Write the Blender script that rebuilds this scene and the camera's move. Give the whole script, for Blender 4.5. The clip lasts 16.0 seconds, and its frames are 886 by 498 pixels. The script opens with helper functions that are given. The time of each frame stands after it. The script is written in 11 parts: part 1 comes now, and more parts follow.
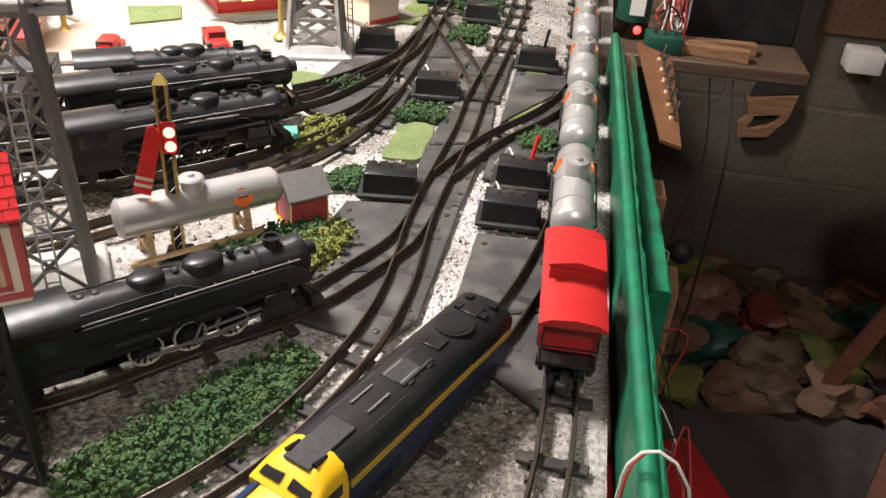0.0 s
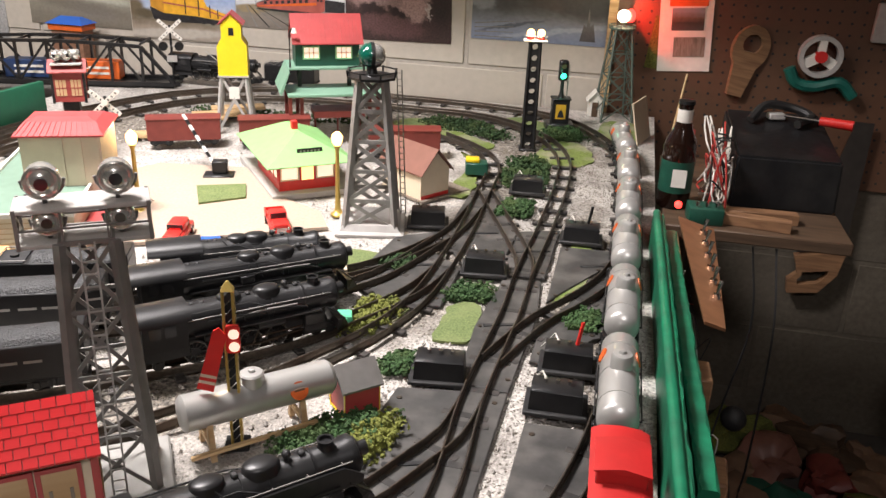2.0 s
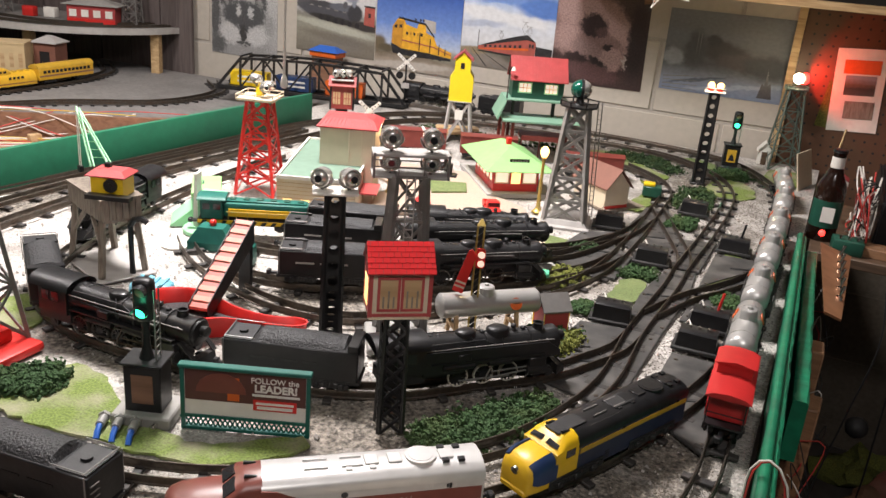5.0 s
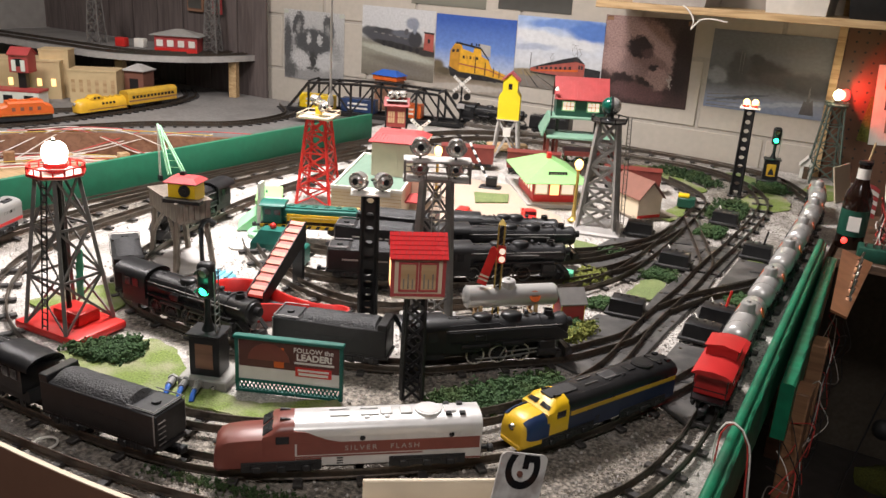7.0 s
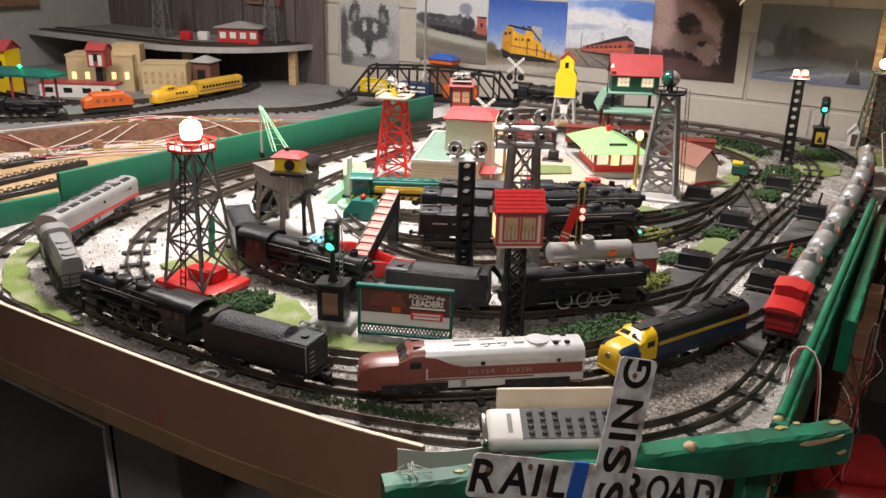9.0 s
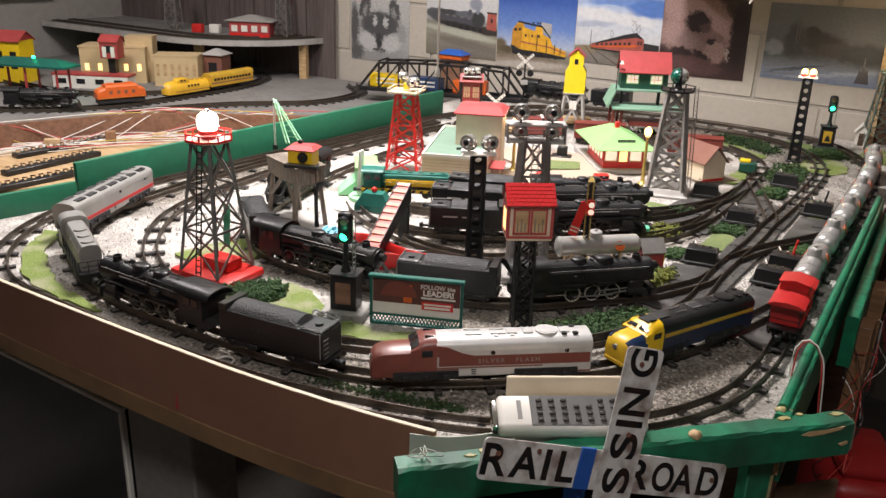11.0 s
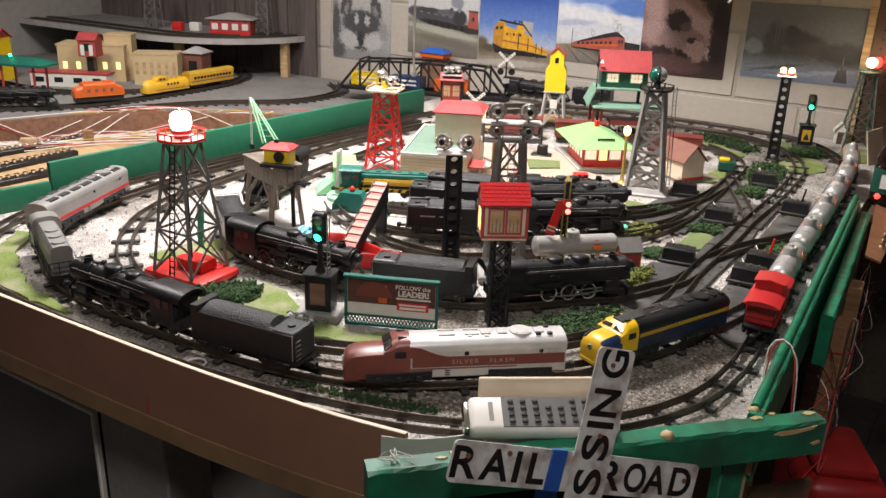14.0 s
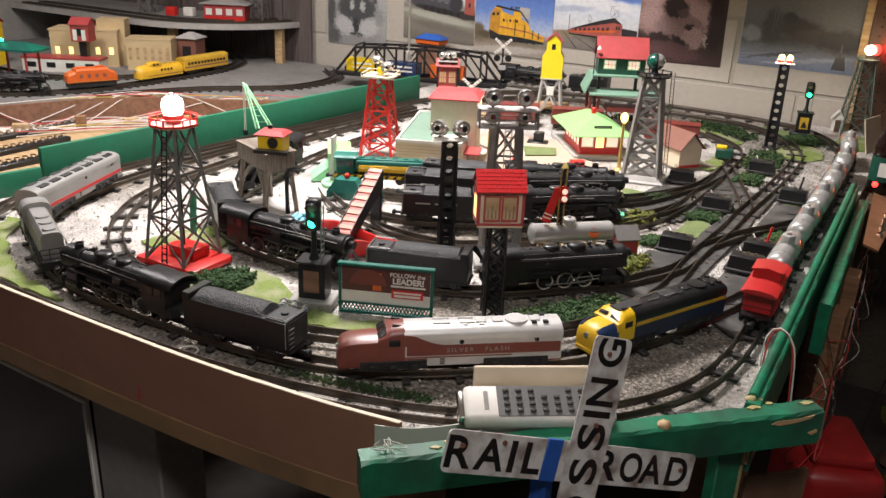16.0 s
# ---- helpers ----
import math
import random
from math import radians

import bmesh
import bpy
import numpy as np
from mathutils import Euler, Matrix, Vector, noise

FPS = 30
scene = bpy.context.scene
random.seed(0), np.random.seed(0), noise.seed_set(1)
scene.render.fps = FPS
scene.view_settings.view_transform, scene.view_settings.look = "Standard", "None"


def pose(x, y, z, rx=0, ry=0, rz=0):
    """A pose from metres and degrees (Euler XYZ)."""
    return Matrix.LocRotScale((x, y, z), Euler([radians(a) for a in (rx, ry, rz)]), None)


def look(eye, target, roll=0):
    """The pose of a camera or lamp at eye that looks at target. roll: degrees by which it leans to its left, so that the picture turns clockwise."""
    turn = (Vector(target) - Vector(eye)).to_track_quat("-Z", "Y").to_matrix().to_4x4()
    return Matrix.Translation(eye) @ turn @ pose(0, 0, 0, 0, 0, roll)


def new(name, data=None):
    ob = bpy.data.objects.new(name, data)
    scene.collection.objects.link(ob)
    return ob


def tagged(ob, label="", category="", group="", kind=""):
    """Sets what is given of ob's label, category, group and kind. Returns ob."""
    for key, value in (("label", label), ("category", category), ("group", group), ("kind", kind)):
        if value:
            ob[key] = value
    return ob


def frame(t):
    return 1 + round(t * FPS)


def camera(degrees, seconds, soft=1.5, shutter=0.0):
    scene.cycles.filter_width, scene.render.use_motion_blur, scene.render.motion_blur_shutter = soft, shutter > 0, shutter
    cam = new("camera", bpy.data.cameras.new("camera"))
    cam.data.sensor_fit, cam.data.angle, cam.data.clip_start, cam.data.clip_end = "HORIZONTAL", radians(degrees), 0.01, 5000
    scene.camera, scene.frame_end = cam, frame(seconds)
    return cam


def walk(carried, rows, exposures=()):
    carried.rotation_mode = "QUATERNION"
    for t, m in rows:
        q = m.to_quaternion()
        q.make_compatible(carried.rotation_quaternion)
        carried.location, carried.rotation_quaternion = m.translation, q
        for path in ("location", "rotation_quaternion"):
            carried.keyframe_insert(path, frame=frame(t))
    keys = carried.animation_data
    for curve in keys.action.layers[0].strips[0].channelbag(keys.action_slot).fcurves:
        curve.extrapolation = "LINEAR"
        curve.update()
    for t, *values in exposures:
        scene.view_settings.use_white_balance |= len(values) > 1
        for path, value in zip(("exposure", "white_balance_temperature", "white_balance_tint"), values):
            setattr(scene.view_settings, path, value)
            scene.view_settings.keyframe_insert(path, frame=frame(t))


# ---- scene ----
cam = camera(56.25, 16.0)
PATH = [
    (0.0, -0.1917, 0.6214, 0.3969, 58.05, -3.76, 10.16),
    (0.5, -0.1941, 0.6137, 0.4116, 61.41, -3.27, 9.82),
    (1.0, -0.1956, 0.6097, 0.4294, 64.02, -2.52, 10.27),
    (1.5, -0.1944, 0.6140, 0.4456, 65.74, -2.39, 11.49),
    (2.0, -0.1931, 0.6177, 0.4585, 67.17, -2.14, 13.17),
    (2.5, -0.1867, 0.6254, 0.4627, 68.34, -2.21, 15.57),
    (3.0, -0.1733, 0.6127, 0.4608, 68.99, -3.04, 19.03),
    (3.5, -0.1779, 0.5225, 0.4672, 69.47, -4.22, 21.17),
    (4.0, -0.1653, 0.4102, 0.4748, 69.27, -5.09, 23.07),
    (6.5, -0.0452, 0.1760, 0.4974, 70.88, -3.17, 29.64),
    (7.0, -0.0091, 0.1630, 0.5012, 70.96, -3.28, 30.90),
    (7.5, -0.0050, 0.1089, 0.5013, 70.66, -2.17, 31.55),
    (8.0, -0.0019, 0.0619, 0.5077, 70.83, -1.29, 31.51),
    (8.5, -0.0053, 0.0222, 0.5075, 70.67, -1.23, 32.07),
    (9.0, -0.0096, -0.0012, 0.5030, 70.00, -1.36, 32.65),
    (11.5, -0.0027, -0.0242, 0.5058, 69.65, -1.98, 33.18),
    (12.0, -0.0015, -0.0231, 0.5057, 69.81, -2.07, 33.01),
    (12.5, -0.0005, -0.0218, 0.5040, 69.68, -2.04, 33.00),
    (13.0, 0.0020, -0.0170, 0.5043, 69.46, -1.87, 32.87),
    (13.5, 0.0032, -0.0132, 0.5056, 69.52, -1.89, 32.68),
    (14.0, 0.0048, -0.0098, 0.5059, 69.59, -2.05, 32.30),
    (14.5, 0.0054, -0.0054, 0.5030, 69.42, -2.24, 31.81),
    (15.0, 0.0021, -0.0030, 0.5019, 69.07, -2.38, 31.65),
    (15.5, 0.0002, -0.0020, 0.5003, 68.91, -2.41, 31.84),
    (16.0, 0.0000, 0.0000, 0.5011, 68.76, -2.27, 32.08),
]
EXPOSURES = [(0.0, 0.40), (1.0, 0.34), (2.0, 0.15), (3.5, 0.0), (16.0, 0.0)]
walk(cam, [(t, pose(x, y, z, a, b, c)) for t, x, y, z, a, b, c in PATH], EXPOSURES)

# ---- world and lamps ----
world = bpy.data.worlds.new("room_air")
scene.world = world
world.use_nodes = True
world.node_tree.nodes["Background"].inputs[0].default_value = (0.9, 0.75, 0.6, 1)
world.node_tree.nodes["Background"].inputs[1].default_value = 0.03


def lamp_light(name, kind, loc, power, color=(1, 0.85, 0.65), size=0.05, target=None, spread=180):
    data = bpy.data.lights.new(name, kind)
    data.energy, data.color = power, color
    if kind == "AREA":
        data.size, data.spread = size, radians(spread)
    else:
        data.shadow_soft_size = size
    ob = new(name, data)
    ob.matrix_world = look(loc, target) if target else Matrix.Translation(loc)
    return ob


lamp_light("ceiling_lamp_light", "AREA", (-1.06, 1.40, 1.45), 37, (1, 0.94, 0.93), 0.40, (-1.06, 1.41, 0), 128)
lamp_light("second_lamp_light", "AREA", (-2.20, 1.02, 1.42), 21, (1, 0.94, 0.92), 0.35, (-2.4, 1.75, 0))
lamp_light("room_lamp_light", "AREA", (0.10, -0.14, 1.42), 10.5, (1, 0.94, 0.93), 0.26, (-0.2, 0.4, 0))
# ---- materials ----
def node_mat(name, color, rough=0.6, metal=0.0, vary=0.25, scale=60.0, bump=0.15, dirt=None, dirt_amt=0.0, dirt_scale=14.0, coat=0.0, rand=0.0, spec=0.5):
    """Base colour with two scales of variation, dirt patches, roughness variation and relief."""
    m = bpy.data.materials.new(name)
    m.use_nodes = True
    nt = m.node_tree
    n, l = nt.nodes, nt.links
    b = n["Principled BSDF"]
    b.inputs["Metallic"].default_value = metal
    b.inputs["Coat Weight"].default_value = coat
    b.inputs["Specular IOR Level"].default_value = spec
    tc = n.new("ShaderNodeTexCoord")
    fine = n.new("ShaderNodeTexNoise")
    fine.inputs["Scale"].default_value, fine.inputs["Detail"].default_value = scale, 6
    big = n.new("ShaderNodeTexNoise")
    big.inputs["Scale"].default_value, big.inputs["Detail"].default_value = dirt_scale, 4
    l.new(tc.outputs["Object"], fine.inputs["Vector"])
    l.new(tc.outputs["Object"], big.inputs["Vector"])
    r1 = n.new("ShaderNodeMapRange")
    r1.inputs["From Min"].default_value, r1.inputs["From Max"].default_value = 0.25, 0.75
    r1.inputs["To Min"].default_value, r1.inputs["To Max"].default_value = 1 - vary, 1 + vary
    l.new(fine.outputs["Fac"], r1.inputs["Value"])
    mul = n.new("ShaderNodeVectorMath")
    mul.operation = "SCALE"
    mul.inputs[0].default_value = color[:3]
    l.new(r1.outputs["Result"], mul.inputs["Scale"])
    out = mul.outputs["Vector"]
    if rand:
        info = n.new("ShaderNodeObjectInfo")
        rr = n.new("ShaderNodeMapRange")
        rr.inputs["To Min"].default_value, rr.inputs["To Max"].default_value = 1 - rand, 1 + rand
        l.new(info.outputs["Random"], rr.inputs["Value"])
        m2 = n.new("ShaderNodeVectorMath")
        m2.operation = "SCALE"
        l.new(out, m2.inputs[0])
        l.new(rr.outputs["Result"], m2.inputs["Scale"])
        out = m2.outputs["Vector"]
    mix = n.new("ShaderNodeMix")
    mix.data_type = "RGBA"
    r2 = n.new("ShaderNodeMapRange")
    r2.inputs["From Min"].default_value, r2.inputs["From Max"].default_value = 0.45, 0.7
    r2.inputs["To Max"].default_value = dirt_amt
    l.new(big.outputs["Fac"], r2.inputs["Value"])
    l.new(r2.outputs["Result"], mix.inputs["Factor"])
    l.new(out, mix.inputs["A"])
    d = dirt or tuple(c * 0.45 for c in color[:3])
    mix.inputs["B"].default_value = (*d, 1)
    l.new(mix.outputs["Result"], b.inputs["Base Color"])
    r3 = n.new("ShaderNodeMapRange")
    r3.inputs["To Min"].default_value, r3.inputs["To Max"].default_value = max(0.03, rough - 0.12), min(1, rough + 0.12)
    l.new(big.outputs["Fac"], r3.inputs["Value"])
    l.new(r3.outputs["Result"], b.inputs["Roughness"])
    if bump:
        bp = n.new("ShaderNodeBump")
        bp.inputs["Strength"].default_value, bp.inputs["Distance"].default_value = bump, 0.002
        l.new(fine.outputs["Fac"], bp.inputs["Height"])
        l.new(bp.outputs["Normal"], b.inputs["Normal"])
    return m


def wood_mat(name, color, dark, stretch=(1, 12, 12), scale=9.0, rough=0.6):
    m = node_mat(name, color, rough, 0, 0.2, 80, 0.15)
    n, l = m.node_tree.nodes, m.node_tree.links
    b = n["Principled BSDF"]
    tc, mp, nz, mix = n.new("ShaderNodeTexCoord"), n.new("ShaderNodeMapping"), n.new("ShaderNodeTexNoise"), n.new("ShaderNodeMix")
    mp.inputs["Scale"].default_value = stretch
    nz.inputs["Scale"].default_value, nz.inputs["Detail"].default_value, nz.inputs["Distortion"].default_value = scale, 5, 0.6
    l.new(tc.outputs["Object"], mp.inputs["Vector"])
    l.new(mp.outputs["Vector"], nz.inputs["Vector"])
    mix.data_type = "RGBA"
    mix.inputs["A"].default_value, mix.inputs["B"].default_value = (*color, 1), (*dark, 1)
    rg = n.new("ShaderNodeMapRange")
    rg.inputs["From Min"].default_value, rg.inputs["From Max"].default_value = 0.4, 0.65
    l.new(nz.outputs["Fac"], rg.inputs["Value"])
    l.new(rg.outputs["Result"], mix.inputs["Factor"])
    l.new(mix.outputs["Result"], b.inputs["Base Color"])
    return m


def glow_mat(name, color, power):
    m = bpy.data.materials.new(name)
    m.use_nodes = True
    b = m.node_tree.nodes["Principled BSDF"]
    b.inputs["Base Color"].default_value = (*color, 1)
    b.inputs["Emission Color"].default_value = (*color, 1)
    b.inputs["Emission Strength"].default_value = power
    return m


def glass_mat(name, color, rough=0.05):
    m = bpy.data.materials.new(name)
    m.use_nodes = True
    b = m.node_tree.nodes["Principled BSDF"]
    b.inputs["Base Color"].default_value = (*color, 1)
    b.inputs["Roughness"].default_value = rough
    b.inputs["Transmission Weight"].default_value = 0.85
    b.inputs["IOR"].default_value = 1.45
    return m


M = {}
M["black"] = node_mat("black_enamel", (0.011, 0.011, 0.012), 0.36, 0, 0.3, 90, 0.22, (0.030, 0.028, 0.026), 0.5, spec=0.42)
M["black_matte"] = node_mat("matte_black_plastic", (0.014, 0.014, 0.015), 0.58, 0, 0.35, 120, 0.3, (0.05, 0.046, 0.042), 0.35)
M["coal"] = node_mat("coal_load", (0.018, 0.018, 0.019), 0.55, 0, 0.8, 420, 1.0)
M["tyre"] = node_mat("bright_tyre", (0.72, 0.68, 0.58), 0.4, 0.4, 0.15, 80, 0.05)
M["worn_tyre"] = node_mat("worn_pale_tyre", (0.40, 0.37, 0.31), 0.4, 0.4, 0.2, 80, 0.05)
M["dull_tyre"] = node_mat("dull_steel_tyre", (0.16, 0.15, 0.135), 0.4, 0.6, 0.2, 80, 0.05)
M["conveyor_a"] = node_mat("salmon_plastic", (0.42, 0.085, 0.06), 0.5, 0, 0.1, 60, 0.05)
M["conveyor_b"] = node_mat("pale_salmon_plastic", (0.55, 0.19, 0.13), 0.5, 0, 0.1, 60, 0.05)
M["bright_chrome"] = node_mat("satin_chrome", (0.72, 0.70, 0.66), 0.22, 0.75, 0.05, 60, 0.02)
M["dark_board"] = wood_mat("dark_shelf_board", (0.10, 0.06, 0.035), (0.06, 0.035, 0.02), (1, 10, 10), 8)
M["rail"] = node_mat("rail_metal", (0.10, 0.085, 0.07), 0.42, 0.75, 0.3, 200, 0.15, (0.09, 0.05, 0.03), 0.5, 25)
M["tie"] = node_mat("black_tie", (0.022, 0.020, 0.019), 0.65, 0, 0.3, 150, 0.2, (0.12, 0.1, 0.085), 0.4, 40, rand=0.3)
M["plate"] = node_mat("turnout_base", (0.045, 0.043, 0.041), 0.6, 0, 0.3, 60, 0.2, (0.13, 0.12, 0.11), 0.7, 26)
M["silver"] = node_mat("silver_paint", (0.52, 0.51, 0.49), 0.33, 0.55, 0.08, 40, 0.05, (0.25, 0.24, 0.22), 0.35, 20)
M["silver_grey"] = node_mat("silver_grey_paint", (0.36, 0.355, 0.34), 0.38, 0.5, 0.1, 40, 0.05, (0.2, 0.19, 0.17), 0.4, 20)
M["white"] = node_mat("white_paint", (0.75, 0.72, 0.66), 0.5, 0, 0.08, 50, 0.08, (0.4, 0.36, 0.3), 0.35)
M["maroon"] = node_mat("chestnut_red_paint", (0.19, 0.052, 0.038), 0.38, 0, 0.12, 60, 0.05, (0.08, 0.03, 0.025), 0.3)
M["yellow"] = node_mat("yellow_paint", (0.82, 0.56, 0.015), 0.36, 0, 0.08, 60, 0.05, (0.4, 0.25, 0.05), 0.2)
M["diesel_navy"] = node_mat("dark_navy_paint", (0.010, 0.020, 0.055), 0.4, 0, 0.2, 60, 0.06, (0.03, 0.035, 0.05), 0.4)
M["diesel_yellow"] = node_mat("diesel_yellow", (0.72, 0.44, 0.012), 0.36, 0, 0.1, 60, 0.05, (0.4, 0.25, 0.05), 0.3)
M["stripe_yellow"] = node_mat("dull_stripe_yellow", (0.55, 0.33, 0.03), 0.45, 0, 0.15, 60, 0.05, (0.3, 0.18, 0.05), 0.5)
M["train_yellow"] = node_mat("amber_yellow_paint", (0.70, 0.40, 0.025), 0.4, 0, 0.12, 60, 0.05, (0.38, 0.2, 0.04), 0.4)
M["lemon"] = node_mat("lemon_tin", (0.80, 0.60, 0.015), 0.4, 0, 0.06, 60, 0.03, (0.5, 0.42, 0.05), 0.2)
M["navy"] = node_mat("navy_blue_paint", (0.018, 0.04, 0.11), 0.4, 0, 0.15, 60, 0.05)
M["red"] = node_mat("red_paint", (0.62, 0.025, 0.02), 0.38, 0, 0.12, 60, 0.05, (0.25, 0.02, 0.02), 0.3)
M["brick_red"] = node_mat("red_tin_roof", (0.40, 0.055, 0.055), 0.45, 0, 0.12, 60, 0.05, (0.2, 0.03, 0.03), 0.3)
M["cabin_red"] = node_mat("dull_red_tin", (0.26, 0.040, 0.035), 0.5, 0, 0.15, 60, 0.05, (0.14, 0.03, 0.03), 0.4)
M["caboose"] = node_mat("caboose_red", (0.46, 0.020, 0.020), 0.4, 0, 0.12, 60, 0.05, (0.22, 0.03, 0.02), 0.3)
M["boxcar"] = node_mat("boxcar_red", (0.17, 0.032, 0.024), 0.5, 0, 0.15, 60, 0.05)
M["orange"] = node_mat("orange_paint", (0.62, 0.115, 0.018), 0.45, 0, 0.12, 60, 0.05)
M["green_roof"] = node_mat("light_green_tin", (0.26, 0.52, 0.19), 0.45, 0, 0.06, 60, 0.04, (0.2, 0.4, 0.16), 0.25)
M["pale_green"] = node_mat("pale_green_plastic", (0.28, 0.60, 0.33), 0.45, 0, 0.06, 60, 0.04)
M["mint"] = node_mat("mint_green_plastic", (0.12, 0.52, 0.30), 0.45, 0, 0.08, 60, 0.04)
M["dk_green"] = node_mat("dark_green_paint", (0.012, 0.07, 0.045), 0.45, 0, 0.2, 60, 0.06)
M["teal"] = node_mat("teal_green_paint", (0.01, 0.11, 0.085), 0.45, 0, 0.2, 60, 0.06)
M["rail_green"] = node_mat("green_board_paint", (0.012, 0.165, 0.082), 0.40, 0, 0.25, 70, 0.25, (0.020, 0.075, 0.045), 0.85, 14)
M["divider_green"] = node_mat("green_panel_paint", (0.012, 0.13, 0.068), 0.5, 0, 0.1, 70, 0.08, (0.02, 0.09, 0.05), 0.4, 7)
M["grey_metal"] = node_mat("grey_tower_enamel", (0.20, 0.19, 0.18), 0.45, 0.3, 0.15, 70, 0.08, (0.1, 0.08, 0.07), 0.4)
M["lt_grey"] = node_mat("light_grey_paint", (0.40, 0.38, 0.36), 0.5, 0, 0.1, 70, 0.08, (0.2, 0.18, 0.16), 0.35)
M["concrete_grey"] = node_mat("grey_base_plastic", (0.28, 0.27, 0.25), 0.6, 0, 0.12, 70, 0.15, (0.14, 0.13, 0.12), 0.4)
M["cream"] = node_mat("cream_tin", (0.64, 0.54, 0.40), 0.5, 0, 0.06, 50, 0.05, (0.5, 0.4, 0.28), 0.25)
M["tan"] = wood_mat("tan_board", (0.52, 0.36, 0.20), (0.40, 0.25, 0.12), (1, 10, 10), 8)
M["raw_wood"] = wood_mat("raw_wood", (0.55, 0.38, 0.20), (0.38, 0.24, 0.11), (1, 12, 12), 10)
M["buff"] = node_mat("buff_plastic", (0.56, 0.42, 0.235), 0.55, 0, 0.08, 40, 0.05, (0.42, 0.30, 0.16), 0.35, 12)
M["old_wood"] = wood_mat("weathered_wood", (0.24, 0.20, 0.16), (0.14, 0.11, 0.085), (8, 8, 1), 30)
M["brown_wood"] = wood_mat("brown_board", (0.25, 0.13, 0.08), (0.17, 0.085, 0.05), (1, 10, 10), 8)
M["fascia"] = node_mat("tan_fascia_board", (0.27, 0.135, 0.085), 0.55, 0, 0.08, 30, 0.06, (0.18, 0.085, 0.05), 0.5, 4)
M["fascia_dark"] = node_mat("dark_tan_batten", (0.25, 0.15, 0.075), 0.6, 0, 0.15, 30, 0.08, (0.13, 0.075, 0.04), 0.6, 9)
M["loco_silver"] = node_mat("satin_silver_white", (0.60, 0.59, 0.575), 0.36, 0.25, 0.08, 50, 0.06, (0.36, 0.34, 0.32), 0.45, 22)
M["old_steel"] = node_mat("rusty_saw_steel", (0.045, 0.038, 0.033), 0.55, 0.4, 0.2, 40, 0.1)
M["worn_wood"] = wood_mat("worn_brown_wood", (0.28, 0.15, 0.075), (0.18, 0.09, 0.045), (1, 12, 12), 10)
M["earth"] = node_mat("sooty_earth", (0.125, 0.106, 0.085), 0.95, 0, 0.6, 300, 0.9, (0.20, 0.18, 0.15), 0.6, 24)
M["sage"] = node_mat("sage_green_tin", (0.20, 0.36, 0.26), 0.5, 0, 0.08, 60, 0.05, (0.13, 0.23, 0.17), 0.3)
M["hub_grey"] = node_mat("pale_tower_enamel", (0.30, 0.29, 0.275), 0.42, 0.3, 0.15, 70, 0.08, (0.15, 0.12, 0.10), 0.5)
M["shingle_red"] = node_mat("glossy_red_tin", (0.56, 0.022, 0.025), 0.26, 0, 0.06, 60, 0.02, (0.40, 0.02, 0.02), 0.2)
M["brass"] = node_mat("brass_paint", (0.50, 0.36, 0.10), 0.38, 0.6, 0.12, 60, 0.05)
M["chrome"] = node_mat("chrome", (0.75, 0.74, 0.72), 0.12, 1.0, 0.05, 60, 0.02)
M["brown_roof"] = node_mat("brown_tin_roof", (0.20, 0.085, 0.06), 0.5, 0, 0.12, 60, 0.06, (0.12, 0.05, 0.04), 0.4)
M["pavement"] = node_mat("sandy_board", (0.40, 0.315, 0.25), 0.75, 0, 0.12, 220, 0.25, (0.45, 0.34, 0.25), 0.5, 16)
M["grass_mat"] = node_mat("green_flock", (0.13, 0.17, 0.06), 0.95, 0, 0.45, 420, 0.7, (0.22, 0.25, 0.10), 0.5, 30)
M["moss"] = node_mat("bright_moss_flock", (0.15, 0.20, 0.045), 0.95, 0, 0.5, 380, 0.8, (0.34, 0.31, 0.23), 0.8, 20)
M["lichen"] = node_mat("lichen", (0.030, 0.068, 0.020), 0.95, 0, 0.6, 300, 0.9, (0.085, 0.115, 0.035), 0.6, 30, rand=0.35)
M["lichen_olive"] = node_mat("olive_lichen", (0.14, 0.15, 0.028), 0.95, 0, 0.6, 300, 0.9, (0.08, 0.10, 0.03), 0.5, 40, rand=0.35)
M["blue"] = node_mat("blue_paint", (0.02, 0.10, 0.42), 0.4, 0, 0.1, 60, 0.05)
M["sky_blue"] = node_mat("light_blue_plastic", (0.18, 0.46, 0.58), 0.4, 0, 0.1, 60, 0.05)
M["cable_white"] = node_mat("white_wire", (0.70, 0.66, 0.60), 0.5, 0, 0.1, 60, 0)
M["cable_red"] = node_mat("red_wire", (0.5, 0.05, 0.04), 0.5, 0, 0.1, 60, 0)
M["cable_yellow"] = node_mat("yellow_wire", (0.55, 0.38, 0.04), 0.5, 0, 0.1, 60, 0)
M["cable_black"] = node_mat("black_wire", (0.015, 0.014, 0.014), 0.5, 0, 0.1, 60, 0)
M["glass_dark"] = node_mat("dark_window", (0.02, 0.02, 0.022), 0.12, 0, 0.1, 40, 0)
M["bulb_warm"] = glow_mat("warm_bulb", (1.0, 0.56, 0.18), 4.6)
M["bulb_white"] = glow_mat("white_bulb", (1.0, 0.90, 0.76), 14)
M["beacon_green"] = node_mat("deep_green_glass", (0.004, 0.085, 0.055), 0.08, 0, 0.3, 40, 0, coat=0.6)
M["lamp_green"] = glow_mat("green_lens", (0.03, 1.0, 0.42), 6)
M["lamp_red"] = glow_mat("red_lens", (1.0, 0.04, 0.03), 4)
M["window_lit"] = glow_mat("lit_window", (1.0, 0.62, 0.25), 1.6)
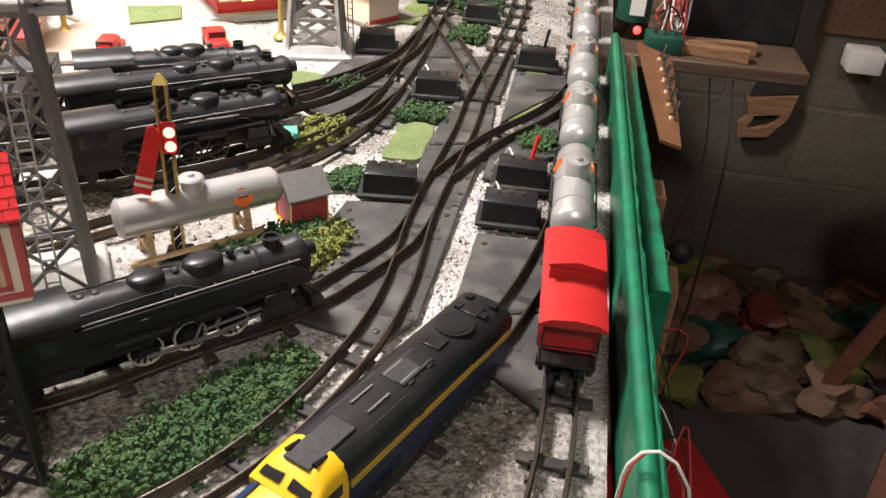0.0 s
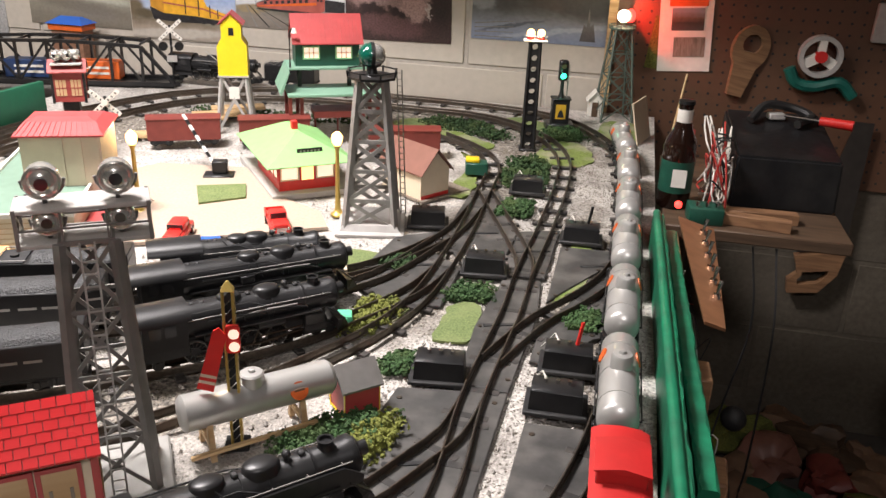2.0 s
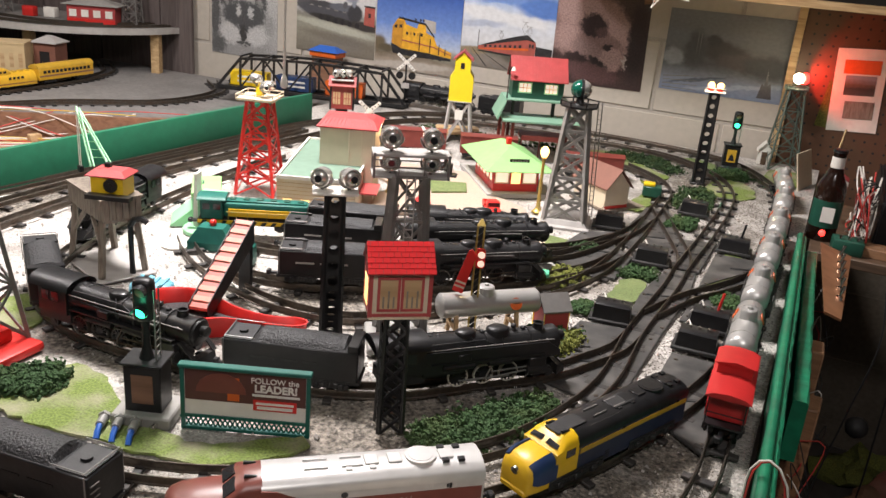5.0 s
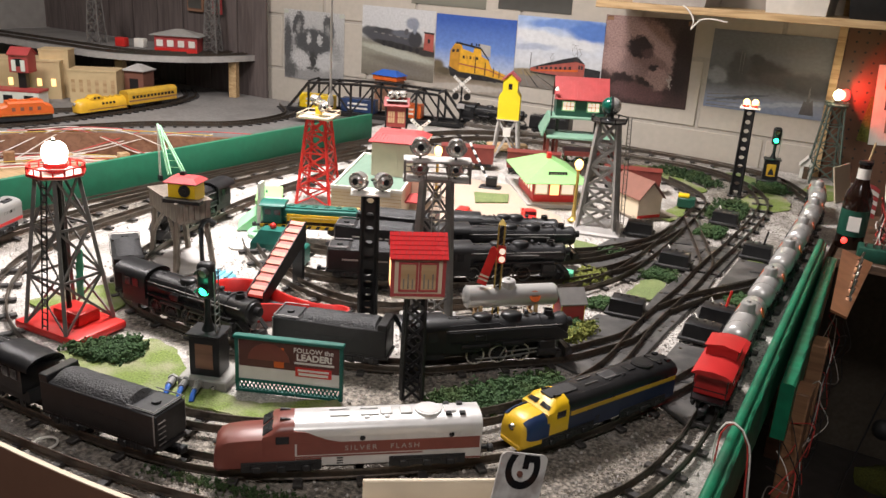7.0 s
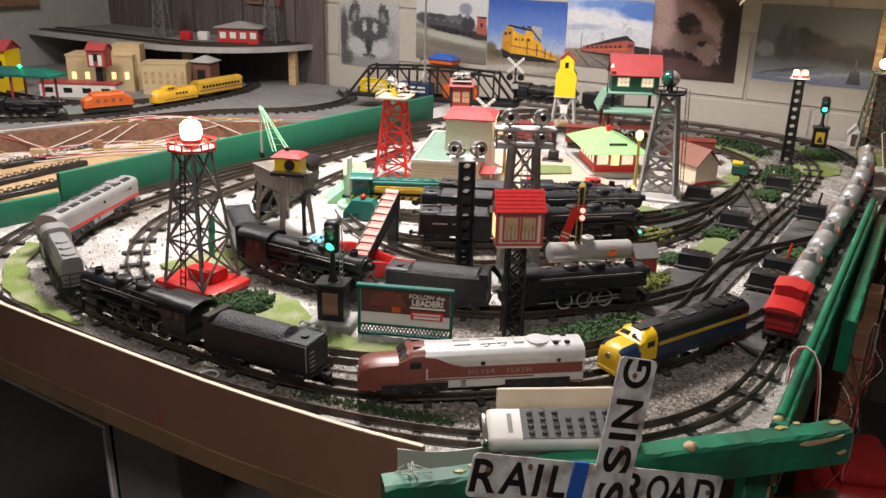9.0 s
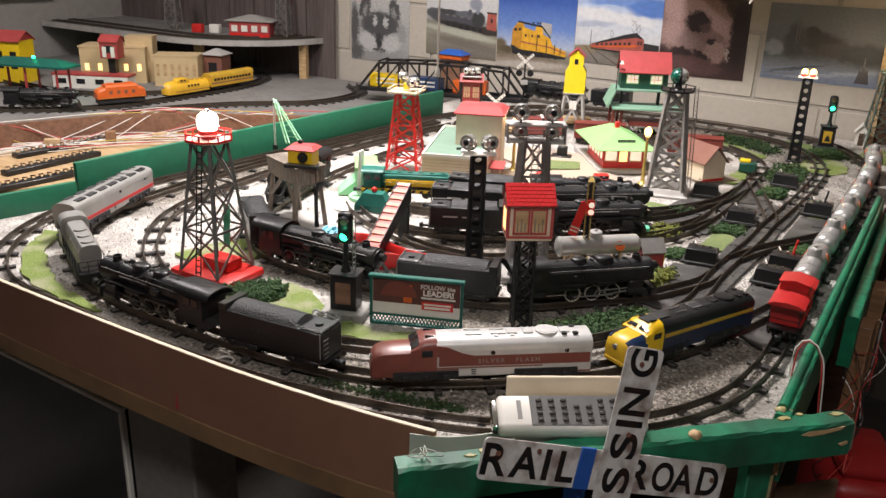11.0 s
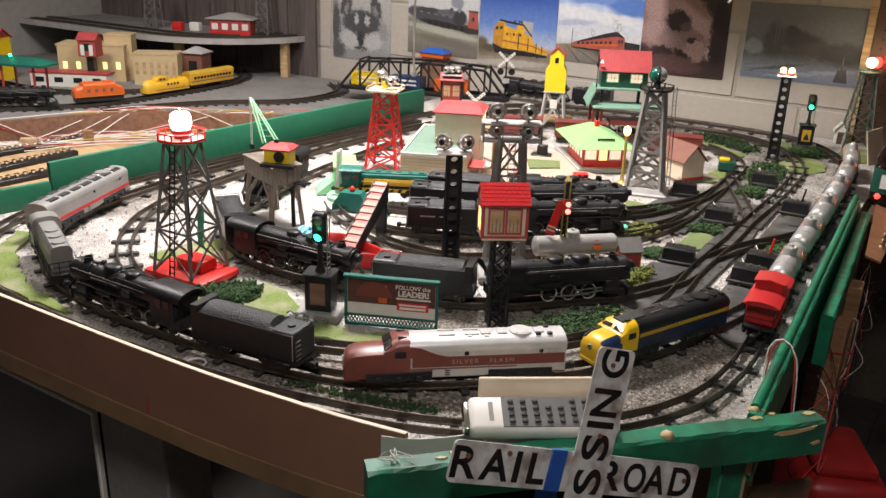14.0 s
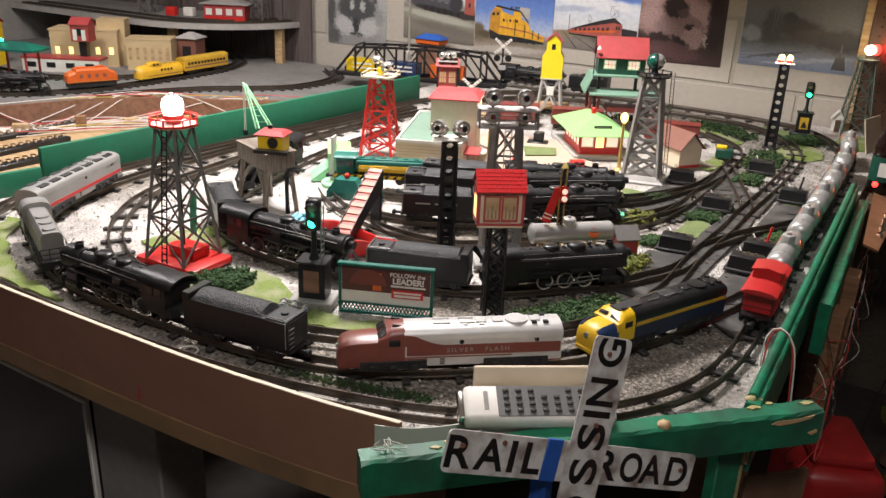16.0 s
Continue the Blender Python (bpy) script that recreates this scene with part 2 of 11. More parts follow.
M["window_pale"] = glow_mat("lit_pale_window", (1.0, 0.80, 0.62), 0.7)


# ---- mesh helpers ----
def V(*a):
    return Vector(a)


def bx(bm, x, y, z, sx, sy, sz, rz=0.0, bev=0.0, seg=2):
    """A box with its middle at x, y and its underside at z."""
    r = bmesh.ops.create_cube(bm, size=1.0, matrix=Matrix.Translation((x, y, z + sz / 2)) @ Matrix.Rotation(radians(rz), 4, "Z") @ Matrix.Diagonal((sx, sy, sz, 1)))
    if bev:
        vs = set(r["verts"])
        es = [e for e in bm.edges if e.verts[0] in vs and e.verts[1] in vs]
        bmesh.ops.bevel(bm, geom=es, offset=bev, segments=seg, affect="EDGES", profile=0.5)
    return bm


def cyl(bm, a, b, r0, r1=None, n=12, caps=True):
    a, b = Vector(a), Vector(b)
    d = b - a
    m = Matrix.Translation((a + b) / 2) @ d.to_track_quat("Z", "Y").to_matrix().to_4x4()
    bmesh.ops.create_cone(bm, cap_ends=caps, segments=n, radius1=r0, radius2=r0 if r1 is None else r1, depth=d.length, matrix=m)
    return bm


def bar(bm, a, b, w, h=None):
    """A straight bar of square section from a to b."""
    a, b = Vector(a), Vector(b)
    d = b - a
    m = Matrix.Translation((a + b) / 2) @ d.to_track_quat("Z", "Y").to_matrix().to_4x4() @ Matrix.Diagonal((w, h or w, d.length, 1))
    bmesh.ops.create_cube(bm, size=1.0, matrix=m)
    return bm


def ball(bm, x, y, z, r, sz=1.0, n=12):
    bmesh.ops.create_uvsphere(bm, u_segments=n, v_segments=max(6, n // 2 + 2), radius=r, matrix=Matrix.Translation((x, y, z)) @ Matrix.Diagonal((1, 1, sz, 1)))
    return bm


def loft(bm, rings, closed=True, cap=True):
    """Skin through rings of equally many points."""
    vs = [[bm.verts.new(p) for p in ring] for ring in rings]
    k = len(vs[0])
    for a, b in zip(vs, vs[1:]):
        for i in range(k if closed else k - 1):
            j = (i + 1) % k
            bm.faces.new((a[i], a[j], b[j], b[i]))
    if cap and closed:
        bm.faces.new(vs[0][::-1])
        bm.faces.new(vs[-1])
    return bm


def prism(bm, pts, z0, z1):
    return loft(bm, [[(x, y, z0) for x, y in pts], [(x, y, z1) for x, y in pts]])


def lathe(bm, prof, x=0, y=0, n=16):
    """A turned body about the upright through x, y: prof is rows of radius, height."""
    return loft(bm, [[(x + r * math.cos(2 * math.pi * i / n), y + r * math.sin(2 * math.pi * i / n), z) for i in range(n)] for r, z in prof])


def tubes(bm, pts, r, n=6):
    """A round wire along points."""
    pts = [Vector(p) for p in pts]
    rings = []
    for i, p in enumerate(pts):
        d = (pts[min(i + 1, len(pts) - 1)] - pts[max(i - 1, 0)]).normalized()
        q = d.to_track_quat("Z", "Y")
        rings.append([p + q @ Vector((r * math.cos(2 * math.pi * k / n), r * math.sin(2 * math.pi * k / n), 0)) for k in range(n)])
    return loft(bm, rings)


def spline(pts, step=0.02):
    """A smooth line through points, at even steps."""
    p = [Vector((*q, 0)) if len(q) == 2 else Vector(q) for q in pts]
    p = [2 * p[0] - p[1]] + p + [2 * p[-1] - p[-2]]
    out = []
    for i in range(1, len(p) - 2):
        n = max(2, int((p[i + 1] - p[i]).length / step))
        for k in range(n):
            t = k / n
            out.append(0.5 * ((2 * p[i]) + (p[i + 1] - p[i - 1]) * t + (2 * p[i - 1] - 5 * p[i] + 4 * p[i + 1] - p[i + 2]) * t * t + (3 * p[i] - p[i - 1] - 3 * p[i + 1] + p[i + 2]) * t ** 3))
    out.append(p[-2])
    return out


def smooth(me, angle=40):
    for f in me.polygons:
        f.use_smooth = True
    me.set_sharp_from_angle(angle=radians(angle))


def part(name, bm, material, parent, label="", at=None, soft=True):
    bmesh.ops.recalc_face_normals(bm, faces=bm.faces[:])
    me = bpy.data.meshes.new(name)
    bm.to_mesh(me)
    bm.free()
    if soft:
        smooth(me)
    me.materials.append(M[material] if isinstance(material, str) else material)
    ob = new(name, me)
    if parent:
        ob.parent = parent
    if at:
        ob.matrix_basis = at
    if label:
        tagged(ob, label)
    return ob


def again(ob, m, parent=None):
    """Another part on the same mesh."""
    o = new(ob.name, ob.data)
    o.parent = parent or ob.parent
    o.matrix_basis = m
    return o


def thing(name, x, y, z, rz, label, category, group="", kind=""):
    ob = new(name)
    ob.empty_display_size = 0.02
    ob.matrix_basis = pose(x, y, z, 0, 0, rz)
    return tagged(ob, label, category, group, kind)


def B():
    return bmesh.new()


def heading(a, b):
    return math.degrees(math.atan2(b[1] - a[1], b[0] - a[0]))
# ---- the room ----
FLOOR, WALL_Y = -0.80, 2.66

M["floor_dark"] = node_mat("dark_concrete_floor", (0.07, 0.062, 0.055), 0.8, 0, 0.2, 25, 0.2, (0.035, 0.03, 0.028), 0.6, 4)
M["wall_paint"] = node_mat("cream_block_paint", (0.46, 0.415, 0.355), 0.7, 0, 0.06, 60, 0.35, (0.45, 0.40, 0.33), 0.4, 5, rand=0.05)
M["mortar"] = node_mat("painted_mortar", (0.40, 0.365, 0.32), 0.85, 0, 0.1, 80, 0.3)
M["pegboard"] = node_mat("brown_hardboard", (0.105, 0.050, 0.027), 0.55, 0, 0.08, 60, 0.1, (0.14, 0.06, 0.03), 0.4, 5)
M["dark_wall"] = node_mat("dark_panel_wall", (0.34, 0.32, 0.30), 0.8, 0, 0.1, 30, 0.1)
M["ceiling"] = node_mat("unpainted_ceiling", (0.68, 0.66, 0.63), 0.85, 0, 0.12, 20, 0.1)

b = B()
bx(b, -1.0, 1.0, FLOOR - 0.1, 5.4, 5.6, 0.1)
tagged(part("floor", b, "floor_dark", None), "dark bare concrete basement floor", "floor", kind="structure")
b = B()
bx(b, -1.0, 1.0, 1.55, 5.4, 5.6, 0.1)
tagged(part("ceiling", b, "ceiling", None), "plain unpainted basement ceiling", "ceiling", kind="structure")
for nm, x, y, sx, sy in (("wall_west", -3.65, 1.0, 0.1, 5.4), ("wall_east", 1.65, 1.0, 0.1, 5.4), ("wall_south", -1.0, -1.75, 5.2, 0.1)):
    b = B()
    bx(b, x, y, FLOOR, sx, sy, 2.35)
    tagged(part(nm, b, "dark_wall", None), "dim grey basement wall", "wall", kind="structure")

b = B()
bx(b, -1.0, WALL_Y + 0.054, FLOOR, 5.2, 0.1, 2.35)
wall = tagged(part("wall_north", b, "mortar", None), "painted concrete block basement wall with recessed joints", "wall", kind="structure")

# ---- the layout table ----
FRONT = [(-1.52, 0.585), (-1.30, 0.556), (-1.13, 0.547), (-1.0, 0.547), (-0.85, 0.550), (-0.75, 0.553), (-0.67, 0.556), (-0.60, 0.561), (-0.55, 0.566), (-0.47, 0.575), (-0.395, 0.588)]
front = [(p.x, p.y) for p in spline(FRONT, 0.03)]


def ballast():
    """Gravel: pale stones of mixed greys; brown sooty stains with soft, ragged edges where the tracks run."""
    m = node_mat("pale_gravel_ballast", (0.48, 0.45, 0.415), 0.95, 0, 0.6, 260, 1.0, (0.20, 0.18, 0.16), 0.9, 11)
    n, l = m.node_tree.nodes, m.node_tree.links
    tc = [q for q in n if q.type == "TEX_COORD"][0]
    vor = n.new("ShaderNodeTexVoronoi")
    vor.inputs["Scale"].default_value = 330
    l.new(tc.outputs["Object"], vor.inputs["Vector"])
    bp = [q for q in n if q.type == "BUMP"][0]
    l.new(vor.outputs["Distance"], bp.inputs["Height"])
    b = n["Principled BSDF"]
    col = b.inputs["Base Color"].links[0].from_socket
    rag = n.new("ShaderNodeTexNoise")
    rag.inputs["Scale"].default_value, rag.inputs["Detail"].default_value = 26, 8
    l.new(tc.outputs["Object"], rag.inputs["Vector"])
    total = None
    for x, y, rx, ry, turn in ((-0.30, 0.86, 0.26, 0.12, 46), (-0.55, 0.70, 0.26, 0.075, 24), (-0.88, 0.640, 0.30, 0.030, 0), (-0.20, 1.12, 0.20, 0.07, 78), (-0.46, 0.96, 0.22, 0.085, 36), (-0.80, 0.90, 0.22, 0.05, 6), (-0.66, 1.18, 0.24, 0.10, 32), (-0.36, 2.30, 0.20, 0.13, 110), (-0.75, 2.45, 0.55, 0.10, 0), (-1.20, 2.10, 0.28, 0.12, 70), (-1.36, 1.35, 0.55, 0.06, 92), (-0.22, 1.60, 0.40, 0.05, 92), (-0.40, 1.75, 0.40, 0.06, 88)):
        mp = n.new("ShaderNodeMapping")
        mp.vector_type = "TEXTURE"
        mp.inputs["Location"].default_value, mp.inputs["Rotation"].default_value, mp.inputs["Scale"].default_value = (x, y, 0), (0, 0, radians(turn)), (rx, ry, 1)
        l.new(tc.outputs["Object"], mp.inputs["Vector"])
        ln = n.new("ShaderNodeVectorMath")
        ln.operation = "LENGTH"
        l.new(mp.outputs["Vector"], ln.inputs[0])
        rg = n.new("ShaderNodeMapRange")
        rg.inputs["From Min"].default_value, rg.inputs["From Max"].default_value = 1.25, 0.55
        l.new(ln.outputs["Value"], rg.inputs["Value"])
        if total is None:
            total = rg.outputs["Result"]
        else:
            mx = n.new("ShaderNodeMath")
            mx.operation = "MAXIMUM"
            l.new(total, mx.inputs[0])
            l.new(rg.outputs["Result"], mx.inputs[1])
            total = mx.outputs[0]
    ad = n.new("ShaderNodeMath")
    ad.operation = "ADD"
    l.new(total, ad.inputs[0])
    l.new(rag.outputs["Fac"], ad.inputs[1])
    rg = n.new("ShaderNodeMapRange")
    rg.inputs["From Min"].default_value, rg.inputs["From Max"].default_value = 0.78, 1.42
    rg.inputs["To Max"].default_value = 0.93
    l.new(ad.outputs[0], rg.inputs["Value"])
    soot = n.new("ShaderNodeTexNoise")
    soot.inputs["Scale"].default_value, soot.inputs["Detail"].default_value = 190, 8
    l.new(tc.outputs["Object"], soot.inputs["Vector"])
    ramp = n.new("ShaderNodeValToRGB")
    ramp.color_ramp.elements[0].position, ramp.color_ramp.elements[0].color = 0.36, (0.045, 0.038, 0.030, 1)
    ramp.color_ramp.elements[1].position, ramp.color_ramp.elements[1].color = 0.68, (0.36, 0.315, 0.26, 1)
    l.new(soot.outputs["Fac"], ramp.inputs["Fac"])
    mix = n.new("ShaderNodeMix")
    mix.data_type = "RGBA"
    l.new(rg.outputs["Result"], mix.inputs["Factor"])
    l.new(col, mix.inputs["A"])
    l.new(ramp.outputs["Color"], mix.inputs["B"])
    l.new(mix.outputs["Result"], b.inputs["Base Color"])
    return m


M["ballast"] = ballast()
RIGHT = -0.128
b = B()
nx, ny = 150, 220
grid = []
for j in range(ny + 1):
    row = []
    for i in range(nx + 1):
        x = -1.52 + (RIGHT + 1.52) * i / nx
        if x < -0.395:
            y0 = np.interp(x, [p[0] for p in front], [p[1] for p in front])
        else:
            y0 = 0.588 + (x + 0.395) * 1.085
        y = y0 + (2.64 - y0) * j / ny
        z = 0.0015 * noise.noise((x * 40, y * 40, 0)) + 0.0035 * noise.noise((x * 9, y * 9, 3))
        edge = min(1, j / 4, (nx - i) / 4)
        row.append(b.verts.new((x, y, -0.002 + z * edge)))
    grid.append(row)
for j in range(ny):
    for i in range(nx):
        b.faces.new((grid[j][i], grid[j][i + 1], grid[j + 1][i + 1], grid[j + 1][i]))
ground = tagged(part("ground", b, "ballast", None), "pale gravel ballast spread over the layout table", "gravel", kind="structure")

b = B()
outline = front + [(RIGHT, 0.878), (RIGHT, 2.64), (-1.52, 2.64)]
prism(b, [(x, y + 0.001) for x, y in outline], -0.045, -0.008)
tagged(part("table_deck", b, "brown_wood", None), "wooden deck of the train table", "table", kind="structure")

fas = thing("fascia_board", 0, 0, 0, 0, "thin tan hardboard fascia bent round the table's front edge", "board", kind="structure")
b = B()
prism(b, front + [(x, y - 0.006) for x, y in front[::-1]], -0.046, 0.040)
part("panel", b, "fascia", fas)
b = B()
prism(b, [(x, y - 0.0005) for x, y in front] + [(x, y - 0.0055) for x, y in front[::-1]], 0.0402, 0.0412)
part("raw_edge", b, "cream", fas, "pale raw edge of the board")
b = B()
prism(b, [(x, y + 0.02) for x, y in front] + [(x, y - 0.008) for x, y in front[::-1]], -0.072, -0.0465)
part("batten", b, "fascia_dark", fas, "brown wood batten under the panel")


q = B()
bx(q, -0.745, 0.5462, -0.040, 0.0022, 0.0008, 0.020)
bx(q, -0.7455, 0.5462, -0.0400, 0.0045, 0.0009, 0.007)
part("red_drip", q, "brick_red", fas, "dried red paint drip")


def plank(name, a, c, w, h, z, mat, label, cat="board", kind="structure", bev=0.003, pieces=()):
    """A straight board from a to c."""
    L = math.hypot(c[0] - a[0], c[1] - a[1])
    t = thing(name, (a[0] + c[0]) / 2, (a[1] + c[1]) / 2, z, heading(a, c), label, cat, kind=kind)
    q = B()
    bx(q, 0, 0, 0, L, w, h, bev=bev)
    part("board", q, mat, t)
    return t, L


def chip(name, pts, y, z, mat, parent, label=""):
    """A thin proud flake on a board's face: pts in the board's length and height."""
    q = B()
    loft(q, [[(u, y, z + v) for u, v in pts], [(u, y - 0.0009, z + v) for u, v in pts]])
    return part(name, q, mat, parent, label, soft=False)


def worn_board(name, t, L, w, h, mat, seed, label="", bevel=0.002):
    """A board with slightly uneven, chipped edges."""
    rnd = random.Random(seed)
    q = B()
    n = max(8, int(L / 0.012))
    rows = []
    for k in range(n + 1):
        u = -L / 2 + L * k / n
        a, c, d = (bevel * rnd.uniform(0.5, 1.8) for _ in range(3))
        j = rnd.uniform(-0.0004, 0.0004)
        rows.append([(u, -w / 2 + j, 0.001), (u, -w / 2 + j, h - a), (u, -w / 2 + c, h + j), (u, w / 2 - d, h + j), (u, w / 2, h - d), (u, w / 2, 0.001)])
    loft(q, rows)
    return part(name, q, mat, t, label, soft=False)


A_, C_ = (-0.107, 0.812), (-0.130, 1.79)
L = math.hypot(C_[0] - A_[0], C_[1] - A_[1])
side = thing("rail_board", (A_[0] + C_[0]) / 2, (A_[1] + C_[1]) / 2, -0.03, heading(A_, C_), "green painted board along the table's side, chipped at its end", "board", kind="structure")
worn_board("board", side, L, 0.016, 0.082, "rail_green", 4)
q = B()
cyl(q, (-L / 2 + 0.012, 0.003, 0.0825), (L / 2, 0.003, 0.0825), 0.0058, n=12)
part("rounded_top", q, "rail_green", side)
q = B()
loft(q, [[(-L / 2 - 0.006, -0.006, 0.012), (-L / 2 - 0.006, 0.006, 0.012), (-L / 2 - 0.005, 0.006, 0.058), (-L / 2 - 0.004, -0.005, 0.066)], [(-L / 2 + 0.014, -0.0072, 0.012), (-L / 2 + 0.014, 0.0072, 0.012), (-L / 2 + 0.014, 0.0072, 0.0835), (-L / 2 + 0.014, -0.0070, 0.0830)]])
part("chipped_tip", q, "raw_wood", side, "splintered bare wood tip", soft=False)
A_, C_ = (-0.090, 1.20), (-0.110, 1.80)
L = math.hypot(C_[0] - A_[0], C_[1] - A_[1])
outer = thing("outer_board", (A_[0] + C_[0]) / 2, (A_[1] + C_[1]) / 2, -0.055, heading(A_, C_), "shorter green board fixed to the outside of the rail", "board", kind="structure")
worn_board("board", outer, L, 0.018, 0.080, "rail_green", 5)
chip("bare_patch", [(L / 2 - 0.2, 0.03), (L / 2 - 0.19, 0.07), (L / 2 - 0.08, 0.077), (L / 2 - 0.002, 0.078), (L / 2 - 0.002, 0.02), (L / 2 - 0.1, 0.035)], -0.009, 0, "worn_wood", outer, "bare wood where the green paint stops")
A_, C_ = (-0.3870, 0.5070), (-0.0510, 0.8545)
L = math.hypot(C_[0] - A_[0], C_[1] - A_[1])
front_rail = thing("front_rail", (A_[0] + C_[0]) / 2, (A_[1] + C_[1]) / 2, 0.010, heading(A_, C_), "green painted rail across the table's cut corner, chipped and streaked with glue", "rail", kind="structure")
worn_board("board", front_rail, L, 0.026, 0.040, "rail_green", 6, bevel=0.0026)
q = B()
loft(q, [[(L / 2 - 0.001, -0.0125, 0.003), (L / 2 - 0.001, 0.0125, 0.003), (L / 2 - 0.001, 0.0120, 0.037), (L / 2 - 0.001, 0.006, 0.0412), (L / 2 - 0.001, -0.009, 0.0410), (L / 2 - 0.001, -0.012, 0.036)], [(L / 2 + 0.0045, -0.011, 0.006), (L / 2 + 0.0040, 0.011, 0.005), (L / 2 + 0.0035, 0.010, 0.034), (L / 2 + 0.0030, 0.004, 0.0385), (L / 2 + 0.0030, -0.007, 0.0385), (L / 2 + 0.004, -0.0105, 0.033)]])
part("sawn_end", q, "old_wood", front_rail, "rounded bare sawn end", soft=False)
chip("paint_chip", [(L / 2 - 0.062, 0.0315), (L / 2 - 0.055, 0.0345), (L / 2 - 0.030, 0.0350), (L / 2 - 0.012, 0.0375), (L / 2 - 0.016, 0.0335), (L / 2 - 0.036, 0.0300), (L / 2 - 0.052, 0.0290)], -0.0131, 0, "raw_wood", front_rail, "bare wood where paint has flaked off")
chip("paint_chip", [(L / 2 - 0.016, 0.016), (L / 2 - 0.006, 0.019), (L / 2 - 0.004, 0.016), (L / 2 - 0.012, 0.013)], -0.0131, 0, "raw_wood", front_rail)
M["glue"] = node_mat("dried_yellow_glue", (0.40, 0.34, 0.15), 0.35, 0, 0.3, 120, 0.3, (0.25, 0.26, 0.16), 0.5, 60)
rnd = random.Random(31)
for u, v, r in ((L / 2 - 0.070, 0.006, 0.0065), (L / 2 - 0.010, 0.004, 0.0060), (L / 2 - 0.050, 0.010, 0.0035), (-0.155, 0.004, 0.006), (-0.170, -0.002, 0.004), (-0.145, 0.009, 0.003)):
    pts = [(u + 1.6 * r * math.cos(a) * rnd.uniform(0.5, 1.2), v + 0.6 * r * math.sin(a) * rnd.uniform(0.5, 1.2)) for a in [2 * math.pi * k / 11 for k in range(11)]]
    q = B()
    prism(q, pts, 0.0395, 0.0415)
    part("glue_smear", q, "glue", front_rail, "dried yellow glue", soft=False)
A_, C_ = (-0.1315, 0.782), (-0.110, 0.814)
post = thing("corner_post", -0.121, 0.798, FLOOR, heading(A_, C_), "green painted upright board below the rail's end", "post", kind="structure")
q = B()
bx(q, 0, 0, 0, 0.036, 0.016, 0.8085, bev=0.0015, seg=1)
part("board", q, "rail_green", post)
q = B()
bx(q, 0.0155, -0.0083, 0.55, 0.004, 0.0009, 0.23)
part("bare_edge", q, "glue", post, "yellowed bare edge")
M["brown_card"] = node_mat("brown_card_panel", (0.17, 0.095, 0.055), 0.8, 0, 0.15, 60, 0.1, (0.10, 0.06, 0.035), 0.5, 14)
q = B()
bx(q, 0, 0, 0, 0.085, 0.006, 0.73, bev=0.0008, seg=1)
tagged(part("card_panel", q, "brown_card", None, at=pose(-0.078, 0.893, FLOOR, 0, 0, 48)), "brown card panel standing under the table's corner", "panel")
divider, L = plank("divider_board", (-1.458, 0.905), (-1.395, 2.12), 0.012, 0.083, -0.004, "divider_green", "green painted divider board between two layouts")
low_div, L = plank("low_divider_board", (-1.50, 0.62), (-1.452, 0.90), 0.012, 0.048, -0.004, "divider_green", "lower green divider board by the table's corner")

# legs and things under the table
for x, y in ((-0.46, 0.70), (-1.40, 0.70), (-0.18, 2.5), (-1.4, 2.5), (-0.16, 1.0)):
    b = B()
    bx(b, x, y, FLOOR, 0.07, 0.07, 0.75 - 0.0, bev=0.003)
    tagged(part("table_leg", b, "brown_wood", None), "square wooden leg under the train table", "table leg", "table legs")

# ---- tracks ----
OUTER = [(-0.205, 2.27), (-0.185, 2.12), (-0.176, 1.9), (-0.172, 1.6), (-0.170, 1.3), (-0.163, 1.1), (-0.166, 0.98), (-0.186, 0.88), (-0.236, 0.79), (-0.318, 0.71), (-0.41, 0.655), (-0.53, 0.616), (-0.65, 0.592), (-0.80, 0.578), (-0.97, 0.574), (-1.12, 0.580), (-1.22, 0.606), (-1.315, 0.676), (-1.39, 0.790), (-1.425, 0.93), (-1.430, 1.1), (-1.415, 1.4), (-1.39, 1.75), (-1.38, 2.0), (-1.33, 2.22), (-1.24, 2.40), (-1.08, 2.52), (-0.90, 2.562), (-0.75, 2.565), (-0.6, 2.562), (-0.49, 2.55), (-0.385, 2.52), (-0.315, 2.467), (-0.262, 2.39), (-0.228, 2.32), (-0.207, 2.28)]
SF_LOOP = [(-0.176, 1.33), (-0.187, 1.25), (-0.205, 1.17), (-0.235, 1.07), (-0.275, 0.965), (-0.335, 0.865), (-0.43, 0.765), (-0.54, 0.685), (-0.66, 0.654), (-0.80, 0.644), (-0.96, 0.642), (-1.09, 0.668), (-1.19, 0.716), (-1.27, 0.785), (-1.325, 0.87), (-1.355, 1.0), (-1.372, 1.2), (-1.37, 1.5), (-1.345, 1.8), (-1.33, 2.0)]
T2 = [(-1.275, 2.0), (-1.30, 1.7), (-1.31, 1.4), (-1.30, 1.25), (-1.275, 1.06), (-1.235, 0.945), (-1.17, 0.855), (-1.095, 0.79), (-1.0, 0.74), (-0.88, 0.712), (-0.75, 0.706), (-0.62, 0.733), (-0.52, 0.79), (-0.42, 0.875), (-0.355, 0.96), (-0.318, 1.06), (-0.303, 1.16), (-0.307, 1.295), (-0.303, 1.411), (-0.299, 1.5), (-0.299, 1.62), (-0.292, 1.8), (-0.289, 1.99), (-0.297, 2.15), (-0.330, 2.263), (-0.385, 2.350), (-0.458, 2.42), (-0.542, 2.455), (-0.636, 2.462), (-0.80, 2.462), (-1.0, 2.44), (-1.16, 2.35), (-1.25, 2.18), (-1.275, 2.02)]
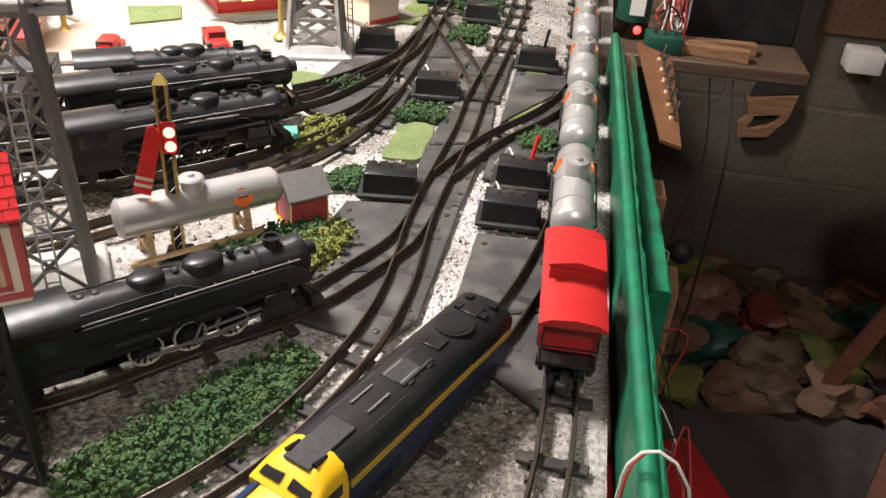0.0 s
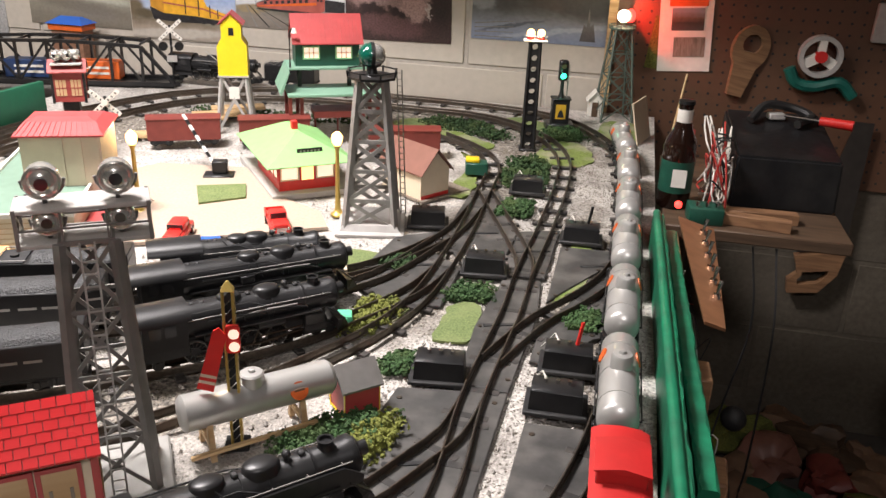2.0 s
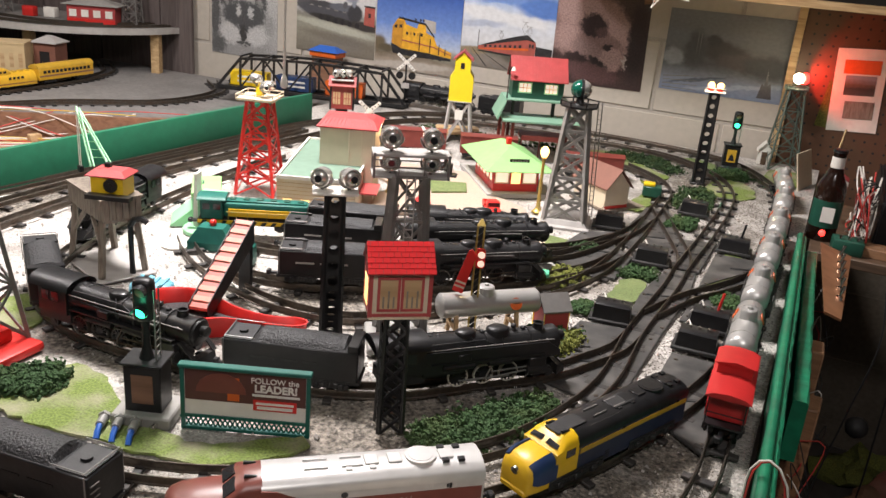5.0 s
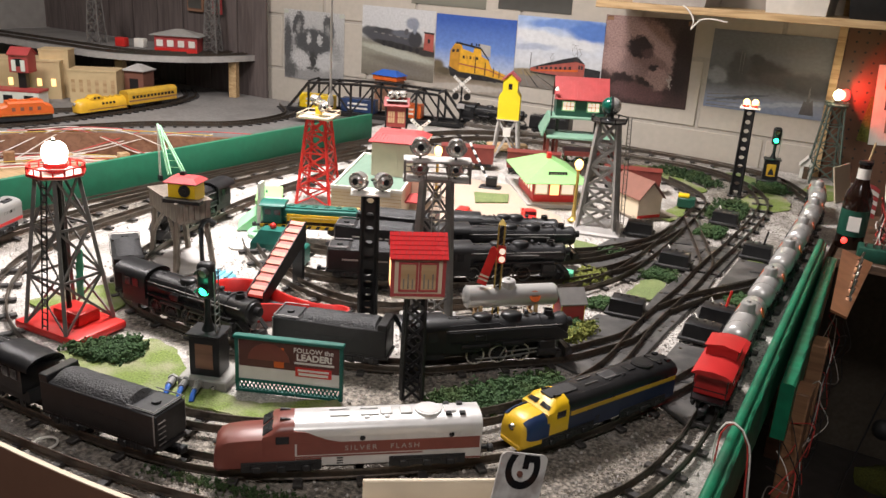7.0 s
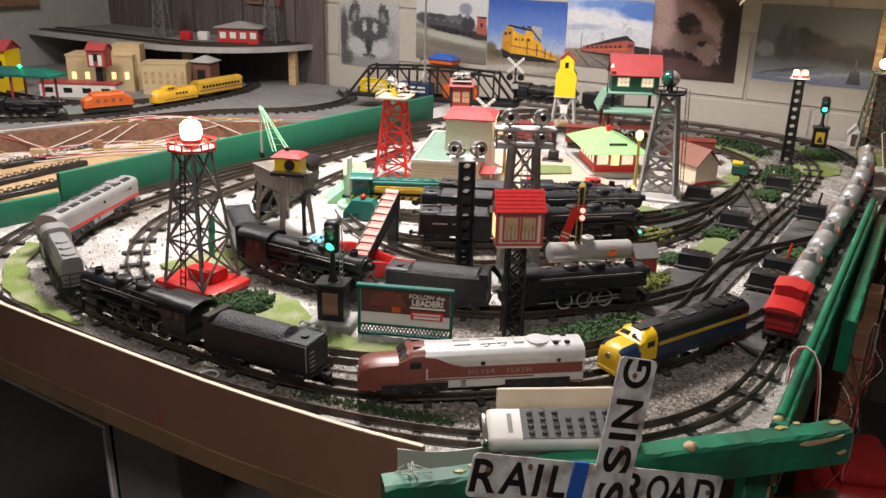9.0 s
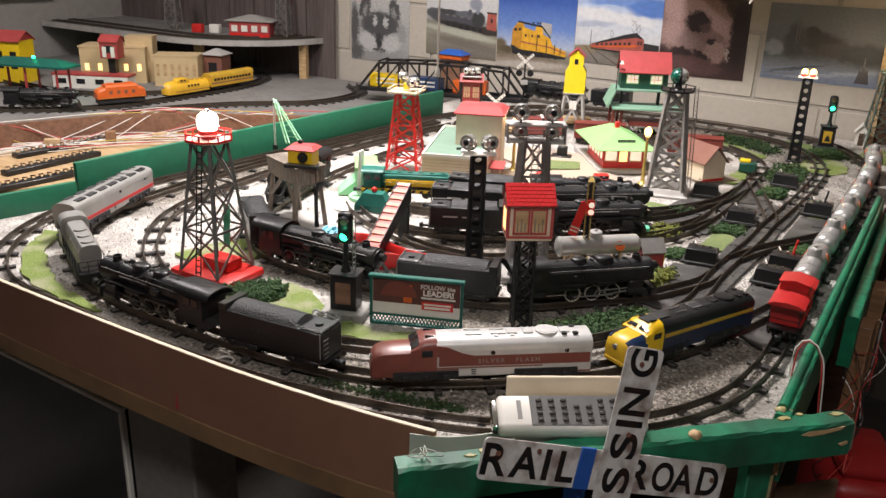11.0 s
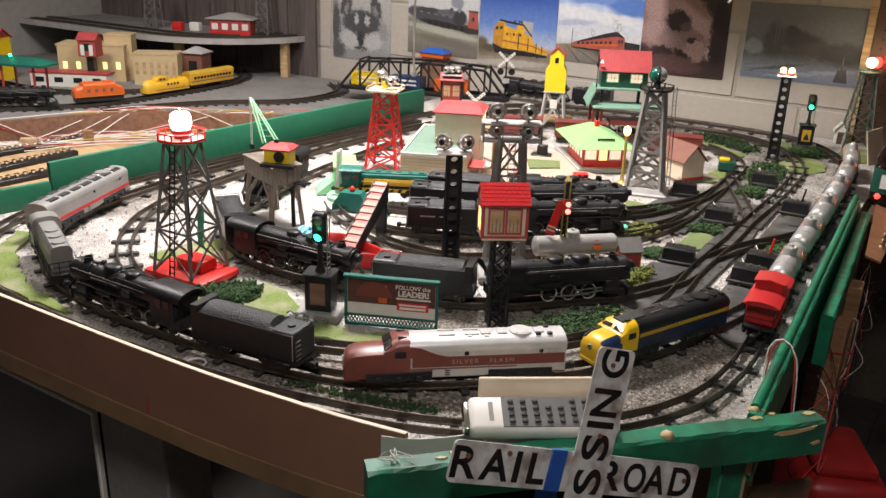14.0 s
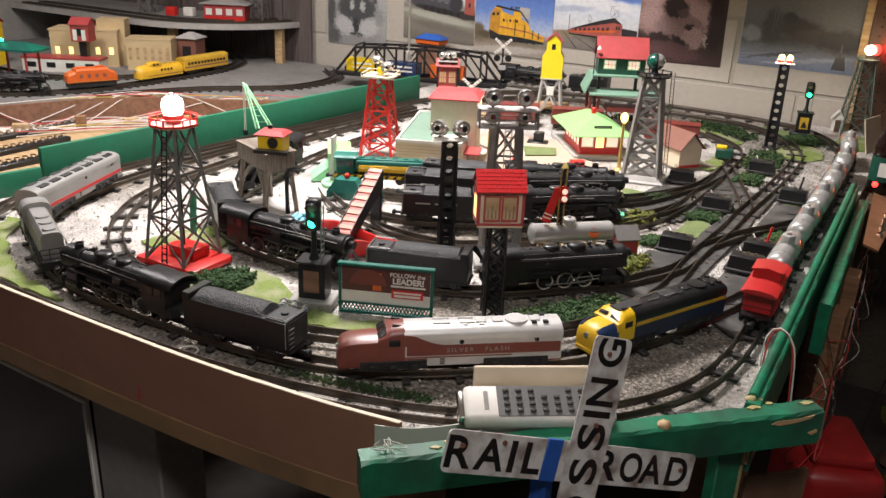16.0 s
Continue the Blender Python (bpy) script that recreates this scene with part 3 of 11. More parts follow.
CENTRE = [(-0.307, 1.30), (-0.315, 1.24), (-0.335, 1.195), (-0.37, 1.128), (-0.435, 1.060), (-0.50, 0.990), (-0.58, 0.945), (-0.66, 0.918), (-0.75, 0.902), (-0.84, 0.895), (-0.92, 0.902), (-1.0, 0.935), (-1.06, 0.99), (-1.11, 1.08), (-1.15, 1.2), (-1.18, 1.35), (-1.2, 1.5), (-1.22, 1.75)]
TRACK_B = [(-0.562, 2.261), (-0.490, 2.198), (-0.441, 2.132), (-0.417, 2.045), (-0.410, 1.884), (-0.405, 1.75), (-0.406, 1.62), (-0.412, 1.51), (-0.43, 1.43), (-0.46, 1.36), (-0.52, 1.26), (-0.59, 1.17), (-0.66, 1.11), (-0.77, 1.10), (-0.89, 1.135), (-0.97, 1.18), (-1.02, 1.22)]
SIDING_1 = [(-0.41, 1.84), (-0.42, 1.74), (-0.442, 1.66), (-0.465, 1.585), (-0.495, 1.525), (-0.58, 1.43), (-0.70, 1.34), (-0.84, 1.27), (-1.0, 1.24)]
SIDING_2 = [(-0.406, 1.60), (-0.425, 1.52), (-0.47, 1.43), (-0.53, 1.35), (-0.62, 1.27), (-0.75, 1.18), (-0.85, 1.155), (-0.93, 1.18)]
CROSS_1 = [(-0.410, 1.93), (-0.384, 1.866), (-0.338, 1.752), (-0.304, 1.654), (-0.299, 1.56)]
CROSS_2 = [(-0.302, 1.38), (-0.282, 1.44), (-0.260, 1.495), (-0.228, 1.55), (-0.196, 1.62), (-0.175, 1.70)]

RAIL_Z = 0.0135


def railway(name, pts, label, closed=False, gap=0.062):
    line = spline(pts, 0.02)
    t = thing(name, 0, 0, 0, 0, label, "track", "model railway tracks", "structure")
    for s in (-1, 1):
        ring = []
        for i, p in enumerate(line):
            d = (line[min(i + 1, len(line) - 1)] - line[max(i - 1, 0)]).normalized()
            nrm = Vector((-d.y, d.x, 0))
            c = p + nrm * s * 0.0112
            ring.append([c + nrm * u + Vector((0, 0, v)) for u, v in ((-0.0020, 0.004), (0.0020, 0.004), (0.0020, 0.0050), (0.0006, 0.0060), (0.0011, 0.0108), (0.0011, 0.0128), (0.0006, RAIL_Z), (-0.0006, RAIL_Z), (-0.0011, 0.0128), (-0.0011, 0.0108), (-0.0006, 0.0060), (-0.0020, 0.0050))])
        q = B()
        loft(q, ring)
        part("rail", q, "rail", t)
    acc, nxt, first = 0.0, 0.02, None
    for a, c in zip(line, line[1:]):
        while acc + (c - a).length >= nxt:
            p = a + (c - a) * ((nxt - acc) / (c - a).length)
            m = pose(p.x, p.y, 0, 0, 0, heading(a, c) + random.uniform(-2, 2))
            if first is None:
                q = B()
                bx(q, 0, 0, 0.0005, 0.0095, 0.047, 0.0042, bev=0.0008, seg=1)
                bx(q, 0, -0.0112, 0.0046, 0.008, 0.008, 0.0012)
                bx(q, 0, 0.0112, 0.0046, 0.008, 0.008, 0.0012)
                first = part("tie", q, "tie", t, at=m)
            else:
                again(first, m)
            nxt += gap
        acc += (c - a).length
    return line


L_OUTER = railway("outer_track", OUTER, "dark metal rails on sparse black ties, outermost loop")
L_SF = railway("second_track", SF_LOOP, "dark metal rails on sparse black ties, second loop")
L_T2 = railway("third_track", T2, "dark metal rails on sparse black ties, third loop")
L_CENTRE = railway("centre_track", CENTRE, "dark metal rails on sparse black ties, centre loop")
L_B = railway("inner_track", TRACK_B, "dark metal rails on sparse black ties, innermost loop")
L_S1 = railway("upper_siding", SIDING_1, "dark metal siding rails on black ties")
L_S2 = railway("lower_siding", SIDING_2, "dark metal siding rails on black ties")
L_S3 = railway("rear_siding", [(-0.43, 1.70), (-0.465, 1.625), (-0.505, 1.565), (-0.56, 1.515), (-0.64, 1.460), (-0.72, 1.410), (-0.80, 1.372), (-0.88, 1.345)], "dark metal siding rails on black ties")
L_C1 = railway("upper_crossover", CROSS_1, "curved crossover rails on a dark turnout base")
L_C2 = railway("lower_crossover", CROSS_2, "curved crossover rails on a dark turnout base")


def along(line, s):
    """The place and heading s metres along a line."""
    for a, c in zip(line, line[1:]):
        d = (c - a).length
        if s <= d:
            return a + (c - a) * (s / d), heading(a, c)
        s -= d
    return line[-1], heading(line[-2], line[-1])


def nearest(line, x, y):
    """How far along a line the place nearest to x, y lies."""
    best, acc, p = (9, 0), 0, Vector((x, y))
    for a, c in zip(line, line[1:]):
        d = (c - a).xy
        f = max(0.0, min(1.0, (p - a.xy).dot(d) / d.length_squared))
        best = min(best, ((a.xy + d * f - p).length, acc + f * (c - a).length))
        acc += (c - a).length
    return best[1]


def chord(line, s, half=0.08):
    """Where a car with its bogies half a length apart from its middle stands: place and heading."""
    p, q = along(line, s - half)[0], along(line, s + half)[0]
    m = (p + q) / 2
    return m.x, m.y, heading(p, q)


# turnout bases
def turnout_base(pts):
    q = B()
    prism(q, pts, 0.0, 0.0042)
    bmesh.ops.bevel(q, geom=[e for e in q.edges if abs(e.verts[0].co.z - e.verts[1].co.z) < 1e-5 and e.verts[0].co.z > 0.003], offset=0.0012, segments=1, affect="EDGES")
    ob = tagged(part("turnout_base", q, "plate", None, soft=False), "dusty dark plastic base of a railway turnout", "turnout", "turnout bases")
    cx_, cy_ = sum(p[0] for p in pts) / len(pts), sum(p[1] for p in pts) / len(pts)
    first = None
    for x, y in pts:
        m = pose(x + 0.16 * (cx_ - x), y + 0.16 * (cy_ - y), 0.0042)
        if first is None:
            q = B()
            lathe(q, [(0.0030, 0), (0.0028, 0.0010), (0.0012, 0.0014), (0.0002, 0.0014)], n=10)
            first = part("rivet", q, "rail", ob, at=m)
        else:
            again(first, m)
    q = B()
    bx(q, cx_, cy_, 0.0042, 0.052, 0.0055, 0.0016, 20, 0.0005, 1)
    part("throw_bar", q, "black_matte", ob, "dark throw bar across the base")
    return ob


turnout_base([(-0.385, 1.31), (-0.275, 1.33), (-0.278, 1.14), (-0.30, 1.10), (-0.395, 1.12), (-0.40, 1.16)])
turnout_base([(-0.275, 1.332), (-0.33, 1.335), (-0.335, 1.46), (-0.325, 1.60), (-0.275, 1.61), (-0.268, 1.50)])
turnout_base([(-0.252, 1.285), (-0.148, 1.29), (-0.146, 1.10), (-0.175, 1.06), (-0.255, 1.12)])
turnout_base([(-0.262, 1.48), (-0.196, 1.66), (-0.148, 1.70), (-0.148, 1.50), (-0.20, 1.47), (-0.24, 1.40), (-0.263, 1.40)])
turnout_base([(-0.262, 1.735), (-0.148, 1.745), (-0.148, 1.705), (-0.205, 1.665), (-0.262, 1.55)])
turnout_base([(-0.435, 1.94), (-0.39, 1.95), (-0.33, 1.78), (-0.335, 1.62), (-0.37, 1.60), (-0.385, 1.63), (-0.435, 1.72)])
turnout_base([(-0.44, 1.74), (-0.438, 1.66), (-0.385, 1.62), (-0.385, 1.50), (-0.44, 1.49), (-0.515, 1.54), (-0.50, 1.70)])
turnout_base([(-0.33, 1.775), (-0.27, 1.80), (-0.272, 1.62), (-0.328, 1.615)])
# ---- rolling stock ----
TOP = RAIL_Z + 0.0002


def wheels(t, xs, r=0.0075, gauge=0.0112, mat="black"):
    first = None
    for x in xs:
        for s in (-1, 1):
            if first is None:
                q = B()
                cyl(q, (0, -0.0022, 0), (0, 0.0022, 0), r, n=14)
                cyl(q, (0, -0.0030, 0), (0, -0.0022, 0), r * 0.55, n=10)
                cyl(q, (0, 0.0022, 0), (0, 0.0030, 0), r * 0.55, n=10)
                first = part("wheel", q, mat, t, at=pose(x, s * gauge, r))
            else:
                again(first, pose(x, s * gauge, r))


def truck_frame(t, x, wid=0.034, L=0.042, mat="black"):
    q = B()
    for s in (-1, 1):
        bx(q, x, s * wid / 2, 0.005, L, 0.004, 0.007, bev=0.001, seg=1)
        for k in (-1, 1):
            bx(q, x + k * L * 0.3, s * (wid / 2 + 0.002), 0.0045, 0.007, 0.004, 0.008, bev=0.001, seg=1)
        for k in (-1, 0, 1):
            cyl(q, (x + k * 0.004, s * (wid / 2 + 0.001), 0.006), (x + k * 0.004, s * (wid / 2 + 0.001), 0.013), 0.0016, n=6)
    bx(q, x, 0, 0.011, 0.010, wid, 0.004)
    part("truck", q, mat, t)
    wheels(t, (x - L * 0.3, x + L * 0.3))


def coupler(t, x, s=1):
    q = B()
    bx(q, x, 0, 0.0085, 0.016, 0.006, 0.004, bev=0.001, seg=1)
    bx(q, x + s * 0.009, 0.002, 0.0065, 0.007, 0.009, 0.008, bev=0.0015, seg=1)
    part("coupler", q, "black", t)


def tank_car(x, y, rz):
    t = thing("tank_car", x, y, TOP, rz, "silver tank car with an orange spot and a dome", "tank car", "silver tank cars")
    q = B()
    R, h, zc = 0.0185, 0.068, 0.0375
    prof = [(-h - 0.006, 0.004), (-h - 0.0045, 0.010), (-h - 0.001, 0.016), (-h + 0.003, R), (h - 0.003, R), (h + 0.001, 0.016), (h + 0.0045, 0.010), (h + 0.006, 0.004)]
    loft(q, [[(u, r * math.cos(a), zc + r * math.sin(a)) for a in [2 * math.pi * k / 20 for k in range(20)]] for u, r in prof])
    for u in (-0.045, 0, 0.045):
        cyl(q, (u - 0.0008, 0, zc), (u + 0.0008, 0, zc), R + 0.0006, n=20)
    part("tank", q, "silver", t)
    q = B()
    lathe(q, [(0.0105, zc + 0.012), (0.0105, zc + R + 0.009), (0.009, zc + R + 0.0115), (0.004, zc + R + 0.0125), (0.003, zc + R + 0.015), (0.001, zc + R + 0.0155)], n=16)
    part("dome", q, "silver", t)
    q = B()
    bx(q, 0, 0, 0.0145, 0.150, 0.024, 0.0045, bev=0.001, seg=1)
    for s in (-1, 1):
        tubes(q, [(-0.062, s * 0.0205, zc), (0.062, s * 0.0205, zc)], 0.0008, 5)
        for u in (-0.062, -0.02, 0.02, 0.062):
            bar(q, (u, s * 0.017, zc), (u, s * 0.0205, zc), 0.0012)
        bx(q, 0, s * 0.012, 0.017, 0.11, 0.003, 0.006)
    part("underframe", q, "black_matte", t)
    for s in (-1, 1):
        q = B()
        cyl(q, (0.034, s * (R - 0.001) * 0.94, zc + 0.0065), (0.034, s * (R + 0.0004) * 0.94, zc + 0.007), 0.0075, n=16)
        part("emblem", q, "orange", t, "plain orange-red spot")
    q = B()
    for s in (-1, 1):
        for k in range(3):
            bx(q, -0.035, s * (R + 0.0003), zc - 0.004 + k * 0.004, 0.030 - 0.006 * k, 0.0005, 0.0014)
    part("lettering", q, "black", t, "illegible black lettering bars")
    for u in (-0.047, 0.047):
        truck_frame(t, u)
    coupler(t, 0.078, 1)
    coupler(t, -0.078, -1)
    return t


def caboose(x, y, rz, mat="caboose", label="bright red caboose with a cupola on black trucks"):
    t = thing("caboose", x, y, TOP, rz, label, "caboose")
    q = B()
    bx(q, 0, 0, 0.018, 0.098, 0.042, 0.034, bev=0.0015, seg=1)
    bd_ = part("body", q, mat, t)
    for k in range(13):
        for s in (-1, 1):
            q = B()
            bx(q, -0.045 + k * 0.0075, s * 0.0212, 0.019, 0.0007, 0.0006, 0.030)
            part("batten", q, mat, bd_)
    q = B()
    loft(q, [[(u, v, z) for v, z in ((-0.0235, 0.0515), (-0.016, 0.0555), (0, 0.0572), (0.016, 0.0555), (0.0235, 0.0515), (0.0235, 0.0502), (-0.0235, 0.0502))] for u in (-0.064, 0.064)])
    part("roof", q, mat, t)
    q = B()
    bx(q, 0.006, 0, 0.054, 0.036, 0.038, 0.015, bev=0.001, seg=1)
    loft(q, [[(u, v, z) for v, z in ((-0.021, 0.0685), (0, 0.0725), (0.021, 0.0685), (0.021, 0.0675), (-0.021, 0.0675))] for u in (-0.015, 0.027)])
    part("cupola", q, mat, t)
    for u in (-0.030, 0.0, 0.030):
        for s in (-1, 1):
            q = B()
            bx(q, u, s * 0.0212, 0.033, 0.010, 0.001, 0.011, bev=0.0003, seg=1)
            part("window", q, "glass_dark", t)
    for s in (-1, 1):
        q = B()
        bx(q, s * 0.056, 0, 0.016, 0.014, 0.040, 0.0025)
        for v in (-0.019, 0.019):
            bar(q, (s * 0.062, v, 0.018), (s * 0.062, v, 0.0505), 0.0012)
            bar(q, (s * 0.062, v, 0.032), (s * 0.05, v, 0.032), 0.001)
        bar(q, (s * 0.062, -0.019, 0.032), (s * 0.062, 0.019, 0.032), 0.001)
        part("platform", q, "black", t)
        coupler(t, s * 0.068, s)
    for u in (-0.036, 0.036):
        truck_frame(t, u)
    return t


def pa_section(w, hb, hr, z0, n=7):
    """Half round top section of a diesel body: (y, z) rows from one foot over the roof to the other."""
    pts = [(-w, z0), (-w, hb)]
    for k in range(1, n):
        a = math.pi * k / n
        pts.append((-w * math.copysign(abs(math.cos(a)) ** 0.7, math.cos(a)), hb + (hr - hb) * math.sin(a) ** 0.8))
    return pts + [(w, hb), (w, z0)]


def pa_diesel(name, x, y, rz, colors, label, L=0.262, texts=None, cab=True, band=(0.030, 0.0105), chin=None):
    """A long-nosed streamlined diesel. colors: body, roof, nose, stripe."""
    body, roof, nose, stripe = colors
    t = thing(name, x, y, TOP, rz, label, "locomotive", "streamlined diesels")
    w, z0 = 0.0225, 0.012
    h = L / 2
    # lower body and roof as two skins that meet at the eaves
    zr, ze = 0.064, 0.050
    nf = 0.70 if chin else 1.0
    cx = h - 0.028 - 0.047 * nf if cab else h
    q = B()
    loft(q, [[(u, -w, z0), (u, -w, ze), (u, w, ze), (u, w, z0)] for u in (-h, cx)])
    part("body", q, body, t)
    q = B()
    ring = [(-w - 0.0004, ze - 0.002), (-w, ze + 0.004), (-w * 0.86, ze + 0.009), (-w * 0.55, zr - 0.0015), (0, zr), (w * 0.55, zr - 0.0015), (w * 0.86, ze + 0.009), (w, ze + 0.004), (w + 0.0004, ze - 0.002)]
    loft(q, [[(u, v, z) for v, z in ring] for u in (-h - 0.0005, cx + 0.001)])
    part("roof", q, roof, t)
    if cab:
        # windscreen block
        q = B()
        rows = [(cx, 1.0, zr + 0.0006), (cx + 0.013, 1.0, zr), (cx + 0.0185, 1.0, zr - 0.0025), (cx + 0.030, 0.99, ze + 0.0010), (cx + 0.031, 0.99, ze + 0.0004)]
        loft(q, [[(u, -w * k, z0), (u, -w * k, min(ze + 0.003, z - 0.0006)), (u, -w * k * 0.84, min(ze + 0.0095, z - 0.0003)), (u, -w * 0.5, z - 0.0001), (u, w * 0.5, z - 0.0001), (u, w * k * 0.84, min(ze + 0.0095, z - 0.0003)), (u, w * k, min(ze + 0.003, z - 0.0006)), (u, w * k, z0)] for u, k, z in rows])
        part("cab", q, nose, t)
        q = B()
        rows = [(cx + 0.028, 0.99, 0.0508), (cx + 0.050, 0.985, 0.0500), (cx + 0.063, 0.96, 0.0484), (cx + 0.0710, 0.91, 0.0452), (cx + 0.0752, 0.84, 0.0395), (cx + 0.0774, 0.78, 0.030), (cx + 0.0780, 0.75, 0.020)]
        rows = [(cx + 0.028 + (u - cx - 0.028) * nf, k, z) for u, k, z in rows]
        if chin:
            rows = [(u, k * (1 - 0.03 * i / 6), z * (0.985 - 0.004 * i)) for i, (u, k, z) in enumerate(rows)]
        loft(q, [[(u, -w * k, z0), (u, -w * k, z * 0.62 + 0.005), (u, -w * k * 0.9, z * 0.9), (u, -w * k * 0.5, z - 0.0003), (u, 0, z), (u, w * k * 0.5, z - 0.0003), (u, w * k * 0.9, z * 0.9), (u, w * k, z * 0.62 + 0.005), (u, w * k, z0)] for u, k, z in rows])
        part("nose", q, nose, t)
        if chin:
            rows = [(u, k, z + 0.0002) for u, k, z in rows]
            for s in (-1, 1):
                q = B()
                loft(q, [[(u, s * (w * k + 0.0005), 0.019 + 0.5 * max(0, u - cx - 0.05)), (u, s * (w * k + 0.0005), z * 0.62 + 0.005), (u, s * (w * k * 0.9 + 0.0005), z * 0.9 + 0.0004), (u, s * w * k * 0.66, z + 0.0002), (u, s * w * k * 0.62, z - 0.002), (u, s * (w * k * 0.85), z * 0.8), (u, s * (w * k - 0.001), z * 0.6), (u, s * (w * k - 0.001), 0.019 + 0.5 * max(0, u - cx - 0.05))] for u, k, z in rows[:4]])
                part("nose_panel", q, chin, t, "navy blue side of the nose")
        for s in (-1, 1):
            q = B()
            loft(q, [[(cx + 0.0196, s * 0.002, 0.0595), (cx + 0.0196, s * 0.0185, 0.0575), (cx + 0.0285, s * 0.0195, 0.0505), (cx + 0.0285, s * 0.002, 0.0505)], [(cx + 0.0222, s * 0.002, 0.0600), (cx + 0.0222, s * 0.0185, 0.0580), (cx + 0.0309, s * 0.0195, 0.0512), (cx + 0.0309, s * 0.002, 0.0512)]])
            if chin:
                q.free()
                q = B()
                loft(q, [[(cx + 0.0212, s * 0.003, 0.0575), (cx + 0.0212, s * 0.0170, 0.0560), (cx + 0.0258, s * 0.0178, 0.0530), (cx + 0.0258, s * 0.003, 0.0535)], [(cx + 0.0234, s * 0.003, 0.0582), (cx + 0.0234, s * 0.0170, 0.0567), (cx + 0.0280, s * 0.0178, 0.0537), (cx + 0.0280, s * 0.003, 0.0542)]])
            part("windscreen", q, "glass_dark", t)
        for s in (-1, 1):
            q = B()
            bx(q, cx + 0.012, s * (w + 0.0002), 0.041, 0.013, 0.0008, 0.0095, bev=0.0003, seg=1)
            part("cab_window", q, "glass_dark", t)
        q = B()
        cyl(q, (cx + 0.028 + 0.0455 * nf, 0, 0.0325), (cx + 0.029 + 0.0495 * nf, 0, 0.0320), 0.0050, 0.0044, n=14)
        part("headlight", q, "chrome", t)
        q = B()
        for s in (-1, 1):
            cyl(q, (cx + 0.004, s * 0.010, zr), (cx + 0.014, s * 0.010, zr + 0.001), 0.0013, 0.002, n=8)
            bar(q, (cx + 0.007, s * 0.010, zr - 0.002), (cx + 0.007, s * 0.010, zr + 0.001), 0.0012)
        part("horn", q, "black", t)
        q = B()
        bx(q, cx + 0.028 + 0.042 * nf, 0, 0.006, 0.014, 0.034, 0.008, bev=0.002, seg=1)
        part("pilot", q, nose, t)
    # roof furniture
    q = B()
    for u in (-0.10, -0.055, -0.035):
        bx(q, u, 0, zr - 0.001, 0.012, 0.014, 0.0022, bev=0.0006, seg=1)
        bx(q, u + 0.02, 0.009, zr - 0.003, 0.006, 0.006, 0.003, bev=0.0006, seg=1)
    part("hatch", q, roof, t)
    for u, L_ in ((0.012, 0.045), (0.012, 0.020), (-0.018, 0.018)):
        for sg_ in (-1, 1):
            q = B()
            bx(q, u, sg_ * (0.0065 if L_ < 0.03 else 0.0135), zr - (0.0012 if L_ < 0.03 else 0.0045), L_, 0.0012, 0.0022)
            part("roof_strip", q, "grey_metal" if roof in ("black", "silver_grey") else roof, t)
    if not cab or name == "grey_diesel":
        for k in range(7 if not cab else 5):
            for s in (-1, 1):
                q = B()
                bx(q, -0.105 + 0.034 * k, s * 0.0105, zr - 0.0035, 0.024, 0.011, 0.0035, bev=0.0006, seg=1)
                part("roof_grille", q, "black_matte", t, "dark roof grille")
    elif roof == "black":
        for u, L_ in ((0.055, 0.040), (-0.025, 0.032)):
            q = B()
            bx(q, u, 0, zr - 0.0014, L_, 0.019, 0.0022, bev=0.0008, seg=1)
            part("roof_panel", q, "black_matte", t, "raised dull black roof panel")
    q = B()
    cyl(q, (-0.078, 0, zr - 0.002), (-0.078, 0, zr + 0.0014), 0.0135, n=24)
    cyl(q, (-0.078, 0, zr + 0.0012), (-0.078, 0, zr + 0.0018), 0.0105, n=24)
    part("fan", q, roof, t)
    q = B()
    for u in (-0.112, -0.098):
        for s in (-1, 1):
            bx(q, u, s * 0.010, zr - 0.002, 0.006, 0.005, 0.0035)
    part("exhaust", q, "black", t)
    # side stripe, louvres, portholes and doors
    q = B()
    for s in (-1, 1):
        bx(q, (cx - h) / 2, s * (w + 0.0004), band[0], cx + h - 0.004, 0.0008, band[1])
    part("stripe", q, stripe, t)
    for s in (-1, 1):
        for u in (-0.10, -0.01):
            q = B()
            cyl(q, (u, s * (w - 0.0005), 0.0448), (u, s * (w + 0.0006), 0.0448), 0.003, n=12)
            part("porthole", q, "glass_dark", t)
        for k in range(4):
            q = B()
            bx(q, 0.012, s * (w + 0.0002), 0.0135 + 0.0032 * k, 0.006, 0.0006, 0.0014)
            part("step", q, "black_matte", t)
    if cab and not chin and texts:
        for s in (-1, 1):
            q = B()
            loft(q, [[(cx + 0.001, s * v, 0.0405), (cx - 0.046, s * v, 0.0405), (cx - 0.030, s * v, 0.0450), (cx - 0.012, s * v, 0.0545), (cx + 0.001, s * v, 0.0565)] for v in (w - 0.001, w + 0.0005)])
            part("cab_sweep", q, nose, t, "chestnut paint sweeping back from the cab", soft=False)
            for z_, h_, u0_, u1_ in ((0.0232, 0.0014, -h + 0.06, cx), (0.0208, 0.0012, 0.03, cx), (0.0130, 0.0018, -h, -0.06)):
                q = B()
                bx(q, (u0_ + u1_) / 2, s * (w + 0.0004), z_, u1_ - u0_, 0.0008, h_)
                part("pinstripe", q, stripe, t)
    q = B()
    bx(q, 0.0, 0, 0.006, 0.072, 0.034, 0.009, bev=0.002, seg=1)
    part("fuel_tank", q, body if body != "yellow" else "black", t)
    q = B()
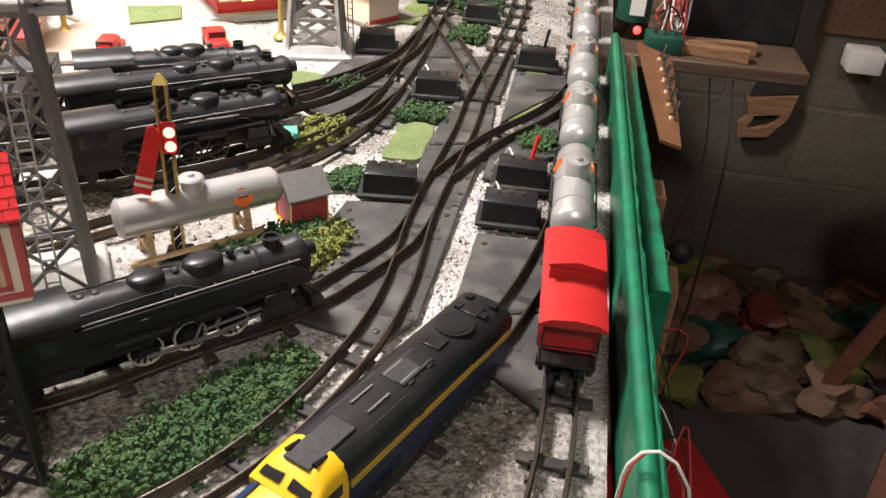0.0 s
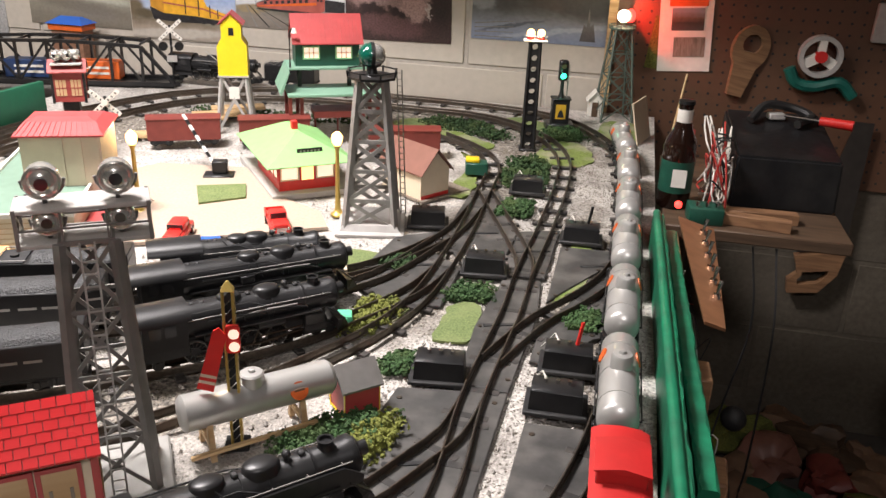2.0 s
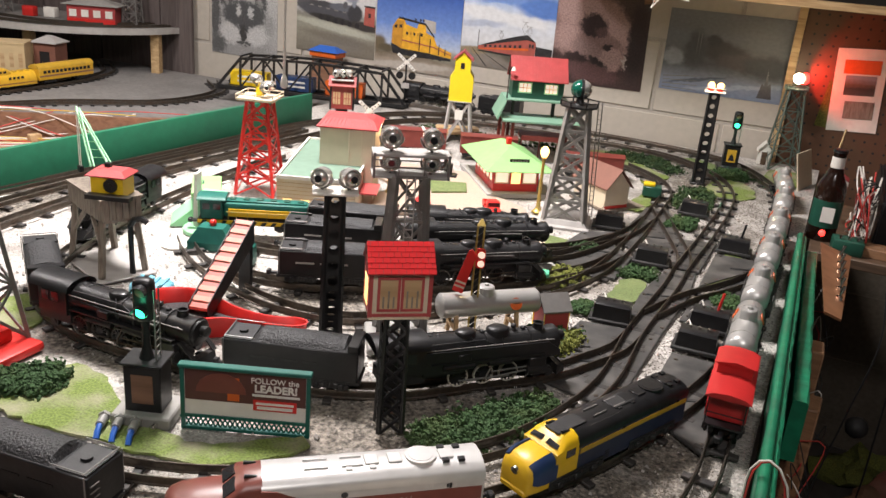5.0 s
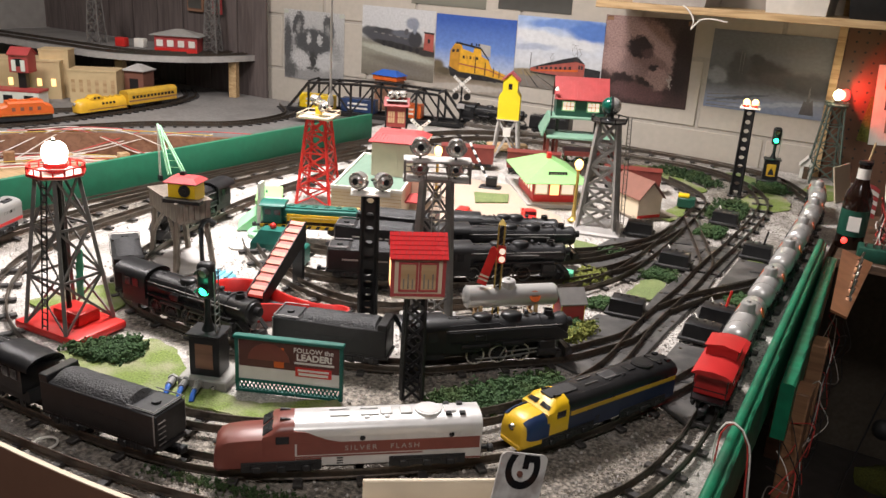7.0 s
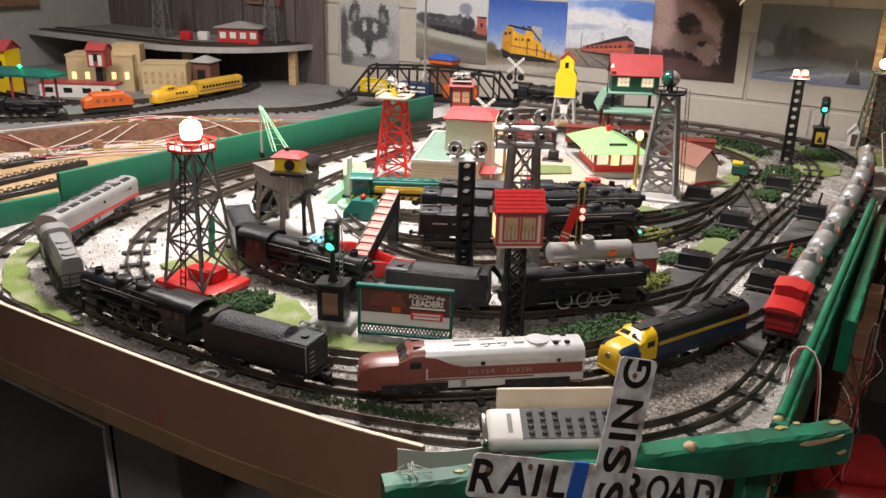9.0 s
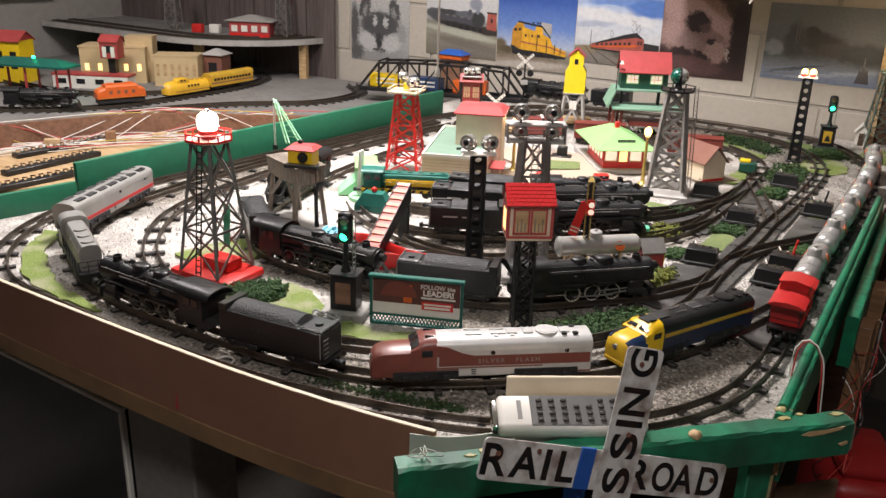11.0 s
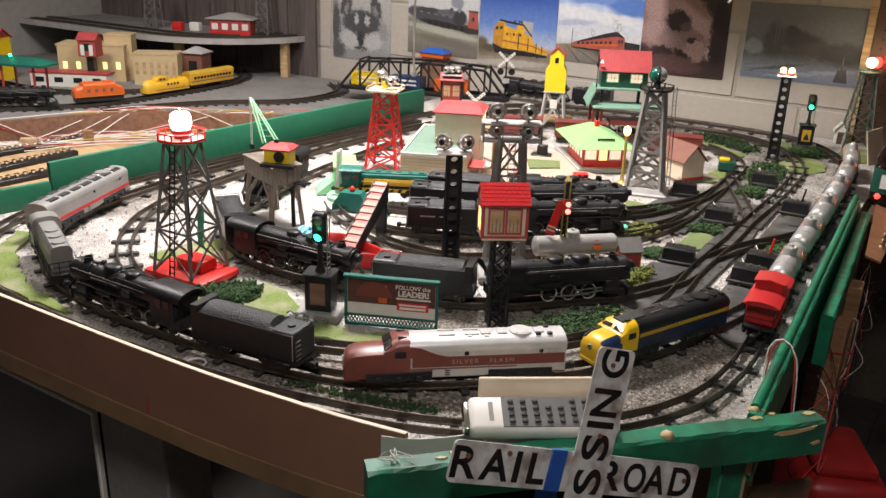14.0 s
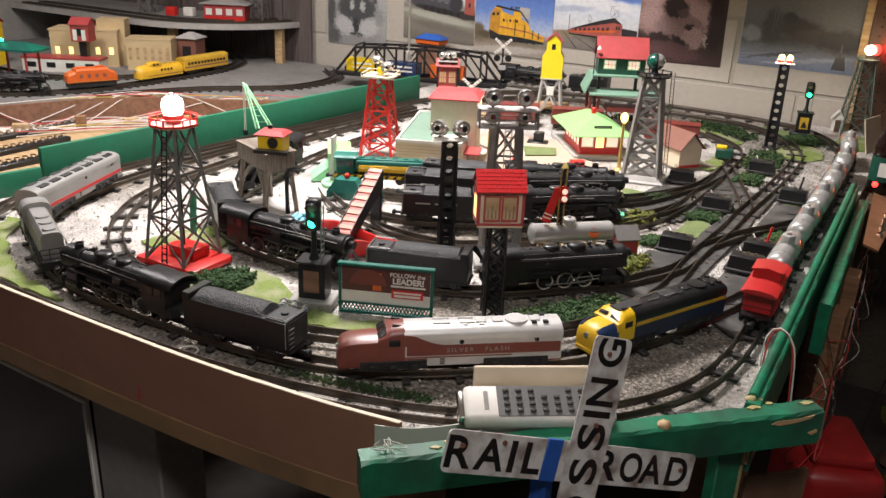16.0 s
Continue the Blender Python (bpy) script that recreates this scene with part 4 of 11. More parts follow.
    for s in (-1, 1):
        for k in range(8):
            bx(q, -h + 0.02 + k * 0.004, s * (w + 0.0003), 0.042, 0.002, 0.0006, 0.006)
    part("louvre", q, roof, t)
    for u in (-h + 0.055, h - 0.062):
        truck_frame(t, u, 0.036, 0.062)
        for s in (-1, 1):
            q = B()
            bx(q, u, s * (w + 0.0006), 0.0075, 0.078, 0.0016, 0.0125, bev=0.0006, seg=1)
            for k in (-1, 0, 1):
                bx(q, u + k * 0.024, s * (w + 0.0022), 0.0070, 0.009, 0.0030, 0.0080, bev=0.0010, seg=1)
            bar(q, (u - 0.036, s * (w + 0.0020), 0.0165), (u + 0.036, s * (w + 0.0020), 0.0165), 0.0016)
            for k in range(8):
                cyl(q, (u - 0.031 + k * 0.0088, s * (w + 0.0014), 0.0125), (u - 0.031 + k * 0.0088, s * (w + 0.0014), 0.0185), 0.0012, n=6)
            part("side_frame", q, "black_matte", t, "dark cast side frame of the truck")
        wheels(t, (u,))
    coupler(t, -h - 0.006, -1)
    if texts:
        word, mat, size, u0 = texts
        cu = bpy.data.curves.new("lettering", "FONT")
        cu.body, cu.size, cu.align_x, cu.extrude, cu.space_character = word, size, "CENTER", 0.0002, 1.35
        ob = new("lettering", cu)
        deps = bpy.context.evaluated_depsgraph_get()
        me = bpy.data.meshes.new_from_object(ob.evaluated_get(deps))
        bpy.data.objects.remove(ob)
        me.materials.append(M[mat])
        o = new("lettering", me)
        o.parent = t
        o.matrix_basis = pose(u0, w + 0.0011, 0.0308, 90, 0, 180)
        again(o, pose(u0, -w - 0.0011, 0.0308, 90, 0, 0))
    t.matrix_basis = t.matrix_basis @ Matrix.Diagonal((1, 0.96, 0.84 if chin else 0.89, 1))
    return t


def hood_diesel(x, y, rz, L=0.205):
    """A road switcher: narrow hoods, a wider cab, black walkway with railings. Short hood towards +x."""
    t = thing("hood_diesel", x, y, TOP, rz, "silver-grey hood diesel with black walkway railings on the curve", "locomotive")
    h = L / 2
    q = B()
    bx(q, 0, 0, 0.0145, L, 0.044, 0.0045, bev=0.001, seg=1)
    part("walkway", q, "black", t, "black walkway plate")

    def hood(name, u0, u1, w, ztop):
        q = B()
        loft(q, [[(u, -w * k, 0.019), (u, -w * k, ztop - 0.006), (u, -w * k * 0.72, ztop - 0.001), (u, 0, ztop), (u, w * k * 0.72, ztop - 0.001), (u, w * k, ztop - 0.006), (u, w * k, 0.019)] for u, k in ((u0, 0.96), (u0 + 0.003, 1.0), (u1 - 0.003, 1.0), (u1, 0.96))])
        return part(name, q, "silver_grey", t)
    hood("long_hood", -h + 0.012, h - 0.062, 0.0150, 0.058)
    hood("short_hood", h - 0.034, h - 0.010, 0.0150, 0.052)
    q = B()
    loft(q, [[(u, -w, 0.019), (u, -w, z - 0.010), (u, -w * 0.80, z - 0.003), (u, -w * 0.4, z), (u, w * 0.4, z), (u, w * 0.80, z - 0.003), (u, w, z - 0.010), (u, w, 0.019)] for u, w, z in ((h - 0.064, 0.0215, 0.0650), (h - 0.033, 0.0215, 0.0650))])
    part("cab", q, "silver_grey", t)
    for sg_ in (-1, 1):
        for u in (h - 0.056, h - 0.042):
            q = B()
            bx(q, u, sg_ * 0.0216, 0.041, 0.010, 0.001, 0.010, bev=0.0003, seg=1)
            part("cab_window", q, "glass_dark", t)
        q = B()
        bx(q, h - 0.0328, sg_ * 0.0120, 0.0500, 0.001, 0.0085, 0.0075, bev=0.0003, seg=1)
        part("windscreen", q, "glass_dark", t)
        for k in range(9):
            q = B()
            bx(q, -h + 0.020 + k * 0.0135, sg_ * 0.0152, 0.024, 0.0110, 0.0009, 0.024)
            part("hood_door", q, "silver_grey", t)
        q = B()
        tubes(q, [(-h + 0.004, sg_ * 0.0205, 0.036), (h - 0.066, sg_ * 0.0205, 0.036)], 0.0006, 5)
        part("handrail", q, "black", t)
        for k in range(6):
            q = B()
            bar(q, (-h + 0.006 + k * (L - 0.076) / 5, sg_ * 0.0205, 0.019), (-h + 0.006 + k * (L - 0.076) / 5, sg_ * 0.0205, 0.036), 0.0011)
            part("stanchion", q, "black", t)
    for sg_ in (-1, 1):
        q = B()
        bx(q, sg_ * (h - 0.002), 0, 0.005, 0.004, 0.042, 0.012, bev=0.001, seg=1)
        part("pilot", q, "black", t)
        q = B()
        for v in (-0.019, -0.007, 0.007, 0.019):
            bar(q, (sg_ * (h - 0.001), v, 0.018), (sg_ * (h - 0.001), v, 0.037), 0.0012)
        bar(q, (sg_ * (h - 0.001), -0.0195, 0.037), (sg_ * (h - 0.001), 0.0195, 0.037), 0.0012)
        bar(q, (sg_ * (h - 0.001), -0.0195, 0.029), (sg_ * (h - 0.001), 0.0195, 0.029), 0.0008)
        part("end_railing", q, "black", t)
        coupler(t, sg_ * (h + 0.006), sg_)
    for u in (-h + 0.030, -h + 0.060, -h + 0.090):
        q = B()
        cyl(q, (u, 0, 0.0575), (u, 0, 0.0600), 0.0095, n=20)
        part("fan", q, "silver_grey", t)
    q = B()
    bx(q, -0.002, 0, 0.005, 0.055, 0.034, 0.010, bev=0.002, seg=1)
    part("fuel_tank", q, "black_matte", t)
    for u in (-h + 0.042, h - 0.042):
        truck_frame(t, u, 0.036, 0.056)
    return t


def steam_locomotive(x, y, rz, label, L=0.235, skirt=False, tyre_mat="dull_tyre"):
    """Nose towards +x. A boiler over rods and drivers, cab behind."""
    t = thing("steam_locomotive", x, y, TOP, rz, label, "locomotive", "black steam locomotives")
    h = L / 2
    zb, R = 0.043, 0.0165
    q = B()
    rows = [(-h + 0.052, R * 1.1), (-h + 0.085, R * 1.08), (-h + 0.115, R), (h - 0.012, R * 0.97), (h - 0.010, R * 1.02), (h - 0.004, R * 1.02), (h - 0.003, R * 0.9), (h - 0.001, R * 0.85), (h + 0.001, R * 0.4)]
    loft(q, [[(u, r * math.cos(a), zb + r * math.sin(a)) for a in [2 * math.pi * k / 22 for k in range(22)]] for u, r in rows])
    part("boiler", q, "black", t)
    for u in (-h + 0.10, -h + 0.13, h - 0.075, h - 0.04):
        q = B()
        cyl(q, (u - 0.0012, 0, zb), (u + 0.0012, 0, zb), R * 1.05, n=22)
        part("boiler_band", q, "black", t)
    # cab
    q = B()
    w = 0.021
    arc = [(w * math.cos(math.pi * k / 10), 0.0540 + 0.0105 * math.sin(math.pi * k / 10)) for k in range(11)]
    loft(q, [[(u, -w, 0.024)] + [(u, -a, z) for a, z in arc] + [(u, w, 0.024)] for u in (-h + 0.010, -h + 0.054)])
    part("cab", q, "black", t)
    q = B()
    arc2 = [(0.0235 * math.cos(math.pi * k / 10), 0.0545 + 0.0120 * math.sin(math.pi * k / 10)) for k in range(11)]
    loft(q, [[(u, a, z) for a, z in arc2] + [(u, -a * 0.97, z - 0.0012) for a, z in [(-v[0], v[1]) for v in arc2][::1]] for u in (-h - 0.004, -h + 0.058)])
    part("cab_roof", q, "black", t)
    for s in (-1, 1):
        for u in (-h + 0.022, -h + 0.037):
            q = B()
            bx(q, u, s * (w + 0.0003), 0.039, 0.011, 0.0012, 0.012)
            part("cab_window", q, "glass_dark", t)
    # domes, stack, bell, pumps
    for nm, u, r, z in (("sand_dome", h - 0.078, 0.0108, 0.0078), ("steam_dome", h - 0.118 if L > 0.2 else h - 0.10, 0.0096, 0.0070)):
        q = B()
        lathe(q, [(r * 1.12, zb + R - 0.004), (r, zb + R - 0.001), (r * 0.97, zb + R + z * 0.4), (r * 0.82, zb + R + z * 0.62), (r * 0.5, zb + R + z * 0.74), (r * 0.15, zb + R + z * 0.78)], 0, 0, 18)
        part(nm, q, "black", t, at=pose(u, 0, 0) @ Matrix.Diagonal((1.35, 1, 1, 1)))
    q = B()
    lathe(q, [(0.0075, zb + R - 0.002), (0.006, zb + R + 0.001), (0.0060, zb + R + 0.0045), (0.0068, zb + R + 0.0058), (0.005, zb + R + 0.0058), (0.0048, zb + R + 0.003)], h - 0.026, 0, 14)
    part("smokestack", q, "black", t)
    q = B()
    ball(q, h - 0.058, 0, zb + R + 0.004, 0.0035)
    bar(q, (h - 0.058, -0.005, zb + R + 0.001), (h - 0.058, -0.004, zb + R + 0.006), 0.001)
    bar(q, (h - 0.058, 0.005, zb + R + 0.001), (h - 0.058, 0.004, zb + R + 0.006), 0.001)
    part("bell", q, "black_matte", t)
    q = B()
    cyl(q, (h, 0, zb + 0.003), (h + 0.008, 0, zb + 0.003), 0.006, 0.0062, n=14)
    part("headlight", q, "black", t)
    # running boards, handrails and piping
    q = B()
    for s in (-1, 1):
        bx(q, 0.018, s * 0.0185, 0.0335, L - 0.085, 0.008, 0.0016)
        bar(q, (h - 0.016, s * 0.0185, 0.034), (h + 0.004, s * 0.0165, 0.016), 0.006, 0.0014)
        cyl(q, (h - 0.095, s * 0.0195, 0.030), (h - 0.066, s * 0.0195, 0.030), 0.0042, n=10)
        bx(q, h - 0.125, s * 0.019, 0.0355, 0.016, 0.006, 0.009, bev=0.001, seg=1)
    part("running_board", q, "black", t)
    q = B()
    for s in (-1, 1):
        tubes(q, [(-h + 0.055, s * 0.0178, 0.0505), (h - 0.012, s * 0.0175, 0.0505)], 0.0007, 5)
        for k in range(6):
            u = -h + 0.065 + k * (L - 0.085) / 5
            bar(q, (u, s * 0.0145, 0.0505), (u, s * 0.0178, 0.0505), 0.0009)
        tubes(q, [(h - 0.13, s * 0.016, 0.034), (h - 0.115, s * 0.0172, 0.044), (h - 0.09, s * 0.0172, 0.046), (h - 0.05, s * 0.017, 0.045)], 0.001, 5)
    part("handrail", q, "grey_metal", t)
    for s in (-1, 1):
        for pts, r in (([(-h + 0.060, s * 0.0150, 0.0560), (h - 0.100, s * 0.0138, 0.0560), (h - 0.085, s * 0.0165, 0.0500), (h - 0.082, s * 0.0175, 0.0350)], 0.0009), ([(-h + 0.075, s * 0.0178, 0.0455), (h - 0.060, s * 0.0170, 0.0440), (h - 0.040, s * 0.0172, 0.0400), (h - 0.034, s * 0.0180, 0.0320)], 0.0011), ([(h - 0.118, s * 0.0060, zb + R + 0.002), (h - 0.112, s * 0.0120, 0.0560), (h - 0.110, s * 0.0165, 0.0480), (h - 0.106, s * 0.0175, 0.0360)], 0.0008)):
            q = B()
            tubes(q, pts, r, 6)
            part("pipe", q, "black_matte", t)
        q = B()
        cyl(q, (h - 0.150 if L > 0.2 else h - 0.13, s * 0.0200, 0.0290), (h - 0.112, s * 0.0200, 0.0290), 0.0036, n=12)
        part("air_tank", q, "black", t)
    for u in (-h + 0.064, -h + 0.074, h - 0.098, h - 0.046):
        q = B()
        bx(q, u, 0, zb + R - 0.0010, 0.0050, 0.0060, 0.0034, bev=0.0010, seg=1)
        part("fitting", q, "black_matte", t)
    if skirt:
        for s in (-1, 1):
            q = B()
            a = -h + 0.052
            pts = [(a, 0.030), (a, 0.049), (h - 0.020, 0.049), (h - 0.004, 0.038), (h - 0.004, 0.031), (h - 0.040, 0.0295), (h - 0.12, 0.0295), (h - 0.125, 0.021), (a, 0.021)]
            loft(q, [[(u, s * v, z) for u, z in pts] for v in (0.0185, 0.0208)])
            part("side_skirt", q, "black", t, "smooth black side plate")
    # frame, cylinders, pilot
    q = B()
    bx(q, -0.005, 0, 0.010, L - 0.03, 0.016, 0.024)
    bx(q, -h + 0.03, 0, 0.012, 0.05, 0.034, 0.014)
    part("frame", q, "black_matte", t)
    for s in (-1, 1):
        q = B()
        cyl(q, (h - 0.045, s * 0.0185, 0.0145), (h - 0.020, s * 0.0185, 0.0145), 0.0065, n=12)
        bx(q, h - 0.0325, s * 0.0175, 0.019, 0.022, 0.010, 0.012, bev=0.001, seg=1)
        part("cylinder", q, "black", t)
    q = B()
    loft(q, [[(h - 0.004, -0.019, 0.016), (h - 0.004, 0.019, 0.016), (h - 0.004, 0.019, 0.003), (h - 0.004, -0.019, 0.003)], [(h + 0.004, -0.017, 0.016), (h + 0.004, 0.017, 0.016), (h + 0.012, 0.010, 0.003), (h + 0.012, -0.010, 0.003)]])
    part("pilot", q, "black", t)
    # drivers and rods
    xs = [h - L * f for f in ((0.29, 0.43, 0.57) if skirt else (0.33, 0.46, 0.59, 0.72))]
    first, r = None, 0.0122
    star = []
    for k in range(14):
        a = 2 * math.pi * k / 14
        for rr, da in ((0.0046, -0.16), (r * 0.92, -0.05), (r * 0.92, 0.05), (0.0046, 0.16)):
            star.append((rr * math.cos(a + da), rr * math.sin(a + da)))
    for u in xs:
        for s in (-1, 1):
            if first is None:
                q = B()
                loft(q, [[(x, v, z) for x, z in star] for v in (-0.0016, 0.0016)])
                first = part("driver_wheel", q, "black", t, at=pose(u, s * 0.0122, r), soft=False)
                q = B()
                loft(q, [[(rr * math.cos(a), v, rr * math.sin(a)) for rr, v in ((r, -0.0021), (r, 0.0021), (r * 0.925, 0.0021), (r * 0.88, 0.0012), (r * 0.88, -0.0012), (r * 0.925, -0.0021))] for a in [2 * math.pi * j / 28 for j in range(29)]], cap=False)
                tyre = part("tyre", q, tyre_mat, first, "pale painted tyre" if skirt else "worn steel tyre")
            else:
                w2 = again(first, pose(u, s * 0.0122, r))
                again(tyre, Matrix(), w2)
    for s in (-1, 1):
        for nm, p0, p1, wd in (("side_rod", (xs[0], s * 0.0162, 0.0085), (xs[-1], s * 0.0162, 0.0085), 0.0026), ("main_rod", (h - 0.040, s * 0.0178, 0.0145), (xs[1], s * 0.0178, 0.0085), 0.0024), ("valve_rod", (h - 0.045, s * 0.0182, 0.019), (xs[1] + 0.008, s * 0.0182, 0.017), 0.0018), ("crank_link", (xs[1], s * 0.0185, 0.0085), (xs[1] + 0.008, s * 0.0185, 0.026), 0.0018)):
            q = B()
            bar(q, p0, p1, wd, 0.0011)
            part(nm, q, "silver_grey" if skirt else "rail", t)
    wheels(t, (h - 0.028, h - 0.012, -h + 0.024), 0.0062)
    return t


def tender(x, y, rz, label, L=0.135, H=0.052):
    t = thing("tender", x, y, TOP, rz, label, "tender", "black tenders")
    h, w = L / 2, 0.0215
    q = B()
    bx(q, 0, 0, 0.016, L, 2 * w, H - 0.016, bev=0.0012, seg=1)
    bx(q, h - 0.006, 0, H - 0.001, 0.012, 2 * w, 0.009, bev=0.001, seg=1)
    part("body", q, "black", t)
    q = B()
    n, k = 26, 12
    vs = []
    for i in range(n + 1):
        u = -h + 0.036 + (L - 0.048) * i / n
        vs.append([q.verts.new((u, -w + 0.002 + (2 * w - 0.004) * j / k, H + (0.0085 * math.sin(math.pi * j / k) ** 0.6 if 0 < i < n else 0) + (0.0012 * noise.noise((u * 320, j * 1.7, 1)) if 0 < j < k else 0))) for j in range(k + 1)])
    for i in range(n):
        for j in range(k):
            q.faces.new((vs[i][j], vs[i + 1][j], vs[i + 1][j + 1], vs[i][j + 1]))
    part("coal_load", q, "coal", t, "heaped black coal")
    q = B()
    bx(q, -h + 0.017, 0, H, 0.030, 2 * w - 0.004, 0.0014)
    cyl(q, (-h + 0.018, 0, H), (-h + 0.018, 0, H + 0.004), 0.005, n=12)
    part("water_deck", q, "black_matte", t)
    q = B()
    for s in (-1, 1):
        tubes(q, [(-h + 0.003, s * (w - 0.001), H + 0.004), (-h + 0.036, s * (w - 0.001), H + 0.004)], 0.0007, 5)
        bar(q, (-h + 0.002, s * (w + 0.0012), 0.020), (-h + 0.002, s * (w + 0.0012), H + 0.002), 0.001)
    tubes(q, [(-h + 0.003, -w, H + 0.004), (-h + 0.003, w, H + 0.004)], 0.0007, 5)
    for k in range(5):
        bar(q, (-h - 0.0015, 0.010, 0.02 + k * 0.006), (-h - 0.0015, 0.020, 0.02 + k * 0.006), 0.0008)
    part("handrail", q, "hub_grey" if "heaped" in label else "grey_metal", t)
    for s in (-1, 1):
        for u, n_ in ((-0.030, 0.026), (0.0, 0.018), (0.022, 0.016)):
            q = B()
            bx(q, u, s * (w + 0.0003), 0.034, n_, 0.0006, 0.0026)
            part("lettering", q, "lt_grey" if "siding" in label else "black_matte", t, "faint illegible lettering bar")
    q = B()
    bx(q, 0, 0, 0.012, L + 0.004, 0.038, 0.004)
    part("underframe", q, "black_matte", t)
    for u in (-h + 0.032, h - 0.032):
        truck_frame(t, u, 0.035, 0.046)
    coupler(t, -h - 0.006, -1)
    return t


def passenger_car(x, y, rz, colors, label, L=0.25):
    wall_m, roof_m, band = colors
    t = thing("passenger_car", x, y, TOP, rz, label, "passenger car")
    h, w = L / 2, 0.0215
    q = B()
    bx(q, 0, 0, 0.014, L, 2 * w, 0.036, bev=0.0015, seg=1)
    part("body", q, wall_m, t)
    q = B()
    ring = [(-w - 0.0004, 0.049), (-w * 0.92, 0.055), (-w * 0.55, 0.0605), (0, 0.062), (w * 0.55, 0.0605), (w * 0.92, 0.055), (w + 0.0004, 0.049)]
    loft(q, [[(u, v, z) for v, z in ring] for u in (-h - 0.001, h + 0.001)])
    rf = part("roof", q, roof_m, t)
    for k in range(9):
        v = -0.012 + k * 0.003
        q = B()
        bx(q, 0, v, 0.0605 - abs(v) * 0.12, L, 0.0007, 0.0012)
        part("roof_rib", q, roof_m, rf)
    for s in (-1, 1):
        for k in range(12):
            q = B()
            bx(q, -h + 0.022 + k * (L - 0.044) / 11, s * (w + 0.0003), 0.034, 0.011, 0.001, 0.009)
            part("window", q, "glass_dark", t)
        q = B()
        bx(q, 0, s * (w + 0.0003), 0.024, L - 0.004, 0.0008, 0.005)
        part("stripe", q, band, t)
    for u in (-h + 0.045, h - 0.045):
        truck_frame(t, u, 0.034, 0.05)
    coupler(t, h + 0.006, 1)
    coupler(t, -h - 0.006, -1)
    return t


def on(line, x, y, half=0.08, flip=False):
    a, c, r = chord(line, nearest(line, x, y), half)
    return a, c, r + (180 if flip else 0)


# tanker train on the outer track, caboose at its tail
s0 = nearest(L_OUTER, -0.165, 1.14)
a, c, r = chord(L_OUTER, s0, 0.036)
caboose(a, c, r + 180)
for k in range(6):
    a, c, r = chord(L_OUTER, s0 - 0.165 - 0.178 * k, 0.047)
    tank_car(a, c, r + 180)
# diesels
pa_diesel("passenger_diesel", *on(L_SF, -0.4415, 0.7552, 0.075, True)[:2], on(L_SF, -0.4415, 0.7552, 0.075)[2], ("loco_silver", "loco_silver", "maroon", "maroon"), "silver-white and chestnut diesel locomotive with a long nose", texts=("SILVER   FLASH", "silver_grey", 0.0085, -0.03), band=(0.0265, 0.0145))
pa_diesel("freight_diesel", *on(L_SF, -0.266, 0.982, 0.075, True)[:2], on(L_SF, -0.266, 0.982, 0.075)[2], ("diesel_navy", "black", "diesel_yellow", "stripe_yellow"), "navy blue diesel locomotive with a yellow nose and stripe", L=0.236, band=(0.0390, 0.0058), chin="navy")
hood_diesel(*on(L_SF, -1.135, 0.69, 0.075)[:2], on(L_SF, -1.135, 0.69, 0.075)[2])
pa_diesel("striped_diesel", *on(L_SF, -1.32, 0.87, 0.075)[:2], on(L_SF, -1.32, 0.87, 0.075)[2] + 180, ("silver_grey", "silver_grey", "silver", "caboose"), "silver diesel unit with a red-orange stripe", cab=False, band=(0.022, 0.006))
# steam
steam_locomotive(*on(L_SF, -0.884, 0.642, 0.08)[:2], on(L_SF, -0.884, 0.642, 0.08)[2], "black steam locomotive with open spoked drivers", L=0.226, tyre_mat="worn_tyre")
tender(*on(L_SF, -0.674, 0.652, 0.05)[:2], on(L_SF, -0.674, 0.652, 0.05)[2], "black tender heaped with coal", L=0.155)
for k in range(3):
    a, c, r = on(L_SF, -0.764 + 0.002 * k, 0.630)
    q = B()
    tubes(q, spline([(-0.010, -0.012, 0.044), (0.001 + 0.002 * k, -0.018, 0.036 - 0.003 * k), (0.002, -0.020 + 0.002 * k, 0.024 - 0.002 * k), (0.010, -0.014, 0.022)], 0.004), 0.0008, 5)
    tagged(part("coupling_wire", q, "cable_red", None, at=pose(a, c, TOP, 0, 0, r)), "thin red wire hanging between engine and tender", "wire", "engine wires")
s0 = nearest(L_CENTRE, -0.368, 1.130)


def centre(ds, half):
    a_, c_, r_ = chord(L_CENTRE, s0 + ds, half)
    return a_, c_, r_ + 180


steam_locomotive(*centre(0.113, 0.07), "large black steam locomotive with pale driver tyres", L=0.225, skirt=True, tyre_mat="tyre")
tender(*centre(0.312, 0.05), "black tender with a coal load", L=0.150)
steam_locomotive(*centre(0.535, 0.07), "black streamlined steam locomotive on the curve", L=0.235)
tender(*centre(0.735, 0.05), "black tender on the curve", L=0.140)
steam_locomotive(*on(L_CENTRE, -1.165, 1.21, 0.07)[:2], on(L_CENTRE, -1.165, 1.21, 0.07)[2] + 180, "black steam locomotive waiting behind the coaling bunker", L=0.215)
steam_locomotive(*on(L_S1, -0.600, 1.415, 0.08)[:2], on(L_S1, -0.600, 1.415, 0.08)[2] + 180, "black steam locomotive waiting on a siding", L=0.25)
tender(*on(L_S1, -0.785, 1.292, 0.05)[:2], on(L_S1, -0.785, 1.292, 0.05)[2] + 180, "black tender on a siding", L=0.15)
steam_locomotive(*on(L_S3, -0.632, 1.466, 0.06)[:2], on(L_S3, -0.632, 1.466, 0.06)[2] + 180, "smaller black steam locomotive on the rear siding", L=0.20)
